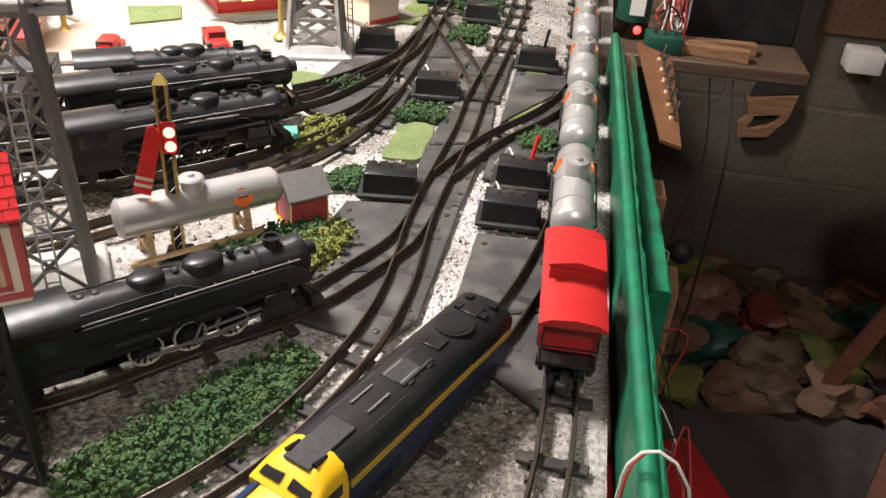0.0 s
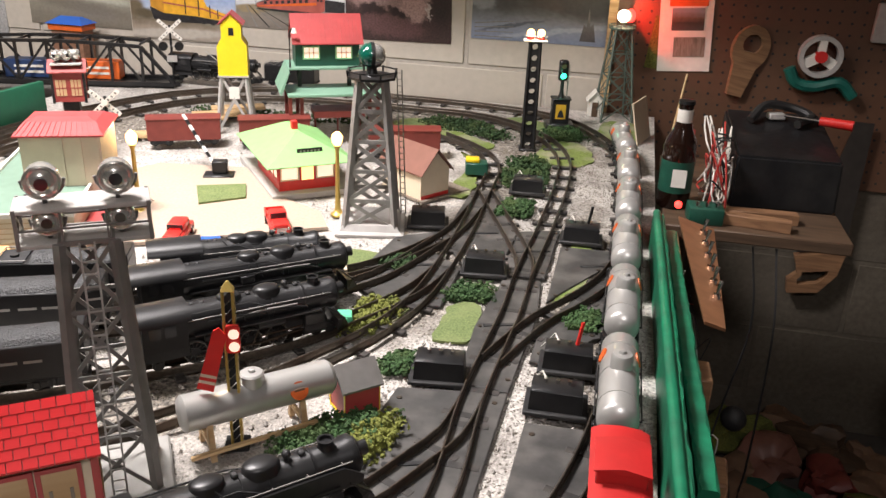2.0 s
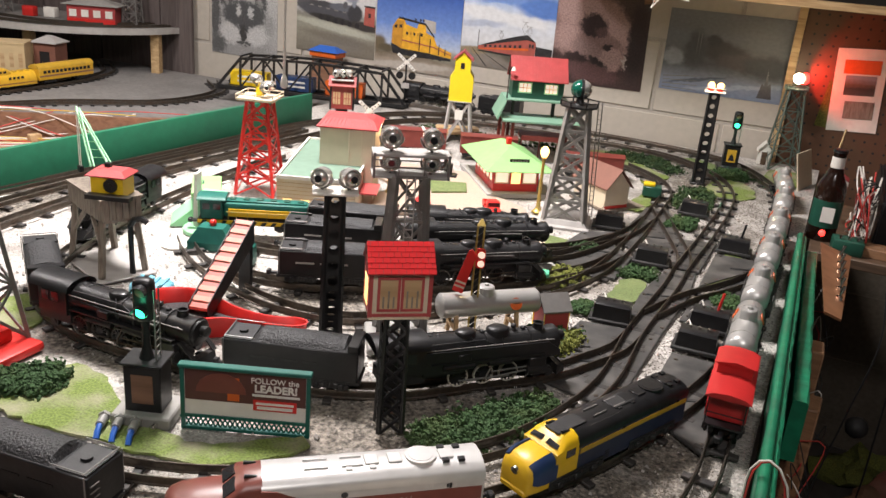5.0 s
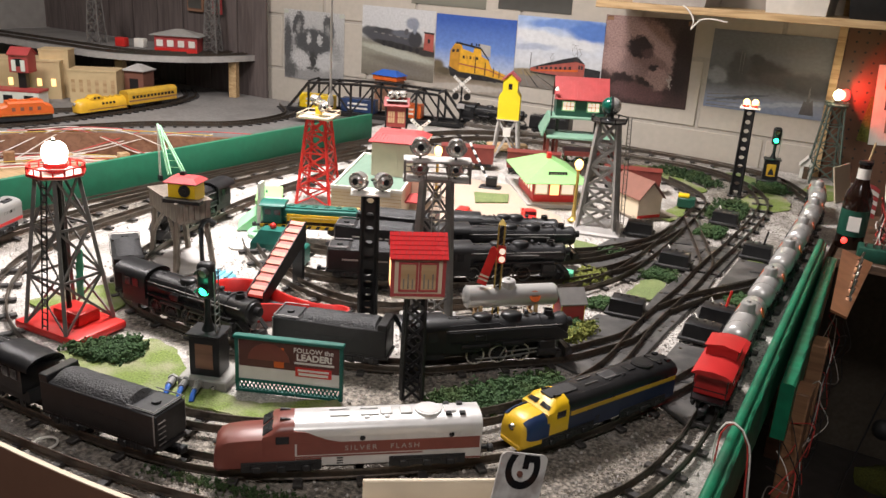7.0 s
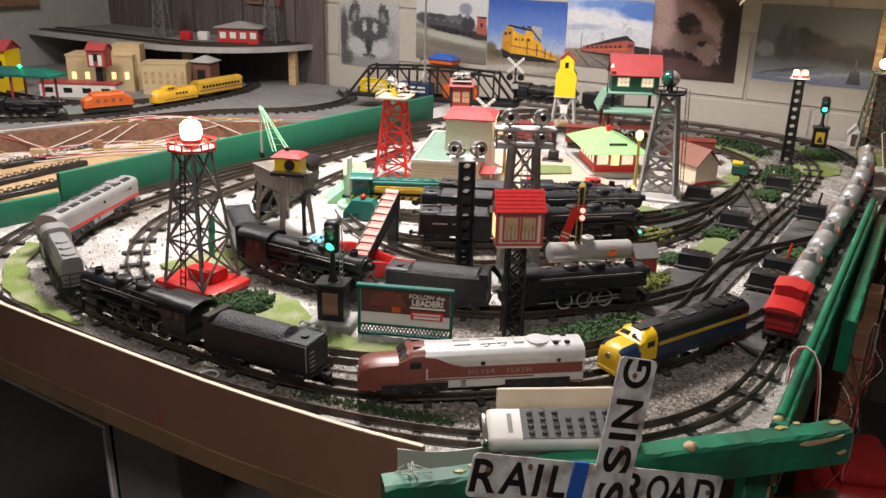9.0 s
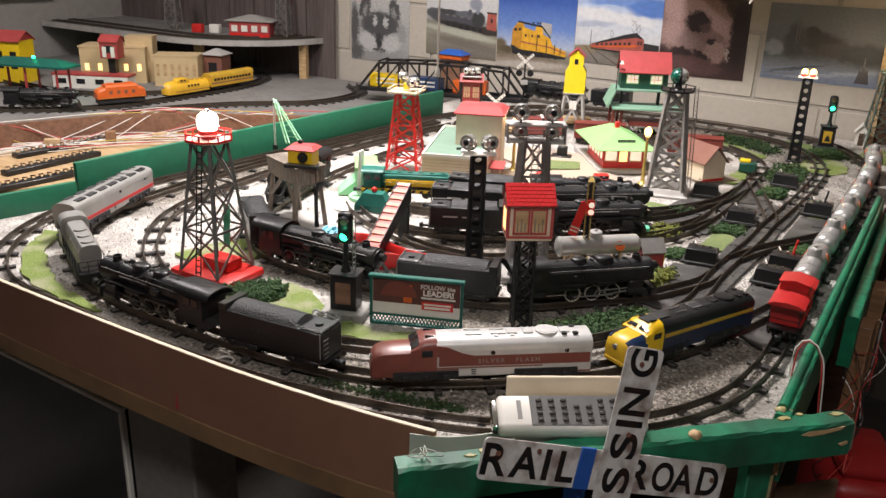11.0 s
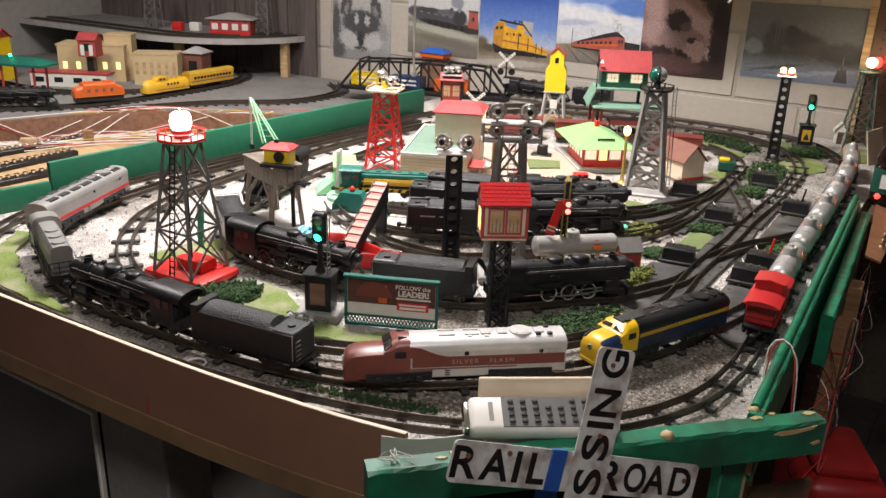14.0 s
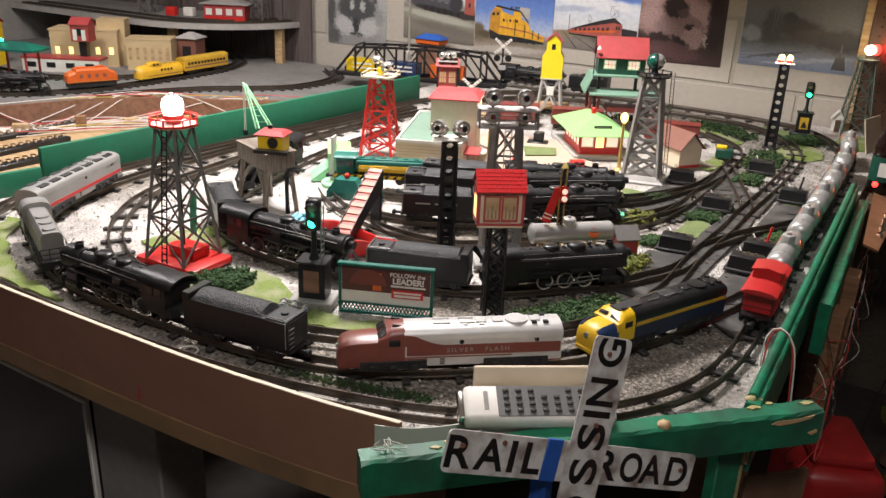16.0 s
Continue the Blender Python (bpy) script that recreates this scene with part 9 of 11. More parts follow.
M["ph_field"] = photo_mat("pale_field_print", [(0.0, (0.16, 0.155, 0.13)), (0.40, (0.26, 0.26, 0.20)), (0.52, (0.17, 0.16, 0.13)), (0.60, (0.52, 0.52, 0.52)), (1.0, (0.60, 0.60, 0.61))], 5, noise_amt=0.12)
M["ph_dark"] = photo_mat("dark_train_print", [(0.0, (0.10, 0.10, 0.09)), (0.5, (0.05, 0.045, 0.04)), (0.7, (0.14, 0.10, 0.07)), (1.0, (0.25, 0.27, 0.3))], 6, noise_amt=0.3)
M["ph_smoke"] = photo_mat("smoky_grey_print", [(0.2, (0.05, 0.05, 0.055)), (0.6, (0.11, 0.10, 0.105)), (1.0, (0.17, 0.165, 0.17))], 8, noise_amt=0.6)
M["print_yellow"] = node_mat("printed_yellow", (0.68, 0.36, 0.03), 0.4, 0, 0.2, 60, 0)
M["print_amber"] = node_mat("printed_amber", (0.50, 0.24, 0.03), 0.4, 0, 0.2, 60, 0)
M["print_black"] = node_mat("printed_black", (0.025, 0.024, 0.026), 0.4, 0, 0.5, 90, 0)
M["print_red"] = node_mat("printed_red", (0.36, 0.09, 0.07), 0.4, 0, 0.2, 60, 0)
M["print_grey"] = node_mat("printed_grey", (0.20, 0.19, 0.18), 0.4, 0, 0.3, 60, 0)


def oval(cx_, cz_, rx_, rz_, lean=0.0, n_=22):
    return [(cx_ + rx_ * math.cos(a) * math.cos(lean) - rz_ * math.sin(a) * math.sin(lean), cz_ + rx_ * math.cos(a) * math.sin(lean) + rz_ * math.sin(a) * math.cos(lean)) for a in [2 * math.pi * k / n_ for k in range(n_)]]


DK, MD, LT = (0.045, 0.045, 0.048), (0.17, 0.17, 0.172), (0.46, 0.455, 0.45)
M["ph_wolf"] = blot_mat("mottled_grey_blots", [(0.0, (0.22, 0.22, 0.22)), (0.25, (0.34, 0.335, 0.33)), (1.0, (0.44, 0.435, 0.43))], [
    (0.06, 0.46, 0.075, 0.40, 0, 0.5, (0.09, 0.09, 0.092)), (0.48, 0.14, 0.40, 0.24, 0, 0.5, (0.27, 0.265, 0.26)), (0.24, 0.80, 0.095, 0.17, -14, 0.3, (0.08, 0.08, 0.083)), (0.75, 0.78, 0.085, 0.17, 14, 0.3, (0.08, 0.08, 0.083)), (0.25, 0.76, 0.035, 0.09, -14, 0.6, (0.26, 0.255, 0.25)), (0.74, 0.74, 0.035, 0.09, 14, 0.6, (0.26, 0.255, 0.25)), (0.50, 0.555, 0.33, 0.20, 0, 0.35, (0.075, 0.076, 0.080)), (0.42, 0.61, 0.035, 0.075, 0, 0.6, LT), (0.60, 0.60, 0.035, 0.075, 0, 0.6, LT), (0.30, 0.29, 0.17, 0.13, -25, 0.5, LT), (0.70, 0.29, 0.17, 0.13, 25, 0.5, LT), (0.49, 0.31, 0.055, 0.12, 0, 0.5, (0.045, 0.045, 0.047)), (0.50, 0.175, 0.12, 0.022, 0, 0.5, (0.07, 0.07, 0.07)), (0.10, 0.12, 0.12, 0.12, 0, 0.6, (0.10, 0.10, 0.10)), (0.88, 0.45, 0.08, 0.12, 0, 0.7, (0.28, 0.28, 0.275))], 24, 0.085, 0.38)
t, w_, h_ = picture("grey_photo", -2.19, -1.905, 0.05, 0.305, "ph_wolf", "grey mottled photo print taped to the block wall")
for x, z in ((-w_ + 0.012, h_ - 0.010), (w_ - 0.012, h_ - 0.010)):
    shape(t, [(x - 0.010, z - 0.006), (x + 0.010, z - 0.004), (x + 0.009, z + 0.008), (x - 0.011, z + 0.006)], "pale_strip", 0.0024, "tape")
M["ph_steam"] = blot_mat("pale_field_blots", [(0.0, (0.14, 0.125, 0.10)), (0.20, (0.20, 0.18, 0.145)), (0.40, (0.26, 0.25, 0.20)), (0.56, (0.22, 0.21, 0.18)), (0.66, (0.52, 0.52, 0.52)), (1.0, (0.56, 0.56, 0.565))], [
    (0.14, 0.64, 0.16, 0.07, 0, 0.4, (0.10, 0.10, 0.105)), (0.42, 0.57, 0.40, 0.115, -5, 0.22, (0.075, 0.075, 0.085)), (0.30, 0.66, 0.14, 0.04, 0, 0.3, (0.06, 0.06, 0.066)), (0.60, 0.64, 0.18, 0.05, -3, 0.25, (0.12, 0.125, 0.145)), (0.62, 0.68, 0.030, 0.05, 0, 0.4, (0.09, 0.09, 0.10)), (0.74, 0.58, 0.09, 0.12, 0, 0.25, (0.045, 0.045, 0.050)), (0.70, 0.80, 0.085, 0.085, 0, 0.45, (0.24, 0.26, 0.31)), (0.73, 0.72, 0.03, 0.06, 0, 0.5, (0.22, 0.24, 0.28)), (0.50, 0.465, 0.34, 0.045, -8, 0.3, (0.035, 0.033, 0.032)), (0.88, 0.42, 0.18, 0.06, -6, 0.4, (0.045, 0.04, 0.038)), (0.48, 0.36, 0.56, 0.05, -9, 0.6, (0.40, 0.40, 0.33)), (0.60, 0.20, 0.50, 0.06, -9, 0.7, (0.17, 0.15, 0.12))], 14, 0.02)
t, w_, h_ = picture("steam_train_photo", -1.825, -1.518, 0.105, 0.345, "ph_steam", "pale photo of a dark steam train in a field")
shape(t, [(0.110, -0.012), (w_ - 0.004, -0.016), (w_ - 0.004, 0.042), (0.112, 0.044)], "print_red", 0.0024)
shape(t, [(0.110, 0.044), (w_ - 0.003, 0.042), (w_ - 0.003, 0.048), (0.108, 0.049)], "print_black", 0.0027)
shape(t, [(0.126, 0.012), (0.135, 0.012), (0.135, 0.026), (0.126, 0.026)], "print_black", 0.0027)
for k in range(6):
    x = -0.055 + 0.028 * k
    shape(t, oval(x, -0.004 - 0.10 * (x + 0.055), 0.0085, 0.0095, 0, 14), "print_black", 0.0024 + 0.0001 * k)
for k in range(5):
    x = -0.100 + 0.032 * k
    shape(t, [(x, 0.030 - 0.03 * k * 0.1), (x + 0.014, 0.029 - 0.03 * k * 0.1), (x + 0.014, 0.033 - 0.03 * k * 0.1), (x, 0.034 - 0.03 * k * 0.1)], "print_grey", 0.0030)
M["ph_yellow"] = blot_mat("blue_sky_blots", [(0.0, (0.34, 0.30, 0.26)), (0.16, (0.30, 0.25, 0.20)), (0.24, (0.16, 0.13, 0.09)), (0.33, (0.30, 0.29, 0.27)), (0.38, (0.40, 0.46, 0.58)), (0.62, (0.14, 0.24, 0.54)), (1.1, (0.045, 0.105, 0.38))], [
    (0.04, 0.30, 0.09, 0.10, 0, 0.6, (0.14, 0.11, 0.07)), (0.14, 0.25, 0.10, 0.05, 0, 0.6, (0.10, 0.08, 0.05)), (0.85, 0.20, 0.30, 0.05, -6, 0.6, (0.22, 0.20, 0.15)), (0.40, 0.06, 0.50, 0.05, 3, 0.5, (0.42, 0.38, 0.33))], 9, 0.02)


def lift(t, pts, mat, d):
    """A printed shape set a little higher on its sheet."""
    return shape(t, [(x, z + 0.030) for x, z in pts], mat, d)


t, w_, h_ = picture("yellow_train_photo", -1.515, -1.212, 0.090, 0.340, "ph_yellow", "photo of a yellow diesel train under a blue sky")
lift(t, [(0.020, 0.010), (0.062, 0.006), (0.064, -0.030), (0.030, -0.026)], "lt_grey", 0.0023)
lift(t, [(-0.095, -0.074), (-0.054, -0.089), (0.039, -0.092), (0.122, -0.102), (0.122, -0.108), (0.0, -0.110), (-0.085, -0.106)], "print_black", 0.0024)
lift(t, [(-0.092, -0.074), (-0.090, -0.022), (-0.073, 0.003), (-0.050, 0.003), (-0.042, -0.012), (-0.002, -0.022), (0.002, -0.006), (0.027, -0.006), (0.031, -0.030), (0.059, -0.042), (0.071, -0.066), (0.123, -0.082), (0.123, -0.100), (0.039, -0.092), (-0.054, -0.089)], "print_yellow", 0.0026)
lift(t, [(-0.092, -0.074), (-0.090, -0.022), (-0.074, 0.000), (-0.050, -0.002), (-0.054, -0.089)], "print_amber", 0.0030)
lift(t, [(-0.073, 0.004), (-0.050, 0.007), (0.027, -0.002), (0.062, -0.040), (0.058, -0.042), (0.026, -0.008), (-0.050, 0.001)], "print_black", 0.0032)
lift(t, [(-0.055, -0.060), (0.060, -0.070), (0.122, -0.088), (0.122, -0.091), (0.060, -0.074), (-0.055, -0.064)], "print_red", 0.0031)
for x in (0.008, 0.046, 0.078, 0.100):
    lift(t, [(x, -0.088 - x * 0.06), (x + 0.003, -0.088 - x * 0.06), (x + 0.003, -0.030 - x * 0.42), (x, -0.028 - x * 0.42)], "print_black", 0.0034)
for k in range(5):
    x = -0.040 + 0.013 * k
    lift(t, [(x, -0.034), (x + 0.007, -0.035), (x + 0.007, -0.044), (x, -0.043)], "print_amber" if k % 2 else "print_black", 0.0033)
for x, z in ((-0.083, -0.018), (-0.066, -0.016)):
    lift(t, [(x, z), (x + 0.010, z + 0.002), (x + 0.010, z - 0.008), (x, z - 0.009)], "print_black", 0.0036)
for k in range(7):
    lift(t, oval(-0.070 + 0.026 * k, -0.098 - 0.0012 * k, 0.0075, 0.0065, 0, 12), "print_black", 0.0028 + 0.0001 * k)
for x in (-0.068, -0.058, -0.012, 0.006, 0.016):
    lift(t, [(x, 0.002), (x + 0.006, 0.002), (x + 0.006, 0.009), (x, 0.009)], "print_black", 0.0030)
M["ph_electric"] = blot_mat("cloudy_sky_blots", [(0.0, (0.16, 0.14, 0.12)), (0.20, (0.22, 0.19, 0.16)), (0.27, (0.16, 0.15, 0.12)), (0.31, (0.50, 0.52, 0.55)), (0.45, (0.60, 0.61, 0.63)), (0.75, (0.56, 0.60, 0.68)), (1.0, (0.34, 0.45, 0.68))], [
    (0.85, 0.86, 0.30, 0.14, -10, 0.5, (0.10, 0.20, 0.52)), (0.45, 0.93, 0.30, 0.06, 6, 0.6, (0.16, 0.27, 0.58)), (0.25, 0.72, 0.34, 0.09, -8, 0.6, (0.66, 0.67, 0.69)), (0.65, 0.66, 0.30, 0.08, -4, 0.6, (0.66, 0.67, 0.69)), (0.20, 0.58, 0.25, 0.05, 5, 0.6, (0.40, 0.44, 0.54)), (0.80, 0.12, 0.40, 0.10, -14, 0.5, (0.10, 0.09, 0.07)), (0.15, 0.22, 0.16, 0.05, 0, 0.5, (0.26, 0.20, 0.12))], 6, 0.05)
t, w_, h_ = picture("electric_train_photo", -1.210, -0.912, 0.135, 0.358, "ph_electric", "photo of a red and orange electric train on curving track")
for k in range(4):
    shape(t, [(-0.095 + 0.034 * k, -0.108), (-0.090 + 0.034 * k, -0.108), (-0.119 + 0.009 * k, -0.056), (-0.121 + 0.009 * k, -0.056)], "print_black" if k % 2 else "print_grey", 0.0026)
shape(t, [(-0.090, -0.058), (-0.090, -0.048), (0.022, -0.019), (0.066, -0.008), (0.095, -0.021), (0.094, -0.058), (0.073, -0.066), (0.022, -0.064)], "print_red", 0.0030)
shape(t, [(-0.088, -0.055), (0.022, -0.043), (0.073, -0.038), (0.073, -0.045), (0.022, -0.049), (-0.088, -0.057)], "orange", 0.0034)
shape(t, [(-0.090, -0.048), (-0.064, -0.038), (0.022, -0.010), (0.066, 0.001), (0.096, -0.019), (0.066, -0.014), (0.022, -0.023)], "print_black", 0.0036)
shape(t, [(-0.090, -0.061), (0.022, -0.062), (0.073, -0.064), (0.073, -0.072), (0.022, -0.068), (-0.090, -0.063)], "print_black", 0.0032)
for k in range(8):
    x = -0.070 + 0.016 * k
    shape(t, [(x, -0.044 + 0.0017 * k), (x + 0.008, -0.043 + 0.0017 * k), (x + 0.008, -0.049 + 0.0013 * k), (x, -0.050 + 0.0013 * k)], "print_black", 0.0038)
for x in (0.074, 0.083):
    shape(t, [(x, -0.024), (x + 0.006, -0.025), (x + 0.006, -0.036), (x, -0.036)], "print_black", 0.0038)
shape(t, [(0.095, -0.060), (0.095, -0.030), (w_ - 0.002, -0.034), (w_ - 0.002, -0.060)], "print_black", 0.0028)
for u, z, g in ((0.056, 0.0, 1.0), (0.072, -0.004, 0.8), (-0.018, -0.022, 0.7)):
    for du in (-0.009, 0.009):
        shape(t, [(u, z), (u + 0.0008, z), (u + du * g + 0.0008, z + 0.018 * g), (u + du * g, z + 0.018 * g)], "print_grey", 0.0030)
        shape(t, [(u + du * g, z + 0.018 * g), (u + du * g + 0.0008, z + 0.018 * g), (u + 0.0008, z + 0.036 * g), (u, z + 0.036 * g)], "print_grey", 0.0030)
    shape(t, [(u - 0.010 * g, z + 0.036 * g), (u + 0.010 * g, z + 0.036 * g), (u + 0.010 * g, z + 0.037 * g), (u - 0.010 * g, z + 0.037 * g)], "print_grey", 0.0032)
shape(t, [(-0.093, -0.056), (-0.0914, -0.056), (-0.0905, 0.0), (-0.0921, 0.0)], "print_black", 0.0030)
HD, HB, HK = (0.20, 0.125, 0.115), (0.34, 0.225, 0.205), (0.030, 0.019, 0.020)
M["ph_bear"] = blot_mat("mottled_brown_blots", [(0.0, (0.050, 0.030, 0.030)), (0.5, (0.042, 0.026, 0.025)), (1.0, (0.060, 0.040, 0.036))], [
    (0.26, 0.70, 0.42, 0.40, -10, 0.3, HD), (0.20, 0.84, 0.24, 0.18, 0, 0.6, HB), (0.54, 0.78, 0.22, 0.16, -30, 0.5, HB), (0.14, 0.52, 0.16, 0.16, 0, 0.7, HB), (0.70, 0.58, 0.16, 0.22, 12, 0.35, HB), (0.52, 0.46, 0.26, 0.13, -12, 0.4, HD), (0.64, 0.31, 0.14, 0.13, -38, 0.35, HB), (0.36, 0.40, 0.18, 0.09, -18, 0.5, (0.24, 0.16, 0.15)), (0.42, 0.66, 0.145, 0.125, -6, 0.3, HK), (0.52, 0.60, 0.07, 0.05, 0, 0.6, (0.09, 0.055, 0.052)), (0.26, 0.28, 0.13, 0.075, -8, 0.4, HK), (0.42, 0.14, 0.32, 0.10, -6, 0.5, (0.105, 0.055, 0.055)), (0.60, 0.44, 0.055, 0.035, 0, 0.5, HK), (0.79, 0.30, 0.018, 0.09, 10, 0.5, (0.42, 0.36, 0.33)), (0.90, 0.55, 0.10, 0.40, 0, 0.5, HK), (0.50, 0.27, 0.12, 0.03, -30, 0.6, HK)], 22, 0.065, 0.30)
t, w_, h_ = picture("brown_photo", -0.912, -0.640, 0.128, 0.385, "ph_bear", "brown mottled photo print taped to the block wall", tilt=-1.0)
for x, z in ((-w_ + 0.012, h_ - 0.012), (w_ - 0.014, h_ - 0.009)):
    shape(t, [(x - 0.010, z - 0.006), (x + 0.010, z - 0.004), (x + 0.009, z + 0.008), (x - 0.011, z + 0.006)], "worn_wood", 0.0024, "tape")
M["ph_dusk"] = blot_mat("snowy_dusk_blots", [(0.0, (0.15, 0.19, 0.29)), (0.20, (0.25, 0.28, 0.36)), (0.30, (0.20, 0.21, 0.24)), (0.42, (0.08, 0.08, 0.085)), (0.60, (0.13, 0.13, 0.14)), (1.0, (0.17, 0.18, 0.20))], [
    (0.08, 0.42, 0.09, 0.10, 0, 0.5, (0.26, 0.27, 0.29)), (0.50, 0.52, 0.20, 0.13, -15, 0.5, (0.060, 0.055, 0.055)), (0.40, 0.66, 0.07, 0.08, 0, 0.5, (0.05, 0.048, 0.05)), (0.62, 0.44, 0.16, 0.10, 0, 0.5, (0.085, 0.075, 0.075)), (0.85, 0.40, 0.20, 0.14, 0, 0.6, (0.06, 0.062, 0.068)), (0.26, 0.52, 0.09, 0.22, 0, 0.6, (0.07, 0.07, 0.072)), (0.60, 0.12, 0.40, 0.03, 12, 0.6, (0.34, 0.37, 0.45)), (0.30, 0.16, 0.25, 0.02, 16, 0.6, (0.10, 0.11, 0.14))], 12, 0.05)
t, w_, h_ = picture("snowy_train_photo", -0.588, -0.262, 0.150, 0.370, "ph_dusk", "dim photo of a train in snow at dusk")
shape(t, [(0.100, -0.100), (0.108, -0.060), (0.114, -0.066), (0.118, -0.022), (0.123, -0.064), (0.130, -0.058), (0.138, -0.100)], "ph_smoke", 0.0024)
for k in range(4):
    shape(t, [(-0.155, -0.072 - 0.010 * k), (-0.060, -0.063 - 0.013 * k), (-0.060, -0.0645 - 0.013 * k), (-0.155, -0.0745 - 0.010 * k)], "print_grey", 0.0024)
for x, z, l_ in ((-0.078, -0.02, 0.075), (-0.070, -0.01, 0.060)):
    shape(t, [(x, z), (x + 0.0014, z), (x + 0.0014, z + l_), (x, z + l_)], "ph_smoke", 0.0024)
picture("upper_photo", -1.285, -1.03, 0.372, 0.58, "ph_dark", "dark train photo above the others")
picture("upper_photo", -1.62, -1.33, 0.365, 0.58, "ph_field", "pale photo above the others")

# pegboard, hung tools and the bench on the right
PEG = (-0.262, 1.60, -0.135, 1.2)
pg = thing("pegboard", 0, 0, 0, 0, "brown perforated hardboard on the wall", "pegboard", kind="structure")
q = B()
bx(q, (PEG[0] + PEG[1]) / 2, WALL_Y - 0.006, PEG[2], PEG[1] - PEG[0], 0.006, PEG[3] - PEG[2])
part("panel", q, "pegboard", pg)
q = B()
for i in range(36):
    for j in range(24):
        x, z = PEG[0] + 0.02 + 0.0254 * i, -0.115 + 0.0254 * j
        vs = [q.verts.new((x + 0.0032 * math.cos(a), WALL_Y - 0.0093, z + 0.0032 * math.sin(a))) for a in [2 * math.pi * k / 8 for k in range(8)]]
        q.faces.new(vs)
tagged(part("hole", q, "black_matte", pg), kind="stuff")
q = B()
bx(q, PEG[0] + 0.01, WALL_Y - 0.014, PEG[2], 0.02, 0.01, PEG[3] - PEG[2])
part("edge_strip", q, "raw_wood", pg)
po = thing("poster", -0.085, WALL_Y - 0.012, 0.205, 0, "white instruction sheet with a dark print pinned to the pegboard", "poster")
q = B()
bx(q, 0, 0, -0.095, 0.118, 0.001, 0.21)
part("sheet", q, "white", po, at=pose(0, 0, 0, 0, -4, 0))
for x, z, sx, sz, m_ in ((0.004, 0.052, 0.085, 0.035, "orange"), (0.004, -0.002, 0.072, 0.050, "ph_dark"), (0.010, -0.062, 0.070, 0.045, "old_wood")):
    q = B()
    bx(q, x, -0.0012, z, sx, 0.0008, sz)
    part("print", q, m_, po, at=pose(0, 0, 0, 0, -4, 0))
q = B()
bx(q, -0.045, -0.0005, -0.10, 0.055, 0.0008, 0.12)
part("yellow_sheet", q, "lichen_olive", po, "yellowish sheet behind", at=pose(0, 0.003, 0, 0, 6, 0))
tp = thing("tape_dispenser", 0.210, WALL_Y - 0.02, 0.17, 0, "green tape gun with a white and red reel", "tape gun")
q = B()
loft(q, [[((0.046 if k < 2 else 0.036) * math.cos(a), (-0.026, 0.0, 0.0, -0.026)[k], (0.046 if k < 2 else 0.036) * math.sin(a)) for k in range(4)] for a in [2 * math.pi * j / 28 for j in range(29)]], cap=False)
part("tape_roll", q, "lt_grey", tp)
for k in range(3):
    q = B()
    bar(q, (0, -0.014, 0), (0.037 * math.cos(radians(90 + 120 * k)), -0.014, 0.037 * math.sin(radians(90 + 120 * k))), 0.016, 0.022)
    part("spoke", q, "white", tp)
q = B()
cyl(q, (0, -0.03, 0), (0, -0.005, 0), 0.013, n=16)
part("hub", q, "red", tp)
q = B()
tubes(q, spline([(-0.06, -0.012, -0.030), (-0.04, -0.012, -0.062), (0.0, -0.012, -0.068), (0.05, -0.012, -0.055), (0.085, -0.012, -0.085)], 0.01), 0.013, 8)
part("handle", q, "teal", tp)
pdl = thing("wooden_paddle", 0.055, WALL_Y - 0.018, 0.14, 12, "flat wooden paddle with a hole hung on the pegboard", "paddle")
q = B()
ro = [(0.042 * math.cos(a) * (1.0), 0.035 + 0.052 * math.sin(a)) for a in [radians(-50 + 280 * k / 20) for k in range(21)]] + [(-0.016, -0.075), (0.018, -0.075)]
ri = [(0.022 * math.cos(a), 0.045 + 0.022 * math.sin(a)) for a in [radians(-50 + 280 * k / 20) for k in range(21)]] + [(-0.012, 0.027), (0.012, 0.027)]
loft(q, [[(x, -0.008, z) for x, z in ro], [(x, 0.008, z) for x, z in ro], [(x, 0.008, z) for x, z in ri], [(x, -0.008, z) for x, z in ri], [(x, -0.008, z) for x, z in ro]], cap=False)
part("blade", q, "worn_wood", pdl, at=pose(0, 0, 0, 0, 12, 0))
for x, z, sx, sz, m_, lab in ((0.345, 0.205, 0.075, 0.085, "lt_grey", "grey card pocket hung on the pegboard"), (0.50, 0.12, 0.05, 0.13, "navy", "blue handled tool hung on the pegboard"), (0.49, 0.24, 0.05, 0.03, "red", "red handled tool hung on the pegboard"), (0.62, 0.10, 0.05, 0.14, "black", "black tool hung on the pegboard")):
    q = B()
    bx(q, x, WALL_Y - 0.02, z, sx, 0.018, sz, 0, 0.006, 2)
    tagged(part("hung_tool", q, m_, None), lab, "tool", "tools on the pegboard")
q = B()
bx(q, 0.47, WALL_Y - 0.05, -0.20, 0.075, 0.07, 0.05, 0, 0.004, 2)
tagged(part("white_outlet_box", q, "white", None), "small white box under the pegboard", "box")
sw = thing("hand_saw", 0.300, WALL_Y - 0.03, -0.30, 0, "old hand saw with a wooden handle hung on the wall", "hand saw")
q = B()
loft(q, [[(-0.05, -0.001, 0.0), (0.055, -0.001, 0.02), (0.055, -0.001, 0.33), (0.015, -0.001, 0.33)], [(-0.05, 0.001, 0.0), (0.055, 0.001, 0.02), (0.055, 0.001, 0.33), (0.015, 0.001, 0.33)]])
part("blade", q, "old_steel", sw)
q = B()
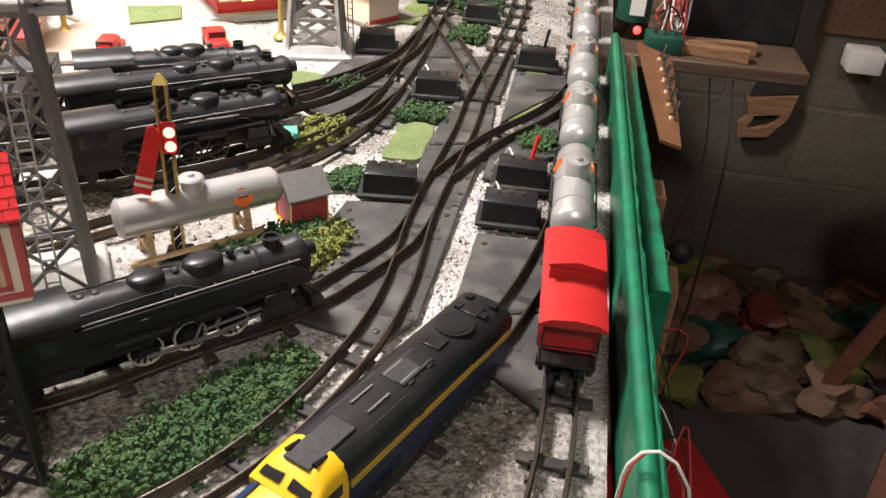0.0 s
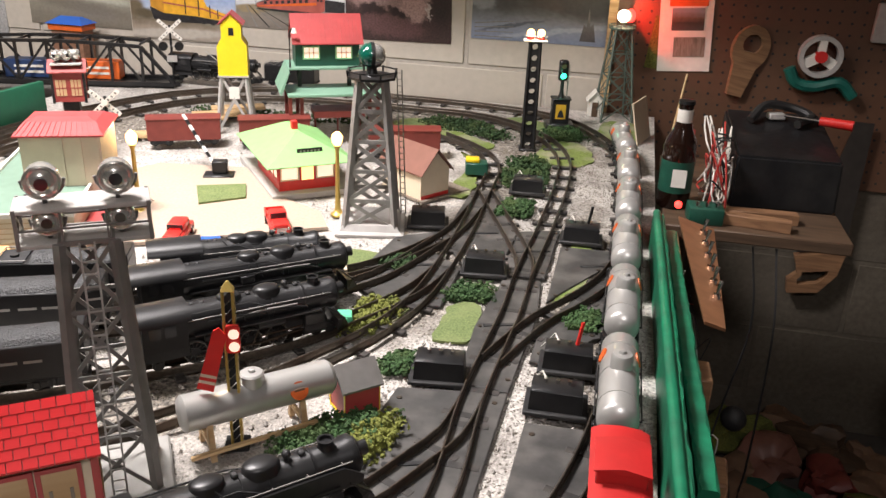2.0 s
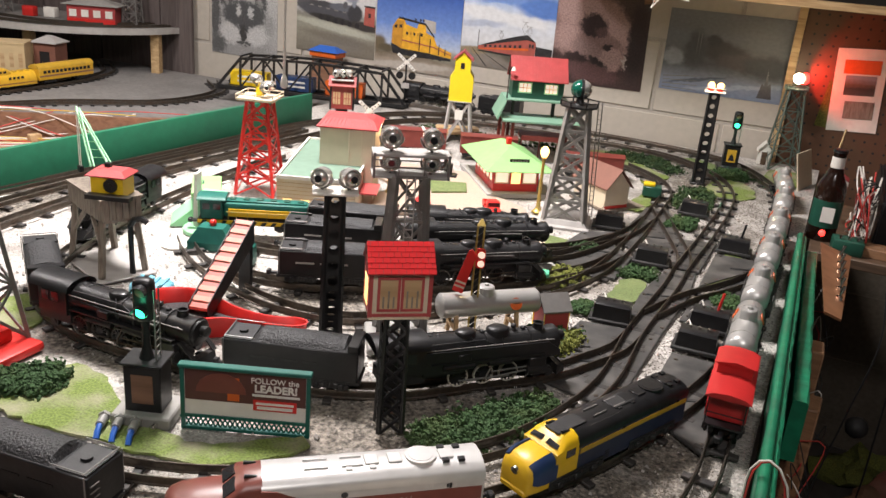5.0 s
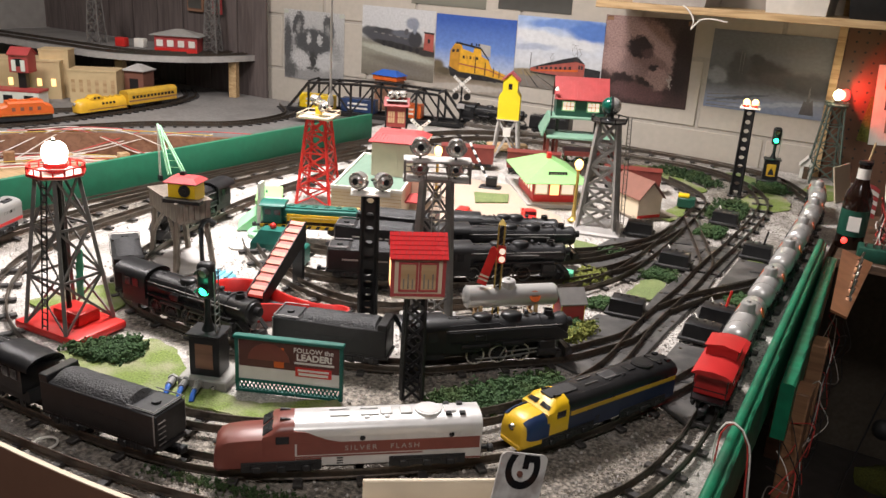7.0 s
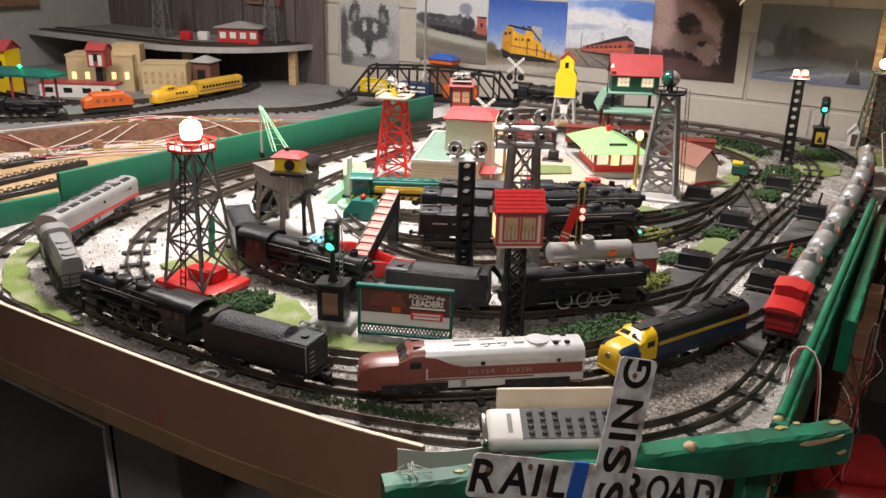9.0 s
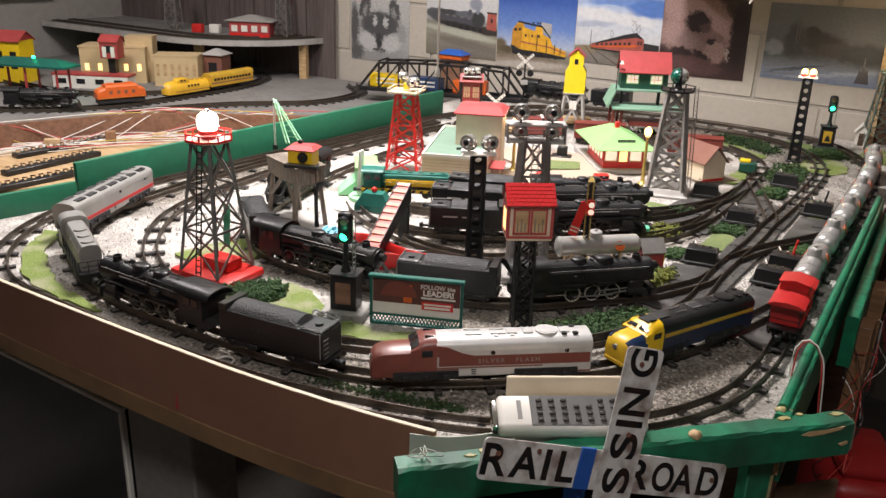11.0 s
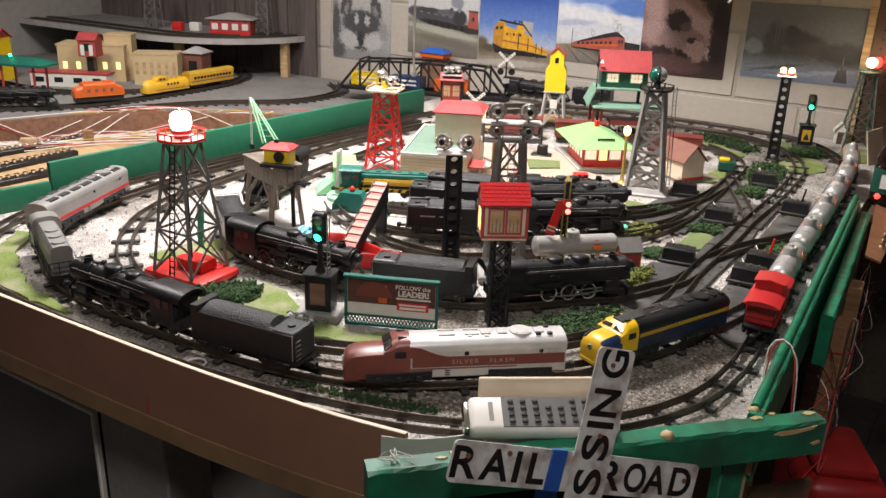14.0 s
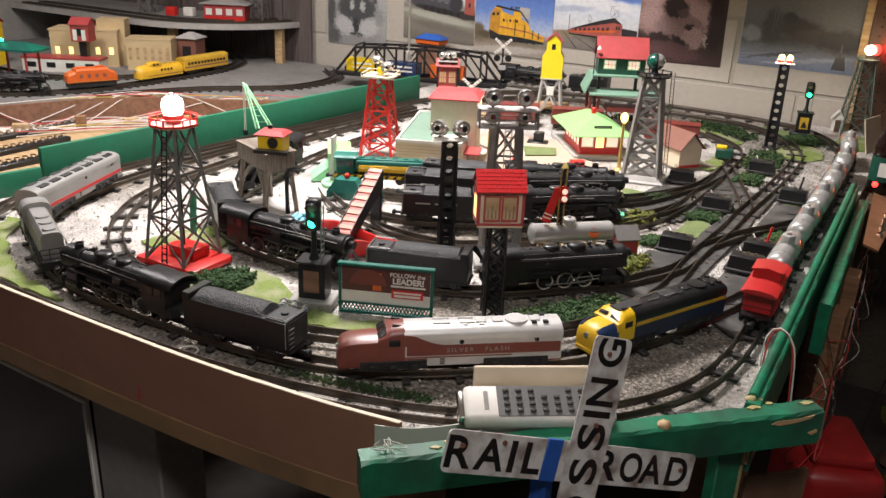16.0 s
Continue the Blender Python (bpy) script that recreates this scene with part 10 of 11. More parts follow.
ro = [(-0.055, -0.005), (0.060, 0.015), (0.050, -0.045), (0.015, -0.095), (-0.055, -0.105), (-0.060, -0.07), (-0.04, -0.05)]
ri = [(-0.030, -0.045), (0.030, -0.035), (0.028, -0.050), (0.008, -0.072), (-0.035, -0.080), (-0.038, -0.066), (-0.030, -0.055)]
loft(q, [[(x, -0.011, z) for x, z in ro], [(x, 0.011, z) for x, z in ro], [(x, 0.011, z) for x, z in ri], [(x, -0.011, z) for x, z in ri], [(x, -0.011, z) for x, z in ro]], cap=False)
part("handle", q, "worn_wood", sw)

q = B()
bx(q, 0.03, 2.13, -0.030, 0.29, 0.42, 0.020, 0, 0.002, 1)
tagged(part("side_bench", q, "dark_board", None), "plywood shelf beside the train table", "shelf", kind="structure")
bo = thing("beer_bottle", -0.099, 2.02, -0.010, 0, "brown glass bottle with a paper label", "bottle")
q = B()
lathe(q, [(0.028, 0), (0.0305, 0.004), (0.0305, 0.115), (0.028, 0.128), (0.018, 0.148), (0.0135, 0.165), (0.0130, 0.192), (0.0145, 0.194), (0.0145, 0.200), (0.001, 0.200)], n=24)
part("glass", q, M.setdefault("brown_glass", node_mat("brown_glass", (0.014, 0.006, 0.004), 0.08, 0, 0.1, 20, 0)), bo)
q = B()
lathe(q, [(0.0308, 0.032), (0.0308, 0.092)], n=24)
lb = part("label", q, "dk_green", bo, "green and white paper label")
q = B()
bx(q, 0.004, -0.0312, 0.045, 0.026, 0.0008, 0.034)
part("label_panel", q, "white", lb)
q = B()
lathe(q, [(0.0142, 0.160), (0.0138, 0.186)], n=20)
part("neck_label", q, "white", bo)
q = B()
lathe(q, [(0.0148, 0.196), (0.0148, 0.202), (0.0, 0.203)], n=16)
part("cap", q, "black", bo)
bo.matrix_basis = bo.matrix_basis @ Matrix.Diagonal((0.9, 0.9, 0.9, 1))
tx = thing("black_control_box", 0.078, 2.15, -0.010, 3, "large black plastic control box on the shelf", "box")
q = B()
loft(q, [[(-0.088, -0.10, 0), (0.088, -0.10, 0), (0.088, 0.11, 0), (-0.088, 0.11, 0)], [(-0.085, -0.096, 0.090), (0.085, -0.096, 0.090), (0.085, 0.108, 0.125), (-0.085, -0.096 + 0.204, 0.125)]])
bmesh.ops.bevel(q, geom=q.edges[:], offset=0.004, segments=2, affect="EDGES")
part("case", q, "black", tx)
q = B()
tubes(q, spline([(-0.05, 0.04, 0.122), (-0.02, 0.07, 0.145), (0.03, 0.08, 0.14), (0.06, 0.06, 0.130), (0.03, 0.03, 0.122)], 0.01), 0.008, 8)
part("cord_coil", q, "cable_black", tx)
q = B()
bx(q, 0.0, 0.07, 0.12, 0.03, 0.02, 0.012, 10, 0.002, 1)
part("switch_block", q, "lt_grey", tx)
sd = thing("screwdriver", 0.140, 2.17, 0.124, -20, "screwdriver with a bright red handle", "screwdriver")
q = B()
cyl(q, (0, 0, 0), (0.055, 0, 0), 0.008, 0.009, n=12)
part("handle", q, "red", sd)
q = B()
cyl(q, (-0.06, 0, 0), (0, 0, 0), 0.002, n=8)
part("shaft", q, "chrome", sd)
gb = thing("green_transformer", -0.050, 1.955, -0.010, 5, "small dark green transformer with terminals", "transformer")
q = B()
bx(q, 0, 0, 0, 0.055, 0.045, 0.028, bev=0.003, seg=2)
part("case", q, "dk_green", gb)
q = B()
for k in range(3):
    cyl(q, (-0.015 + 0.015 * k, -0.012, 0.028), (-0.015 + 0.015 * k, -0.012, 0.036), 0.003, n=8)
part("terminal", q, "chrome", gb)
for k, (x, y, r_) in enumerate(((0.035, 1.985, 4), (0.02, 1.955, -8))):
    q = B()
    bx(q, x, y, -0.010, 0.13, 0.022, 0.018, r_, 0.001, 1)
    tagged(part("wood_block", q, "worn_wood", None), "offcut of brown wood on the shelf", "wood block", "wood offcuts")
random.seed(11)
for k in range(12):
    p = [(-0.045 + random.uniform(-0.01, 0.015), 2.05 + random.uniform(-0.08, 0.08), random.uniform(0.0, 0.03))]
    for j in range(7):
        p.append((-0.035 + random.uniform(-0.022, 0.025), 2.04 + random.uniform(-0.09, 0.09), random.uniform(0.0, 0.13)))
    m_ = ("cable_white", "cable_white", "cable_red", "cable_black")[k % 4]
    wire("bundled_wire", p, m_, 0.0015, {"cable_red": "red", "cable_white": "white", "cable_black": "black"}[m_] + " wire in a tangle beside the bottle")
fg = thing("paper_flag", -0.120, 2.13, -0.010, 20, "small striped paper flag on a wooden stick", "flag")
q = B()
bar(q, (0.0, 0, 0), (0.032, 0.02, 0.20), 0.003)
part("stick", q, "raw_wood", fg)
for k in range(7):
    q = B()
    loft(q, [[(0.012 + 0.0012 * k, 0.008, 0.05 + 0.0095 * k), (0.035 + 0.0012 * k, -0.004, 0.045 + 0.0095 * k), (0.058, 0.006, 0.035 + 0.0095 * k), (0.058, 0.006, 0.044 + 0.0095 * k), (0.035 + 0.0012 * k, -0.004, 0.054 + 0.0095 * k), (0.012 + 0.0012 * k, 0.008, 0.059 + 0.0095 * k)], [(0.012 + 0.0012 * k, 0.009, 0.05 + 0.0095 * k), (0.035 + 0.0012 * k, -0.003, 0.045 + 0.0095 * k), (0.058, 0.007, 0.035 + 0.0095 * k), (0.058, 0.007, 0.044 + 0.0095 * k), (0.035 + 0.0012 * k, -0.003, 0.054 + 0.0095 * k), (0.012 + 0.0012 * k, 0.009, 0.059 + 0.0095 * k)]])
    part("stripe", q, "brick_red" if k % 2 == 0 else "white", fg)
cp = thing("toggle_board", 0, 0, 0, 0, "copper-faced panel with a row of toggle switches", "control board")
a0, a1 = Vector((-0.098, 1.845, 0.032)), Vector((-0.078, 1.505, 0.028))
wv = Vector((0.055, 0.01, -0.018))
q = B()
loft(q, [[a0, a0 + wv, a1 + wv * 0.45, a1], [p - Vector((0, 0, 0.004)) for p in (a0, a0 + wv, a1 + wv * 0.45, a1)]])
part("plate", q, M.setdefault("copper", node_mat("dull_copper", (0.42, 0.20, 0.10), 0.4, 0.55, 0.12, 60, 0.06, (0.22, 0.10, 0.06), 0.5, 20)), cp, "dull copper plate")
for k in range(6):
    f = 0.12 + 0.13 * k
    p = a0 + (a1 - a0) * f + wv * (0.62 - 0.25 * f)
    q = B()
    cyl(q, p, p + Vector((0, 0, 0.006)), 0.005, n=10)
    cyl(q, p + Vector((0, 0, 0.006)), p + Vector((0.004, 0.004, 0.022)), 0.002, 0.0028, n=8)
    part("toggle", q, "chrome", cp)
q = B()
ball(q, -0.10, 1.86, 0.045, 0.006, n=10)
tagged(part("red_pilot_lamp", q, "lamp_red", None), "small glowing red pilot lamp by the switch panel", "lamp")

for k in (0, 3):
    p = [(0.03 + 0.012 * k, 1.93, -0.035), (0.045 + 0.01 * k, 1.90 - 0.01 * k, -0.16), (0.02 + 0.02 * k, 1.88, -0.32 - 0.03 * k), (-0.01 + 0.03 * k, 1.84 + 0.02 * k, -0.52), (0.02 * k, 1.80, -0.78)]
    wire("power_cord", p, "cable_black", 0.0019, "black power cord hanging from the side shelf")
q = B()
ball(q, 0.045, 1.885, -0.33, 0.022, n=10)
tagged(part("cord_knot", q, "black_matte", None), "black knot of cord and plug hanging below the shelf", "plug")

# shelf above, with plastic boxes
sf = thing("wall_shelf", -0.25, 2.53, 0.412, 0, "raw wooden shelf above the layout", "shelf")
q = B()
bx(q, 0, 0, 0, 1.22, 0.24, 0.018, bev=0.001, seg=1)
part("board", q, "raw_wood", sf)
for x, sx, m_, lab in ((-0.42, 0.22, "lt_grey", "grey plastic bin"), (-0.10, 0.16, "white", "white plastic bin"), (0.12, 0.22, "black", "black plastic crate"), (0.36, 0.2, "lt_grey", "grey plastic bin")):
    t = thing("storage_bin", -0.25 + x, 2.52, 0.4305, 0, lab + " on the shelf", "bin", "bins on the shelf")
    q = B()
    loft(q, [[(-sx * 0.44, -0.08, 0), (sx * 0.44, -0.08, 0), (sx * 0.44, 0.08, 0), (-sx * 0.44, 0.08, 0)], [(-sx * 0.5, -0.095, 0.10), (sx * 0.5, -0.095, 0.10), (sx * 0.5, 0.095, 0.10), (-sx * 0.5, 0.095, 0.10)]])
    part("body", q, m_, t)
    q = B()
    bx(q, 0, 0, 0.10, sx * 1.06, 0.20, 0.008, bev=0.002, seg=1)
    part("rim", q, m_, t)
wire("shelf_cord", [(-0.62, 2.408, 0.433), (-0.60, 2.402, 0.420), (-0.585, 2.400, 0.395), (-0.59, 2.40, 0.375), (-0.57, 2.40, 0.40), (-0.54, 2.40, 0.405), (-0.50, 2.40, 0.40)], "cable_white", 0.002, "white cord hanging from the shelf")

# ---- floor clutter at the right ----
random.seed(3)
TOYS = (("lichen_olive", "olive stuffed toy"), ("dark_board", "brown stuffed toy"), ("brown_roof", "russet stuffed toy"), ("brown_card", "brown stuffed toy"), ("dark_board", "grey-brown cloth bundle"), ("brown_card", "light brown stuffed toy"), ("brown_card", "brown cloth bundle"), ("boxcar", "dull red stuffed toy"), ("dk_green", "dark green cloth bundle"))
heap = [(0.14 + 0.115 * (k % 6) + random.uniform(-0.03, 0.03), 2.08 + 0.15 * (k // 6) + random.uniform(-0.04, 0.04), random.uniform(0.055, 0.085), *TOYS[(k * 5) % 9]) for k in range(24)]
for x, y, r_, m_, lab in heap:
    q = B()
    bmesh.ops.create_icosphere(q, subdivisions=3, radius=r_)
    for v in q.verts:
        d = 0.8 + 0.75 * noise.noise(v.co * 16 + Vector((x * 9, y * 7, 0))) + 0.25 * noise.noise(v.co * 60 + Vector((x * 5, y * 3, 2)))
        v.co = Vector((v.co.x * d * 1.2, v.co.y * d, max(v.co.z * d * 0.8, -r_ * 0.45)))
    tagged(part("soft_toy", q, m_, None, at=pose(x, y, FLOOR + r_ * 0.45)), lab + " on the heap by the wall", "soft toy", "heap of soft things")
sl = thing("wooden_stool", 0.62, 1.95, FLOOR, 15, "brown wooden stool lying in the dark", "stool")
M["red_wood"] = wood_mat("red_brown_wood", (0.14, 0.05, 0.025), (0.09, 0.03, 0.018), (1, 1, 9), 12)
for p, r_ in (((-0.22, -0.16, 0.0), (-0.02, 0.10, 0.52)), ((0.16, -0.14, 0.0), (0.04, 0.10, 0.52)), ((-0.12, 0.22, 0.0), (-0.01, 0.14, 0.52)), ((0.2, 0.2, 0.0), (0.05, 0.14, 0.52))):
    q = B()
    bar(q, p, r_, 0.032)
    part("leg", q, "red_wood", sl)
q = B()
bar(q, (-0.14, -0.06, 0.2), (0.11, -0.05, 0.2), 0.018)
part("rung", q, "raw_wood", sl)
q = B()
cyl(q, (0.015, 0.12, 0.52), (0.015, 0.12, 0.545), 0.16, n=24)
part("seat", q, "red_wood", sl)
# ---- the second layout beyond the divider ----
LZ = -0.04
M["grey_scenery"] = node_mat("grey_scenery_board", (0.20, 0.19, 0.18), 0.8, 0, 0.2, 90, 0.2, (0.11, 0.10, 0.095), 0.5, 8)
q = B()
prism(q, [(-3.58, 1.05), (-2.46, 1.05), (-2.36, 1.37), (-2.20, 1.70), (-1.90, 1.92), (-1.62, 2.16), (-1.55, 2.64), (-3.58, 2.64)], LZ - 0.02, LZ)
tagged(part("second_table", q, "grey_scenery", None), "grey scenery board of a second layout", "table", kind="structure")
edge = [(p.x, p.y) for p in spline([(-2.46, 1.05), (-2.36, 1.37), (-2.20, 1.70), (-1.90, 1.92), (-1.62, 2.16)], 0.05)]
q = B()
prism(q, edge + [(x + 0.012, y - 0.010) for x, y in edge[::-1]], LZ - 0.066, LZ + 0.004)
tagged(part("brown_fascia", q, "brown_wood", None), "brown board along the second layout's edge", "board", kind="structure")
edge2 = [(x + 0.015, y - 0.012) for x, y in edge]
q = B()
prism(q, edge2 + [(min(x + 0.36, -1.53), y - 0.31) for x, y in edge2[::-1]], LZ - 0.084, LZ - 0.070)
tagged(part("tan_shelf", q, "tan", None), "tan plywood shelf below the second layout's edge", "shelf", kind="structure")
q = B()
prism(q, [(-1.95, 0.80), (-1.60, 0.80), (-1.60, 1.35), (-1.95, 1.20)], LZ - 0.10, LZ - 0.085)
tagged(part("lower_shelf", q, "raw_wood", None), "raw plywood shelf beside the divider", "shelf", kind="structure")
for k, (x, y, r_) in enumerate(((-2.2575, 1.385, 88), (-2.117, 1.265, 92), (-1.985, 1.170, 87))):
    t = thing("terminal_strip", x, y, LZ - 0.0695, r_, "black terminal strip with a row of bright screws", "terminal strip", "terminal strips")
    q = B()
    bx(q, 0, 0, 0, 0.29, 0.032, 0.014, bev=0.002, seg=1)
    part("strip", q, "black", t)
    for j in range(13):
        q = B()
        cyl(q, (-0.132 + 0.022 * j, 0, 0.014), (-0.132 + 0.022 * j, 0, 0.022), 0.007, n=10)
        part("screw", q, "chrome", t)
random.seed(21)
for k in range(44):
    m_ = ("cable_white", "cable_white", "cable_red", "cable_white", "cable_red", "cable_white", "cable_white", "cable_yellow")[k % 8]
    n0 = random.randrange(0, max(1, len(edge) - 14))
    span_ = random.randrange(9, 15)
    d0, d1 = random.uniform(-0.03, 0.15), random.uniform(-0.03, 0.15)
    p = []
    for j in range(4):
        x, y = edge[min(len(edge) - 1, n0 + span_ * j // 3)]
        d_ = d0 + (d1 - d0) * j / 3 + random.uniform(-0.022, 0.022)
        z_ = LZ + random.uniform(0.006, 0.014) if d_ < 0.016 else LZ - 0.0675 + random.uniform(0.0, 0.018)
        p.append((x + 0.74 * d_, y - 0.67 * d_, z_))
    wire("draped_wire", p, m_, 0.0014, {"cable_white": "white", "cable_red": "red", "cable_yellow": "yellow", "cable_black": "black"}[m_] + " wire draped along the second layout's edge")
for k in range(9):
    x, y = edge[4 + 3 * k] if 4 + 3 * k < len(edge) else edge[-1]
    q = B()
    bx(q, x + 0.045 + 0.012 * (k % 3), y - 0.045, LZ - 0.0695, 0.030 + 0.014 * (k % 2), 0.022, 0.020 + 0.010 * (k % 3), 40 + 9 * k, 0.0015, 1)
    tagged(part("wood_block", q, ("raw_wood", "tan", "worn_wood")[k % 3], None), "small offcut of pale wood under the second layout's edge", "wood block", "wood offcuts")
# tracks of the second layout
for nm, pts in (("far_track", [(-3.3, 1.24), (-2.75, 1.31), (-2.57, 1.40), (-2.47, 1.49), (-2.40, 1.60), (-2.365, 1.70), (-2.355, 1.80), (-2.352, 1.92), (-2.353, 2.03), (-2.362, 2.16), (-2.385, 2.28), (-2.45, 2.42), (-2.6, 2.54)]), ("far_track", [(-2.275, 1.62), (-2.14, 1.92), (-1.95, 2.15), (-1.95, 2.40), (-2.10, 2.55)]), ("far_track", [(-3.3, 1.72), (-2.80, 1.70), (-2.60, 1.76), (-2.48, 1.90), (-2.43, 2.10), (-2.48, 2.30), (-2.65, 2.45)])):
    q = B()
    ln = spline(pts, 0.03)
    t = thing(nm, 0, 0, LZ, 0, "dark rails on black ties of the second layout", "track", "model railway tracks", "structure")
    for s in (-1, 1):
        ring = []
        for i, p in enumerate(ln):
            d = (ln[min(i + 1, len(ln) - 1)] - ln[max(i - 1, 0)]).normalized()
            nn = Vector((-d.y, d.x, 0))
            c_ = p + nn * s * 0.016
            ring.append([c_ + nn * u + Vector((0, 0, v)) for u, v in ((-0.002, 0.003), (0.002, 0.003), (0.0015, 0.0125), (-0.0015, 0.0125))])
        q = B()
        loft(q, ring)
        part("rail", q, "rail", t)
    first = None
    for i in range(1, len(ln) - 1, 1):
        m = pose(ln[i].x, ln[i].y, 0, 0, 0, heading(ln[i - 1], ln[i + 1]))
        if first is None:
            q = B()
            bx(q, 0, 0, 0.0002, 0.011, 0.06, 0.004)
            first = part("tie", q, "tie", t, at=m)
        else:
            again(first, m)
# trains of the second layout
t = thing("orange_boxcab", -2.372, 1.685, LZ + 0.0128, 71, "bright orange box-cab electric engine on black trucks", "locomotive")
q = B()
loft(q, [[(u, -w_, 0.021), (u, -w_, z), (u, -w_ * 0.8, z + 0.006), (u, w_ * 0.8, z + 0.006), (u, w_, z), (u, w_, 0.021)] for u, w_, z in ((-0.078, 0.020, 0.036), (-0.072, 0.023, 0.044), (-0.052, 0.025, 0.050), (-0.050, 0.025, 0.058), (0.050, 0.025, 0.058), (0.052, 0.025, 0.050), (0.072, 0.023, 0.044), (0.078, 0.020, 0.036))])
part("body", q, "orange", t, soft=False)
for s in (-1, 1):
    for u in (-0.036, -0.012, 0.012, 0.036):
        q = B()
        bx(q, u, s * 0.0252, 0.036, 0.010, 0.001, 0.011)
        part("window", q, "brown_roof", t)
    q = B()
    bar(q, (-0.07, s * 0.0262, 0.024), (0.07, s * 0.0262, 0.024), 0.0014)
    part("handrail", q, "brass", t)
for u in (-0.03, 0.03):
    q = B()
    bx(q, u, 0, 0.0635, 0.022, 0.016, 0.005, bev=0.001, seg=1)
    part("roof_box", q, "orange", t)
q = B()
bx(q, 0, 0, 0.004, 0.15, 0.040, 0.017, bev=0.002, seg=1)
part("underframe", q, "black_matte", t)
wheels(t, (-0.055, -0.03, 0.03, 0.055))
st_ = thing("yellow_streamliner", -2.354, 1.937, LZ + 0.013, 270, "yellow streamlined motor unit with a bulbous nose and raised cab", "locomotive")
q = B()
loft(q, [[(u, w_ * math.cos(a_), 0.009 + (z - 0.009) * (0.52 - 0.52 * math.cos(b_))) for a_, b_ in [(math.pi * (k / 14) - math.pi, 0) for k in (0,)] + [(math.pi - math.pi * k / 14, math.acos(1 - 2 * min(1.0, 0.30 + 0.70 * math.sin(math.pi * k / 14)))) for k in range(15)] + [(0.0, 0)]] for u, w_, z in ((-0.09, 0.023, 0.047), (0.030, 0.023, 0.047), (0.058, 0.0245, 0.050), (0.078, 0.023, 0.048), (0.088, 0.018, 0.043), (0.093, 0.010, 0.034))])
part("body", q, "train_yellow", st_)
q = B()
loft(q, [[(u, -w_, 0.040), (u, -w_, z), (u, -w_ * 0.5, z + 0.004), (u, w_ * 0.5, z + 0.004), (u, w_, z), (u, w_, 0.040)] for u, w_, z in ((-0.010, 0.014, 0.048), (0.004, 0.015, 0.056), (0.034, 0.015, 0.056), (0.046, 0.013, 0.048))])
part("cab", q, "train_yellow", st_)
for s in (-1, 1):
    for u in (0.012, 0.026):
        q = B()
        bx(q, u, s * 0.0152, 0.0475, 0.009, 0.001, 0.006)
        part("cab_window", q, "glass_dark", st_)
    for k in range(4):
        q = B()
        bx(q, -0.040 + 0.014 * k, s * 0.0233, 0.029, 0.008, 0.001, 0.007)
        part("window", q, "glass_dark", st_)
    q = B()
    bar(q, (-0.088, s * 0.0234, 0.017), (0.060, s * 0.0244, 0.017), 0.0016)
    part("stripe", q, "brown_roof", st_)
for k in range(3):
    q = B()
    bx(q, -0.072 + 0.022 * k, 0, 0.0465, 0.012, 0.016, 0.004, bev=0.001, seg=1)
    part("roof_vent", q, "stripe_yellow", st_)
q = B()
cyl(q, (0.089, 0, 0.036), (0.095, 0, 0.035), 0.005, n=12)
part("headlight", q, "lt_grey", st_)
q = B()
bx(q, 0, 0, 0.003, 0.168, 0.034, 0.007, bev=0.001, seg=1)
part("underframe", q, "black_matte", st_)
wheels(st_, (-0.06, -0.03, 0.03, 0.06))
for x, y, r_ in ((-2.362, 2.148, 93),):
    t = passenger_car(x, y, r_, ("train_yellow", "stripe_yellow", "brown_wood"), "yellow streamlined coach with a window band", 0.22)
    t.matrix_basis = pose(x, y, LZ + 0.0128, 0, 0, r_)
steam_locomotive(-2.66, 1.56, 25, "black engine at the edge of the second layout", L=0.22).matrix_basis = pose(-2.487, 1.475, LZ + 0.0128, 0, 0, 42)
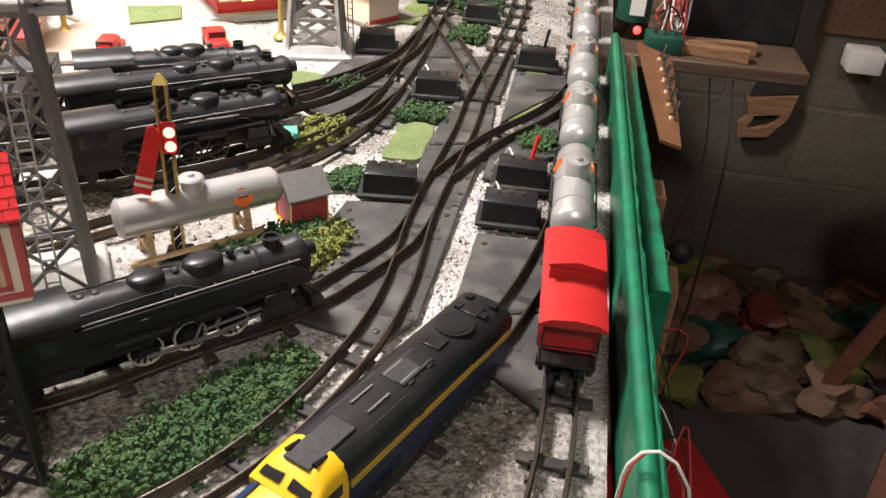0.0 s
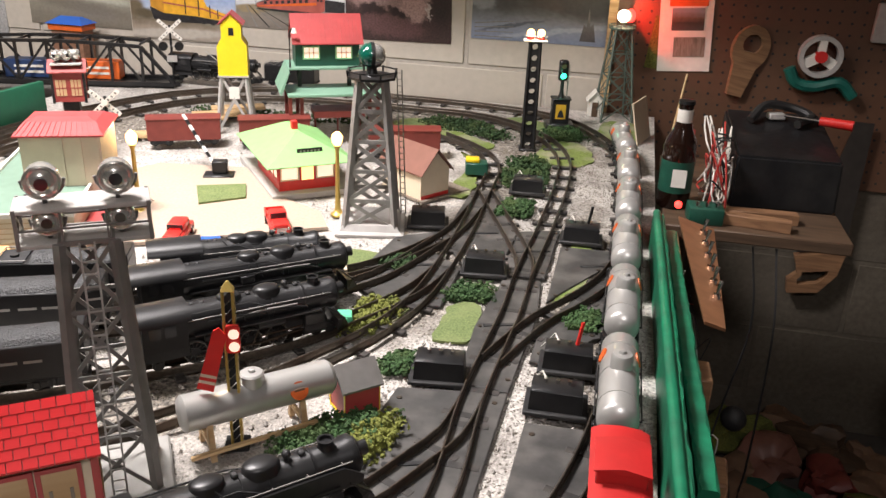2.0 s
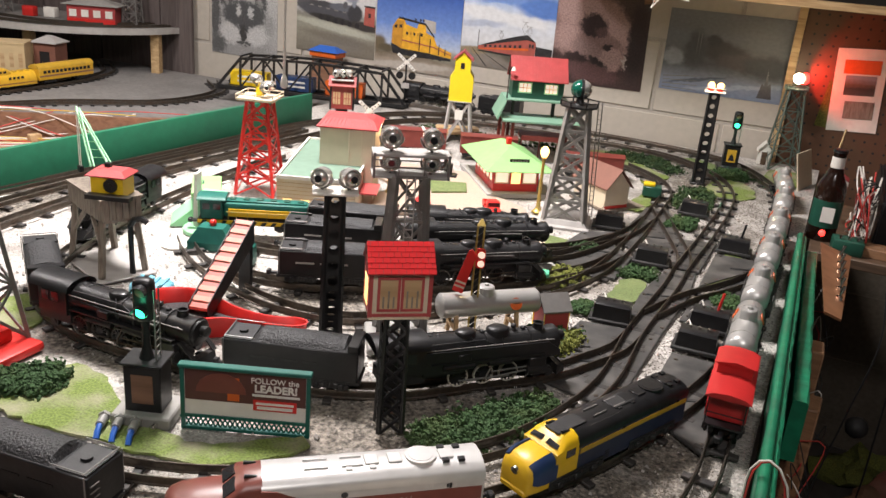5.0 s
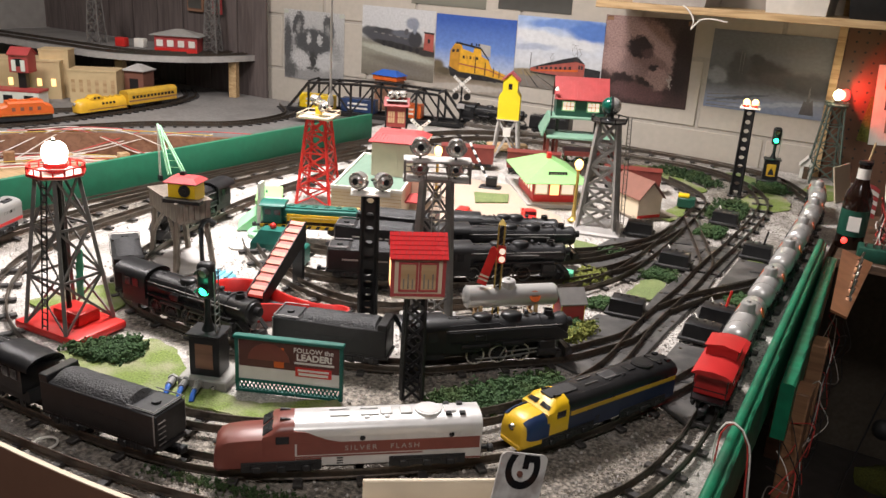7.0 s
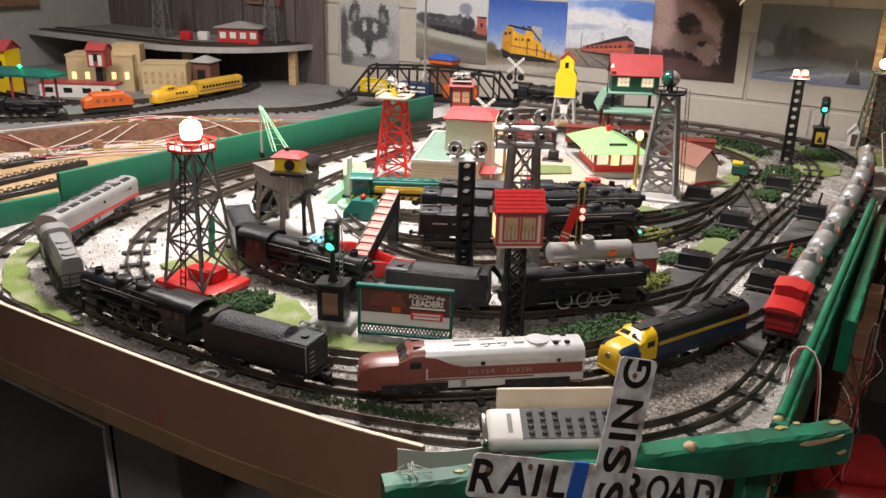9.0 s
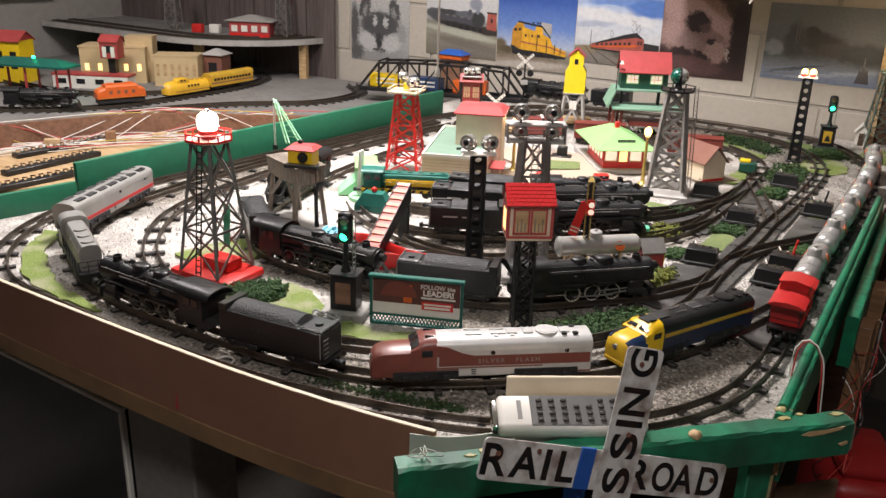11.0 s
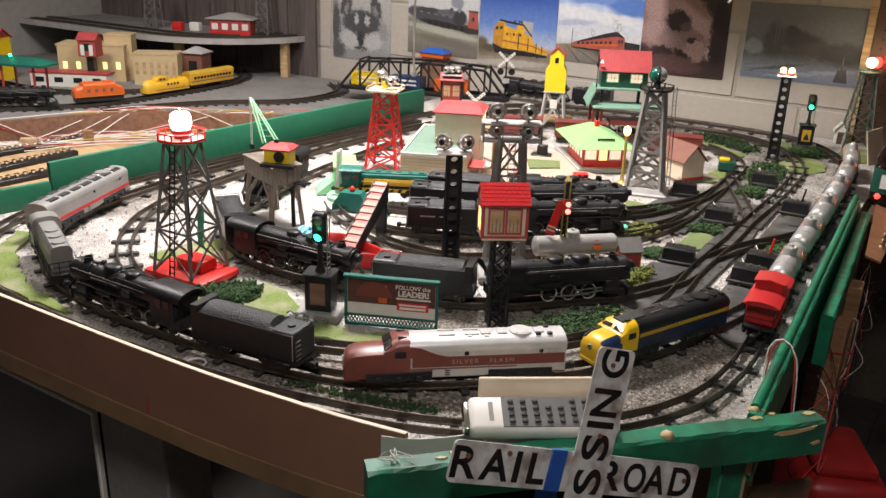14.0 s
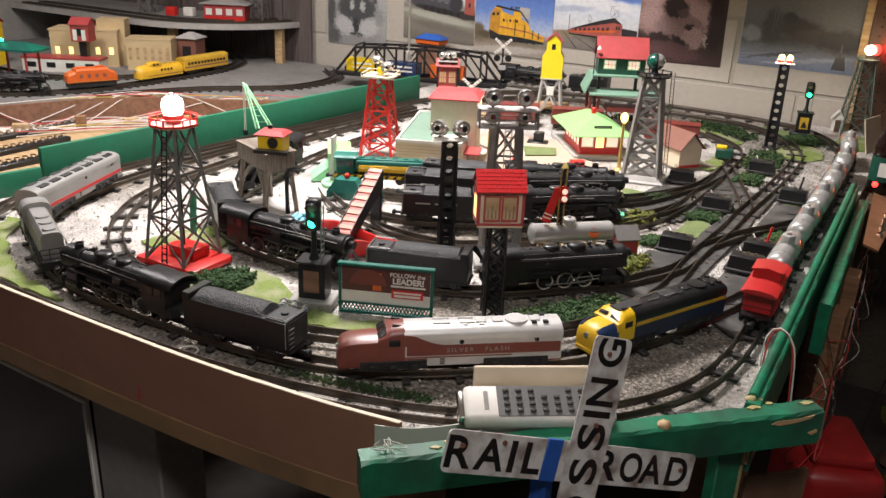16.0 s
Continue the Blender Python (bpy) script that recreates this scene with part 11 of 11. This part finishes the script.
# buildings of the second layout
def plain_house(name, x, y, rz, sx, sy, sz, wall_m, roof_m, label, roof="gable", win=3, lit=False, glass="glass_dark", fill=0.45):
    t = thing(name, x, y, LZ, rz, label, "building")
    q = B()
    bx(q, 0, 0, 0, sx, sy, sz)
    part("wall", q, wall_m, t)
    if roof == "gable":
        q = B()
        for s in (-1, 1):
            loft(q, [[(u, s * sy * 0.58, sz - 0.004), (u, s * sy * 0.58, sz - 0.001), (u, 0, sz + sy * 0.38), (u, 0, sz + sy * 0.38 - 0.003)] for u in (-sx * 0.56, sx * 0.56)])
        loft(q, [[(u, -sy * 0.5, sz), (u, 0, sz + sy * 0.33), (u, sy * 0.5, sz)] for u in (-sx * 0.499, sx * 0.499)])
        part("roof", q, roof_m, t)
    elif roof == "hip":
        q = B()
        loft(q, [[(-sx * 0.6, -sy * 0.6, sz), (sx * 0.6, -sy * 0.6, sz), (sx * 0.6, sy * 0.6, sz), (-sx * 0.6, sy * 0.6, sz)], [(-sx * 0.6, -sy * 0.6, sz + 0.003), (sx * 0.6, -sy * 0.6, sz + 0.003), (sx * 0.6, sy * 0.6, sz + 0.003), (-sx * 0.6, sy * 0.6, sz + 0.003)], [(-sx * 0.1, -sy * 0.1, sz + 0.3 * sy), (sx * 0.1, -sy * 0.1, sz + 0.3 * sy), (sx * 0.1, sy * 0.1, sz + 0.3 * sy), (-sx * 0.1, sy * 0.1, sz + 0.3 * sy)]])
        part("roof", q, roof_m, t, soft=False)
    else:
        q = B()
        bx(q, 0, 0, sz, sx * 1.03, sy * 1.03, 0.006)
        part("roof", q, roof_m, t)
    for k in range(win):
        q = B()
        bx(q, -sx / 2 + sx * (k + 0.5) / win, -sy / 2 - 0.0006, sz * 0.35, sx / win * (0.32 if lit else fill), 0.0012, sz * (0.2 if lit else 0.4))
        part("window", q, "window_lit" if lit else glass, t)
    return t


plain_house("tan_factory", -2.83, 2.02, 38, 0.24, 0.13, 0.13, "buff", "buff", "buff factory block with lit windows", "flat", 5, True)
plain_house("tan_factory_wing", -2.59, 2.112, 38, 0.16, 0.10, 0.11, "buff", "buff", "lower buff wing with tall blind windows", "flat", 6, glass="tan")
plain_house("factory_tower", -2.765, 2.085, 38, 0.10, 0.08, 0.165, "buff", "buff", "buff square tower block", "flat", 1)
plain_house("red_freight_shed", -2.76, 1.862, 30, 0.28, 0.07, 0.045, "white", "brick_red", "long white shed with a red roof", "flat", 4)
hh_ = plain_house("small_hut", -2.42, 1.95, 30, 0.05, 0.045, 0.05, "brick_red", "brick_red", "small red hut with a white door raised on a black post", "gable", 1)
hh_.matrix_basis = pose(-2.72, 1.92, LZ + 0.105, 0, 0, 30) @ Matrix.Diagonal((1.3, 1.3, 1.25, 1))
q = B()
bx(q, 0, 0, -0.085, 0.02, 0.02, 0.084)
part("post", q, "black", hh_)
for u in (-0.012, 0.012):
    q = B()
    bx(q, u, -0.0242, 0.004, 0.011, 0.0016, 0.030)
    part("door", q, "white", hh_, "white door")
plain_house("brown_tower_house", -2.525, 2.245, 20, 0.075, 0.075, 0.108, "brown_roof", "lt_grey", "brown tower house with a grey hip roof", "hip", 1)
plain_house("yellow_house", -3.06, 1.742, 25, 0.11, 0.09, 0.155, "yellow", "brick_red", "yellow house with a red roof", "gable", 2)
cn = thing("green_canopy", -2.8, 1.647, LZ, 22, "green station canopy on red posts", "canopy")
q = B()
loft(q, [[(-0.16, -0.05, 0.095), (0.16, -0.05, 0.095), (0.16, 0.05, 0.095), (-0.16, 0.05, 0.095)], [(-0.16, -0.05, 0.102), (0.16, -0.05, 0.102), (0.16, 0.05, 0.102), (-0.16, 0.05, 0.102)], [(-0.10, -0.01, 0.122), (0.10, -0.01, 0.122), (0.10, 0.01, 0.122), (-0.10, 0.01, 0.122)]])
part("roof", q, "teal", cn, soft=False)
for u in (-0.12, 0, 0.12):
    for v in (-0.035, 0.035):
        q = B()
        bar(q, (u, v, 0), (u, v, 0.095), 0.006)
        part("post", q, "brick_red", cn)
q = B()
ball(q, 0.03, -0.02, 0.128, 0.006, n=10)
part("lamp", q, "lamp_green", cn)
lamp_light("canopy_lamp", "POINT", (-2.63, 1.70, LZ + 0.15), 0.12, (0.1, 1, 0.5), 0.006)
# raised round deck
rd = thing("round_deck", -2.777, 2.655, 0.112, 0, "raised round-ended grey deck on wooden posts", "deck")
rim = [(-0.80, -0.01), (-0.80, -0.46), (-0.10, -0.46)] + [(0.458 * math.cos(a), 0.458 * math.sin(a)) for a in [radians(-88 + 87 * k / 30) for k in range(31)]]
q = B()
prism(q, rim, -0.010, 0.006)
part("top", q, "grey_scenery", rd)
q = B()
prism(q, rim + [(x * 1.009, y * 1.009) for x, y in rim[::-1]], -0.014, 0.0075)
part("edge_band", q, "lt_grey", rd, "pale band round the deck's edge")
for u, v in ((0.42, -0.10), (0.13, -0.39), (-0.45, -0.40)):
    q = B()
    bx(q, u, v, LZ - 0.112, 0.030, 0.030, 0.112 - LZ - 0.0102, 20)
    part("post", q, "raw_wood", rd)
for R_ in (0.335, 0.415):
    for s in (-0.011, 0.011):
        q = B()
        arc = [(-0.78, -R_ - s), (-0.4, -R_ - s)] + [((R_ + s) * math.cos(a), (R_ + s) * math.sin(a)) for a in [radians(-90 + 86 * k / 40) for k in range(41)]]
        loft(q, [[(x + u * 0.7, y + u * 0.7, v) for u, v in ((-0.0015, 0.0062), (0.0015, 0.0062), (0.0015, 0.013), (-0.0015, 0.013))] for x, y in arc])
        part("deck_rail", q, "rail", rd)
uh = plain_house("red_station", -2.62, 2.12, 25, 0.15, 0.075, 0.055, "brick_red", "concrete_grey", "red station with white windows and grey roof on a deck", "hip", 4, glass="white", fill=0.6)
uh.matrix_basis = pose(-2.555, 2.47, 0.1185, 0, 0, 28) @ Matrix.Diagonal((1.1, 1.1, 1.1, 1))
q = B()
bx(q, 0, -0.039, 0.0, 0.15, 0.002, 0.014)
part("red_base", q, "red", uh)
for x, y in ((-2.95, 2.40), (-2.47, 2.56)):
    t = thing("grey_pylon", x, y, 0.1185, 20, "grey lattice pylon on the raised deck", "tower", "pylons")
    lattice(t, 0.24, 0.055, 0.030, "grey_metal", 6, 0.004, 0.003)
for x, y, m_ in ((-2.80, 2.40, "red"), (-2.74, 2.44, "white")):
    q = B()
    bx(q, x, y, 0.1185, 0.045, 0.03, 0.035, 15, 0.004, 2)
    tagged(part("toy_block", q, m_, None), "small painted toy on the raised deck", "toy", "toys on the deck")
q = B()
bx(q, -3.58, 2.0, 0.22, 0.02, 0.5, 0.28)
tagged(part("wall_cloth", q, "brown_wood", None), "dim brown cloth hung on the side wall", "cloth")

wp_ = thing("dark_wall_panel", -2.93, 2.635, -0.06, 0, "dark stained board panelling behind the second layout", "panelling", kind="structure")
M["dark_panelling"] = wood_mat("dark_panelling", (0.125, 0.100, 0.094), (0.080, 0.062, 0.058), (12, 12, 1), 6)
for k in range(9):
    q = B()
    bx(q, -0.60 + 0.15 * k, 0, 0, 0.146, 0.012, 1.45, bev=0.002, seg=1)
    part("plank", q, "dark_panelling", wp_)
for x, z, w_, h_, m_ in ((-2.62, 0.33, 0.09, 0.14, "brown_wood"), (-2.95, 0.36, 0.16, 0.12, "old_wood")):
    t = thing("framed_picture", x, 2.622, z, 0, "dim framed picture on the dark panelling", "picture", "pictures on the panelling")
    q = B()
    bx(q, 0, 0, -h_ / 2, w_, 0.010, h_, bev=0.002, seg=1)
    part("frame", q, m_, t)
    q = B()
    bx(q, 0, -0.006, -h_ * 0.4, w_ * 0.8, 0.003, h_ * 0.8)
    part("print", q, "ph_dark", t)
fl_ = thing("striped_banner", -2.50, 2.615, 0.32, 0, "dim red and white striped cloth on the panelling", "banner")
for k in range(6):
    q = B()
    bx(q, -0.025 + 0.010 * k, 0, -0.06, 0.0096, 0.003, 0.13)
    part("stripe", q, "brick_red" if k % 2 else "silver_grey", fl_)
# ---- lichen, flock and wall blocks ----
def clump_field(name, polys, count, size, mat, label, seed, height=0.012):
    """Many small ragged clumps scattered over patches of the ground; each patch is an object."""
    rnd = random.Random(seed)
    count, size = int(count * 1.5), size * 0.78
    for poly in polys:
        q = B()
        xs, ys = [p[0] for p in poly], [p[1] for p in poly]
        made = 0
        tries = 0
        verts, faces = [], []
        while made < count and tries < count * 20:
            tries += 1
            x, y = rnd.uniform(min(xs), max(xs)), rnd.uniform(min(ys), max(ys))
            inside = False
            for i in range(len(poly)):
                (x1, y1), (x2, y2) = poly[i], poly[i - 1]
                if (y1 > y) != (y2 > y) and x < (x2 - x1) * (y - y1) / (y2 - y1) + x1:
                    inside = not inside
            if not inside:
                continue
            made += 1
            x, y = x + rnd.gauss(0, 0.005), y + rnd.gauss(0, 0.005)
            r = size * rnd.uniform(0.6, 1.3)
            c = Vector((x, y, rnd.uniform(0.1, 1.0) * height * 0.72))
            for k in range(7):
                d = Vector((rnd.gauss(0, 1), rnd.gauss(0, 1), rnd.gauss(0, 0.9))).normalized()
                p = c + d * r * rnd.uniform(0.3, 1.0)
                e1 = d.orthogonal().normalized() * r * rnd.uniform(0.35, 0.7)
                e2 = d.cross(e1).normalized() * r * rnd.uniform(0.35, 0.7)
                b0 = len(verts)
                verts += [p + e1, p + e2, p - e1, p - e2, p + d * r * 0.35]
                faces += [(b0, b0 + 1, b0 + 4), (b0 + 1, b0 + 2, b0 + 4), (b0 + 2, b0 + 3, b0 + 4), (b0 + 3, b0, b0 + 4)]
        me = bpy.data.meshes.new(name)
        me.from_pydata([tuple(v) for v in verts], [], faces)
        me.materials.append(M[mat])
        tagged(new(name, me), label, "lichen", kind="stuff")
        q.free()


clump_field("lichen_bush", [[(-0.90, 0.765), (-0.875, 0.80), (-0.85, 0.83), (-0.82, 0.815), (-0.81, 0.78), (-0.85, 0.758)]], 420, 0.0062, "lichen", "dark green lichen bushes beside the lamp tower", 1, 0.016)
clump_field("lichen_bush", [[(-0.455, 0.935), (-0.41, 1.01), (-0.36, 1.085), (-0.335, 1.07), (-0.35, 1.0), (-0.39, 0.935), (-0.43, 0.905)]], 650, 0.0062, "lichen", "dark green lichen bank below the centre locomotive", 2, 0.014)
clump_field("lichen_bush", [[(-0.465, 1.18), (-0.43, 1.235), (-0.40, 1.262), (-0.378, 1.245), (-0.378, 1.19), (-0.42, 1.155)]], 420, 0.0065, "lichen", "dark green lichen bank in front of the oil tank", 3, 0.016)
clump_field("olive_bush", [[(-0.405, 1.19), (-0.375, 1.26), (-0.365, 1.22), (-0.385, 1.17)]], 200, 0.0062, "lichen_olive", "olive lichen beside the pump house", 4, 0.02)
clump_field("olive_bush", [[(-0.485, 1.41), (-0.475, 1.485), (-0.435, 1.50), (-0.432, 1.45), (-0.458, 1.395)]], 300, 0.006, "lichen_olive", "olive lichen between the sidings", 5, 0.012)
clump_field("lichen_bush", [[(-0.385, 1.525), (-0.375, 1.56), (-0.338, 1.57), (-0.335, 1.53)]], 160, 0.006, "lichen", "dark green lichen beside a switch machine", 6, 0.014)
clump_field("lichen_bush", [[(-0.398, 2.02), (-0.395, 2.14), (-0.35, 2.17), (-0.318, 2.10), (-0.32, 1.98), (-0.37, 1.97)], [(-0.372, 1.84), (-0.365, 1.90), (-0.328, 1.90), (-0.325, 1.84)]], 330, 0.0068, "lichen", "dark green lichen between the rear tracks", 7, 0.016)
clump_field("lichen_bush", [[(-0.64, 2.37), (-0.60, 2.43), (-0.50, 2.40), (-0.42, 2.31), (-0.46, 2.27), (-0.55, 2.33)], [(-0.37, 2.33), (-0.36, 2.41), (-0.30, 2.43), (-0.27, 2.36), (-0.31, 2.32)]], 260, 0.0066, "lichen", "dark green lichen along the rear curve", 8, 0.014)
clump_field("lichen_bush", [[(-1.15, 2.26), (-1.13, 2.33), (-0.75, 2.36), (-0.70, 2.30), (-0.95, 2.26)], [(-0.225, 1.485), (-0.22, 1.53), (-0.195, 1.53), (-0.20, 1.49)], [(-0.41, 1.335), (-0.405, 1.37), (-0.385, 1.375), (-0.383, 1.34)], [(-0.48, 1.60), (-0.47, 1.63), (-0.455, 1.62), (-0.46, 1.59)]], 190, 0.006, "lichen", "dark green lichen tufts by the track", 9, 0.012)
clump_field("front_tufts", [[(-0.62, 0.637), (-0.60, 0.648), (-0.42, 0.70), (-0.44, 0.68)]], 260, 0.0028, "lichen", "short dark tufts between the front tracks", 10, 0.006)


def flock(poly, mat, label, z=0.003):
    q = B()
    pts = [(p.x, p.y) for p in spline(poly + [poly[0]], 0.012)][:-1]
    rnd = random.Random(len(poly) * 7 + int(poly[0][0] * 1000))
    pts = [(x + rnd.uniform(-0.004, 0.004), y + rnd.uniform(-0.004, 0.004)) for x, y in pts]
    prism(q, pts, 0.0, z)
    tagged(part("flock_patch", q, mat, None, soft=False), label, "grass")


flock([(-0.378, 1.415), (-0.374, 1.505), (-0.338, 1.515), (-0.335, 1.425)], "grass_mat", "flat olive flocked patch beside the main line")
flock([(-0.90, 0.745), (-0.86, 0.83), (-0.80, 0.845), (-0.71, 0.80), (-0.62, 0.80), (-0.545, 0.862), (-0.53, 0.835), (-0.60, 0.772), (-0.70, 0.752), (-0.80, 0.738)], "moss", "bright green flocked ground by the front signal")
flock([(-1.08, 0.825), (-1.065, 0.90), (-1.035, 0.945), (-0.995, 0.925), (-0.96, 0.90), (-0.965, 0.865), (-1.02, 0.82)], "moss", "green flocked ground behind the lamp tower")
flock([(-1.345, 0.765), (-1.305, 0.765), (-1.262, 0.712), (-1.20, 0.672), (-1.14, 0.645), (-1.05, 0.622), (-0.98, 0.610), (-1.06, 0.604), (-1.15, 0.612), (-1.22, 0.640), (-1.29, 0.690)], "moss", "yellow-green flock along the outer curve")
flock([(-0.475, 1.90), (-0.47, 2.08), (-0.50, 2.17), (-0.455, 2.11), (-0.44, 2.02), (-0.437, 1.92)], "moss", "olive flock beside the inner rear track")
flock([(-0.60, 1.57), (-0.56, 1.635), (-0.49, 1.63), (-0.50, 1.57), (-0.56, 1.54)], "grass_mat", "olive flock in front of the grey tower")
for poly, m_ in (([(-0.36, 2.20), (-0.345, 2.30), (-0.31, 2.33), (-0.26, 2.28), (-0.25, 2.18), (-0.30, 2.14)], "moss"), ([(-0.72, 2.30), (-0.66, 2.40), (-0.50, 2.40), (-0.52, 2.34), (-0.62, 2.33)], "grass_mat"), ([(-0.48, 2.46), (-0.42, 2.50), (-0.33, 2.42), (-0.36, 2.38)], "grass_mat"), ([(-1.10, 2.46), (-0.95, 2.51), (-0.75, 2.515), (-0.62, 2.51), (-0.75, 2.49), (-0.95, 2.475)], "grass_mat"), ([(-0.255, 2.44), (-0.20, 2.35), (-0.15, 2.42), (-0.16, 2.52), (-0.23, 2.54)], "moss"), ([(-0.255, 1.55), (-0.245, 1.75), (-0.225, 1.78), (-0.215, 1.62)], "moss"), ([(-0.48, 1.50), (-0.46, 1.55), (-0.42, 1.52), (-0.44, 1.44)], "moss"), ([(-0.86, 1.03), (-0.80, 1.06), (-0.72, 1.05), (-0.70, 1.0), (-0.78, 1.0)], "earth")):
    flock(poly, m_, {"moss": "patchy olive flock beside the track", "earth": "sooty earth patch by the track", "grass_mat": "thin olive flock along the rear tracks"}[m_], 0.0018)
flock([(-0.62, 2.28), (-0.55, 2.32), (-0.45, 2.24), (-0.47, 2.20), (-0.53, 2.25)], "moss", "pale green flock by the rear curve")
flock([(-0.46, 1.16), (-0.40, 1.255), (-0.37, 1.23), (-0.40, 1.15)], "grass_mat", "dark green flocked bank by the oil tank", 0.002)
for poly in ([(-0.60, 0.640), (-0.50, 0.665), (-0.42, 0.715), (-0.335, 0.80), (-0.27, 0.89), (-0.225, 1.0), (-0.192, 1.02), (-0.200, 0.90), (-0.250, 0.805), (-0.335, 0.725), (-0.44, 0.675), (-0.56, 0.637)], [(-0.56, 0.70), (-0.46, 0.775), (-0.40, 0.845), (-0.38, 0.84), (-0.43, 0.775), (-0.53, 0.70)], [(-0.40, 1.12), (-0.42, 1.5), (-0.41, 2.0), (-0.45, 2.2), (-0.30, 2.42), (-0.20, 2.3), (-0.15, 2.0), (-0.15, 1.2), (-0.16, 0.95), (-0.20, 0.92), (-0.24, 1.05)]):
    rnd = random.Random(int(-poly[0][0] * 1000))
    xs_, ys_ = [p[0] for p in poly], [p[1] for p in poly]
    verts, faces = [], []
    for k in range(42000):
        x, y = rnd.uniform(min(xs_), max(xs_)), rnd.uniform(min(ys_), max(ys_))
        inside = False
        for (x0, y0), (x1, y1) in zip(poly, poly[1:] + poly[:1]):
            if (y0 > y) != (y1 > y) and x < (x1 - x0) * (y - y0) / (y1 - y0) + x0:
                inside = not inside
        if not inside or noise.noise((x * 30, y * 30, 2)) < rnd.uniform(-0.55, 0.15):
            continue
        x, y = x + rnd.gauss(0, 0.008), y + rnd.gauss(0, 0.008)
        g = -0.002 + 0.0015 * noise.noise((x * 40, y * 40, 0)) + 0.0035 * noise.noise((x * 9, y * 9, 3))
        r, a0, b0 = rnd.uniform(0.0008, 0.0024), rnd.uniform(0, 6), len(verts)
        verts += [(x + r * math.cos(a0 + j * 2.1), y + r * math.sin(a0 + j * 2.1), g - 0.0004) for j in range(3)] + [(x, y, g + r * rnd.uniform(0.25, 0.7))]
        faces += [(b0 + j, b0 + (j + 1) % 3, b0 + 3) for j in range(3)]
    me = bpy.data.meshes.new("cinders")
    me.from_pydata(verts, [], faces)
    me.materials.append(M["earth"])
    tagged(new("cinders", me), "dark sooty cinders scattered between the front tracks", "cinders", kind="stuff")
q = B()
loft(q, [[(-0.555, 1.590, 0.004), (-0.545, 1.594, 0.004), (-0.520, 1.545, 0.004), (-0.530, 1.541, 0.004)], [(-0.555, 1.590, 0.022), (-0.545, 1.594, 0.022), (-0.520, 1.545, 0.014), (-0.530, 1.541, 0.014)]])
tagged(part("cream_chip", q, "cream", None), "cream plastic chip standing beside the siding", "chip")

# loose stones on the ballast
rnd = random.Random(77)
verts, faces = [], []
for k in range(5200):
    x, y = rnd.uniform(-1.42, -0.14), rnd.uniform(0.57, 2.55)
    if x > -0.395 and y < 0.62 + (x + 0.395) * 1.085:
        continue
    r = rnd.uniform(0.0012, 0.0032)
    b0 = len(verts)
    a0 = rnd.uniform(0, 6)
    for j in range(4):
        verts.append((x + r * math.cos(a0 + j * 1.57) * rnd.uniform(0.7, 1.2), y + r * math.sin(a0 + j * 1.57), -0.0005))
    verts.append((x + rnd.uniform(-0.3, 0.3) * r, y, r * rnd.uniform(0.7, 1.2)))
    faces += [(b0 + j, b0 + (j + 1) % 4, b0 + 4) for j in range(4)]
me = bpy.data.meshes.new("loose_stones")
me.from_pydata(verts, [], faces)
M["stone"] = node_mat("loose_stone", (0.40, 0.37, 0.34), 0.9, 0, 0.6, 120, 0.3)
me.materials.append(M["stone"])
tagged(new("loose_stones", me), "loose pale stones on the ballast", "gravel", kind="stuff")

# concrete blocks of the back wall
BW, BH, J = 0.4, 0.2, 0.010
# base: first plain block; bare: first block with shade in its colour
base = bare = None
# dark colour stands in for the shade below the pegboard
M["shaded_block"] = node_mat("bare_concrete_block", (0.12, 0.10, 0.075), 0.9, 0, 0.2, 90, 0.4, (0.07, 0.056, 0.042), 0.6, 6, rand=0.1)
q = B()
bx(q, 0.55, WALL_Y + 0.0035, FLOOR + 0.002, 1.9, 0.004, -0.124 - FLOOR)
part("mortar", q, "shaded_block", wall, "mortar sheet coloured darker for the shaded lower courses")
for row in range(-4, 7):
    z = -0.12 + BH * row
    if z < FLOOR - 0.1 or z > 1.5:
        continue
    for col in range(-7, 8):
        x = -1.0 + BW * col + (BW / 2 if row % 2 else 0)
        if x < -3.5 or x > 1.5:
            continue
        m = pose(x, WALL_Y + 0.004, z + J / 2)
        # low courses at the right: shade painted in by the darker material
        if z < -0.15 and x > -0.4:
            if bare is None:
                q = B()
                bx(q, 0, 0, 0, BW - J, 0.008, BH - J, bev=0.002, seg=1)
                bare = part("block", q, "shaded_block", wall, "concrete block coloured darker for the shade low on the wall", at=m)
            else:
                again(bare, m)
        elif base is None:
            q = B()
            bx(q, 0, 0, 0, BW - J, 0.008, BH - J, bev=0.002, seg=1)
            base = part("block", q, "wall_paint", wall, at=m)
        else:
            again(base, m)
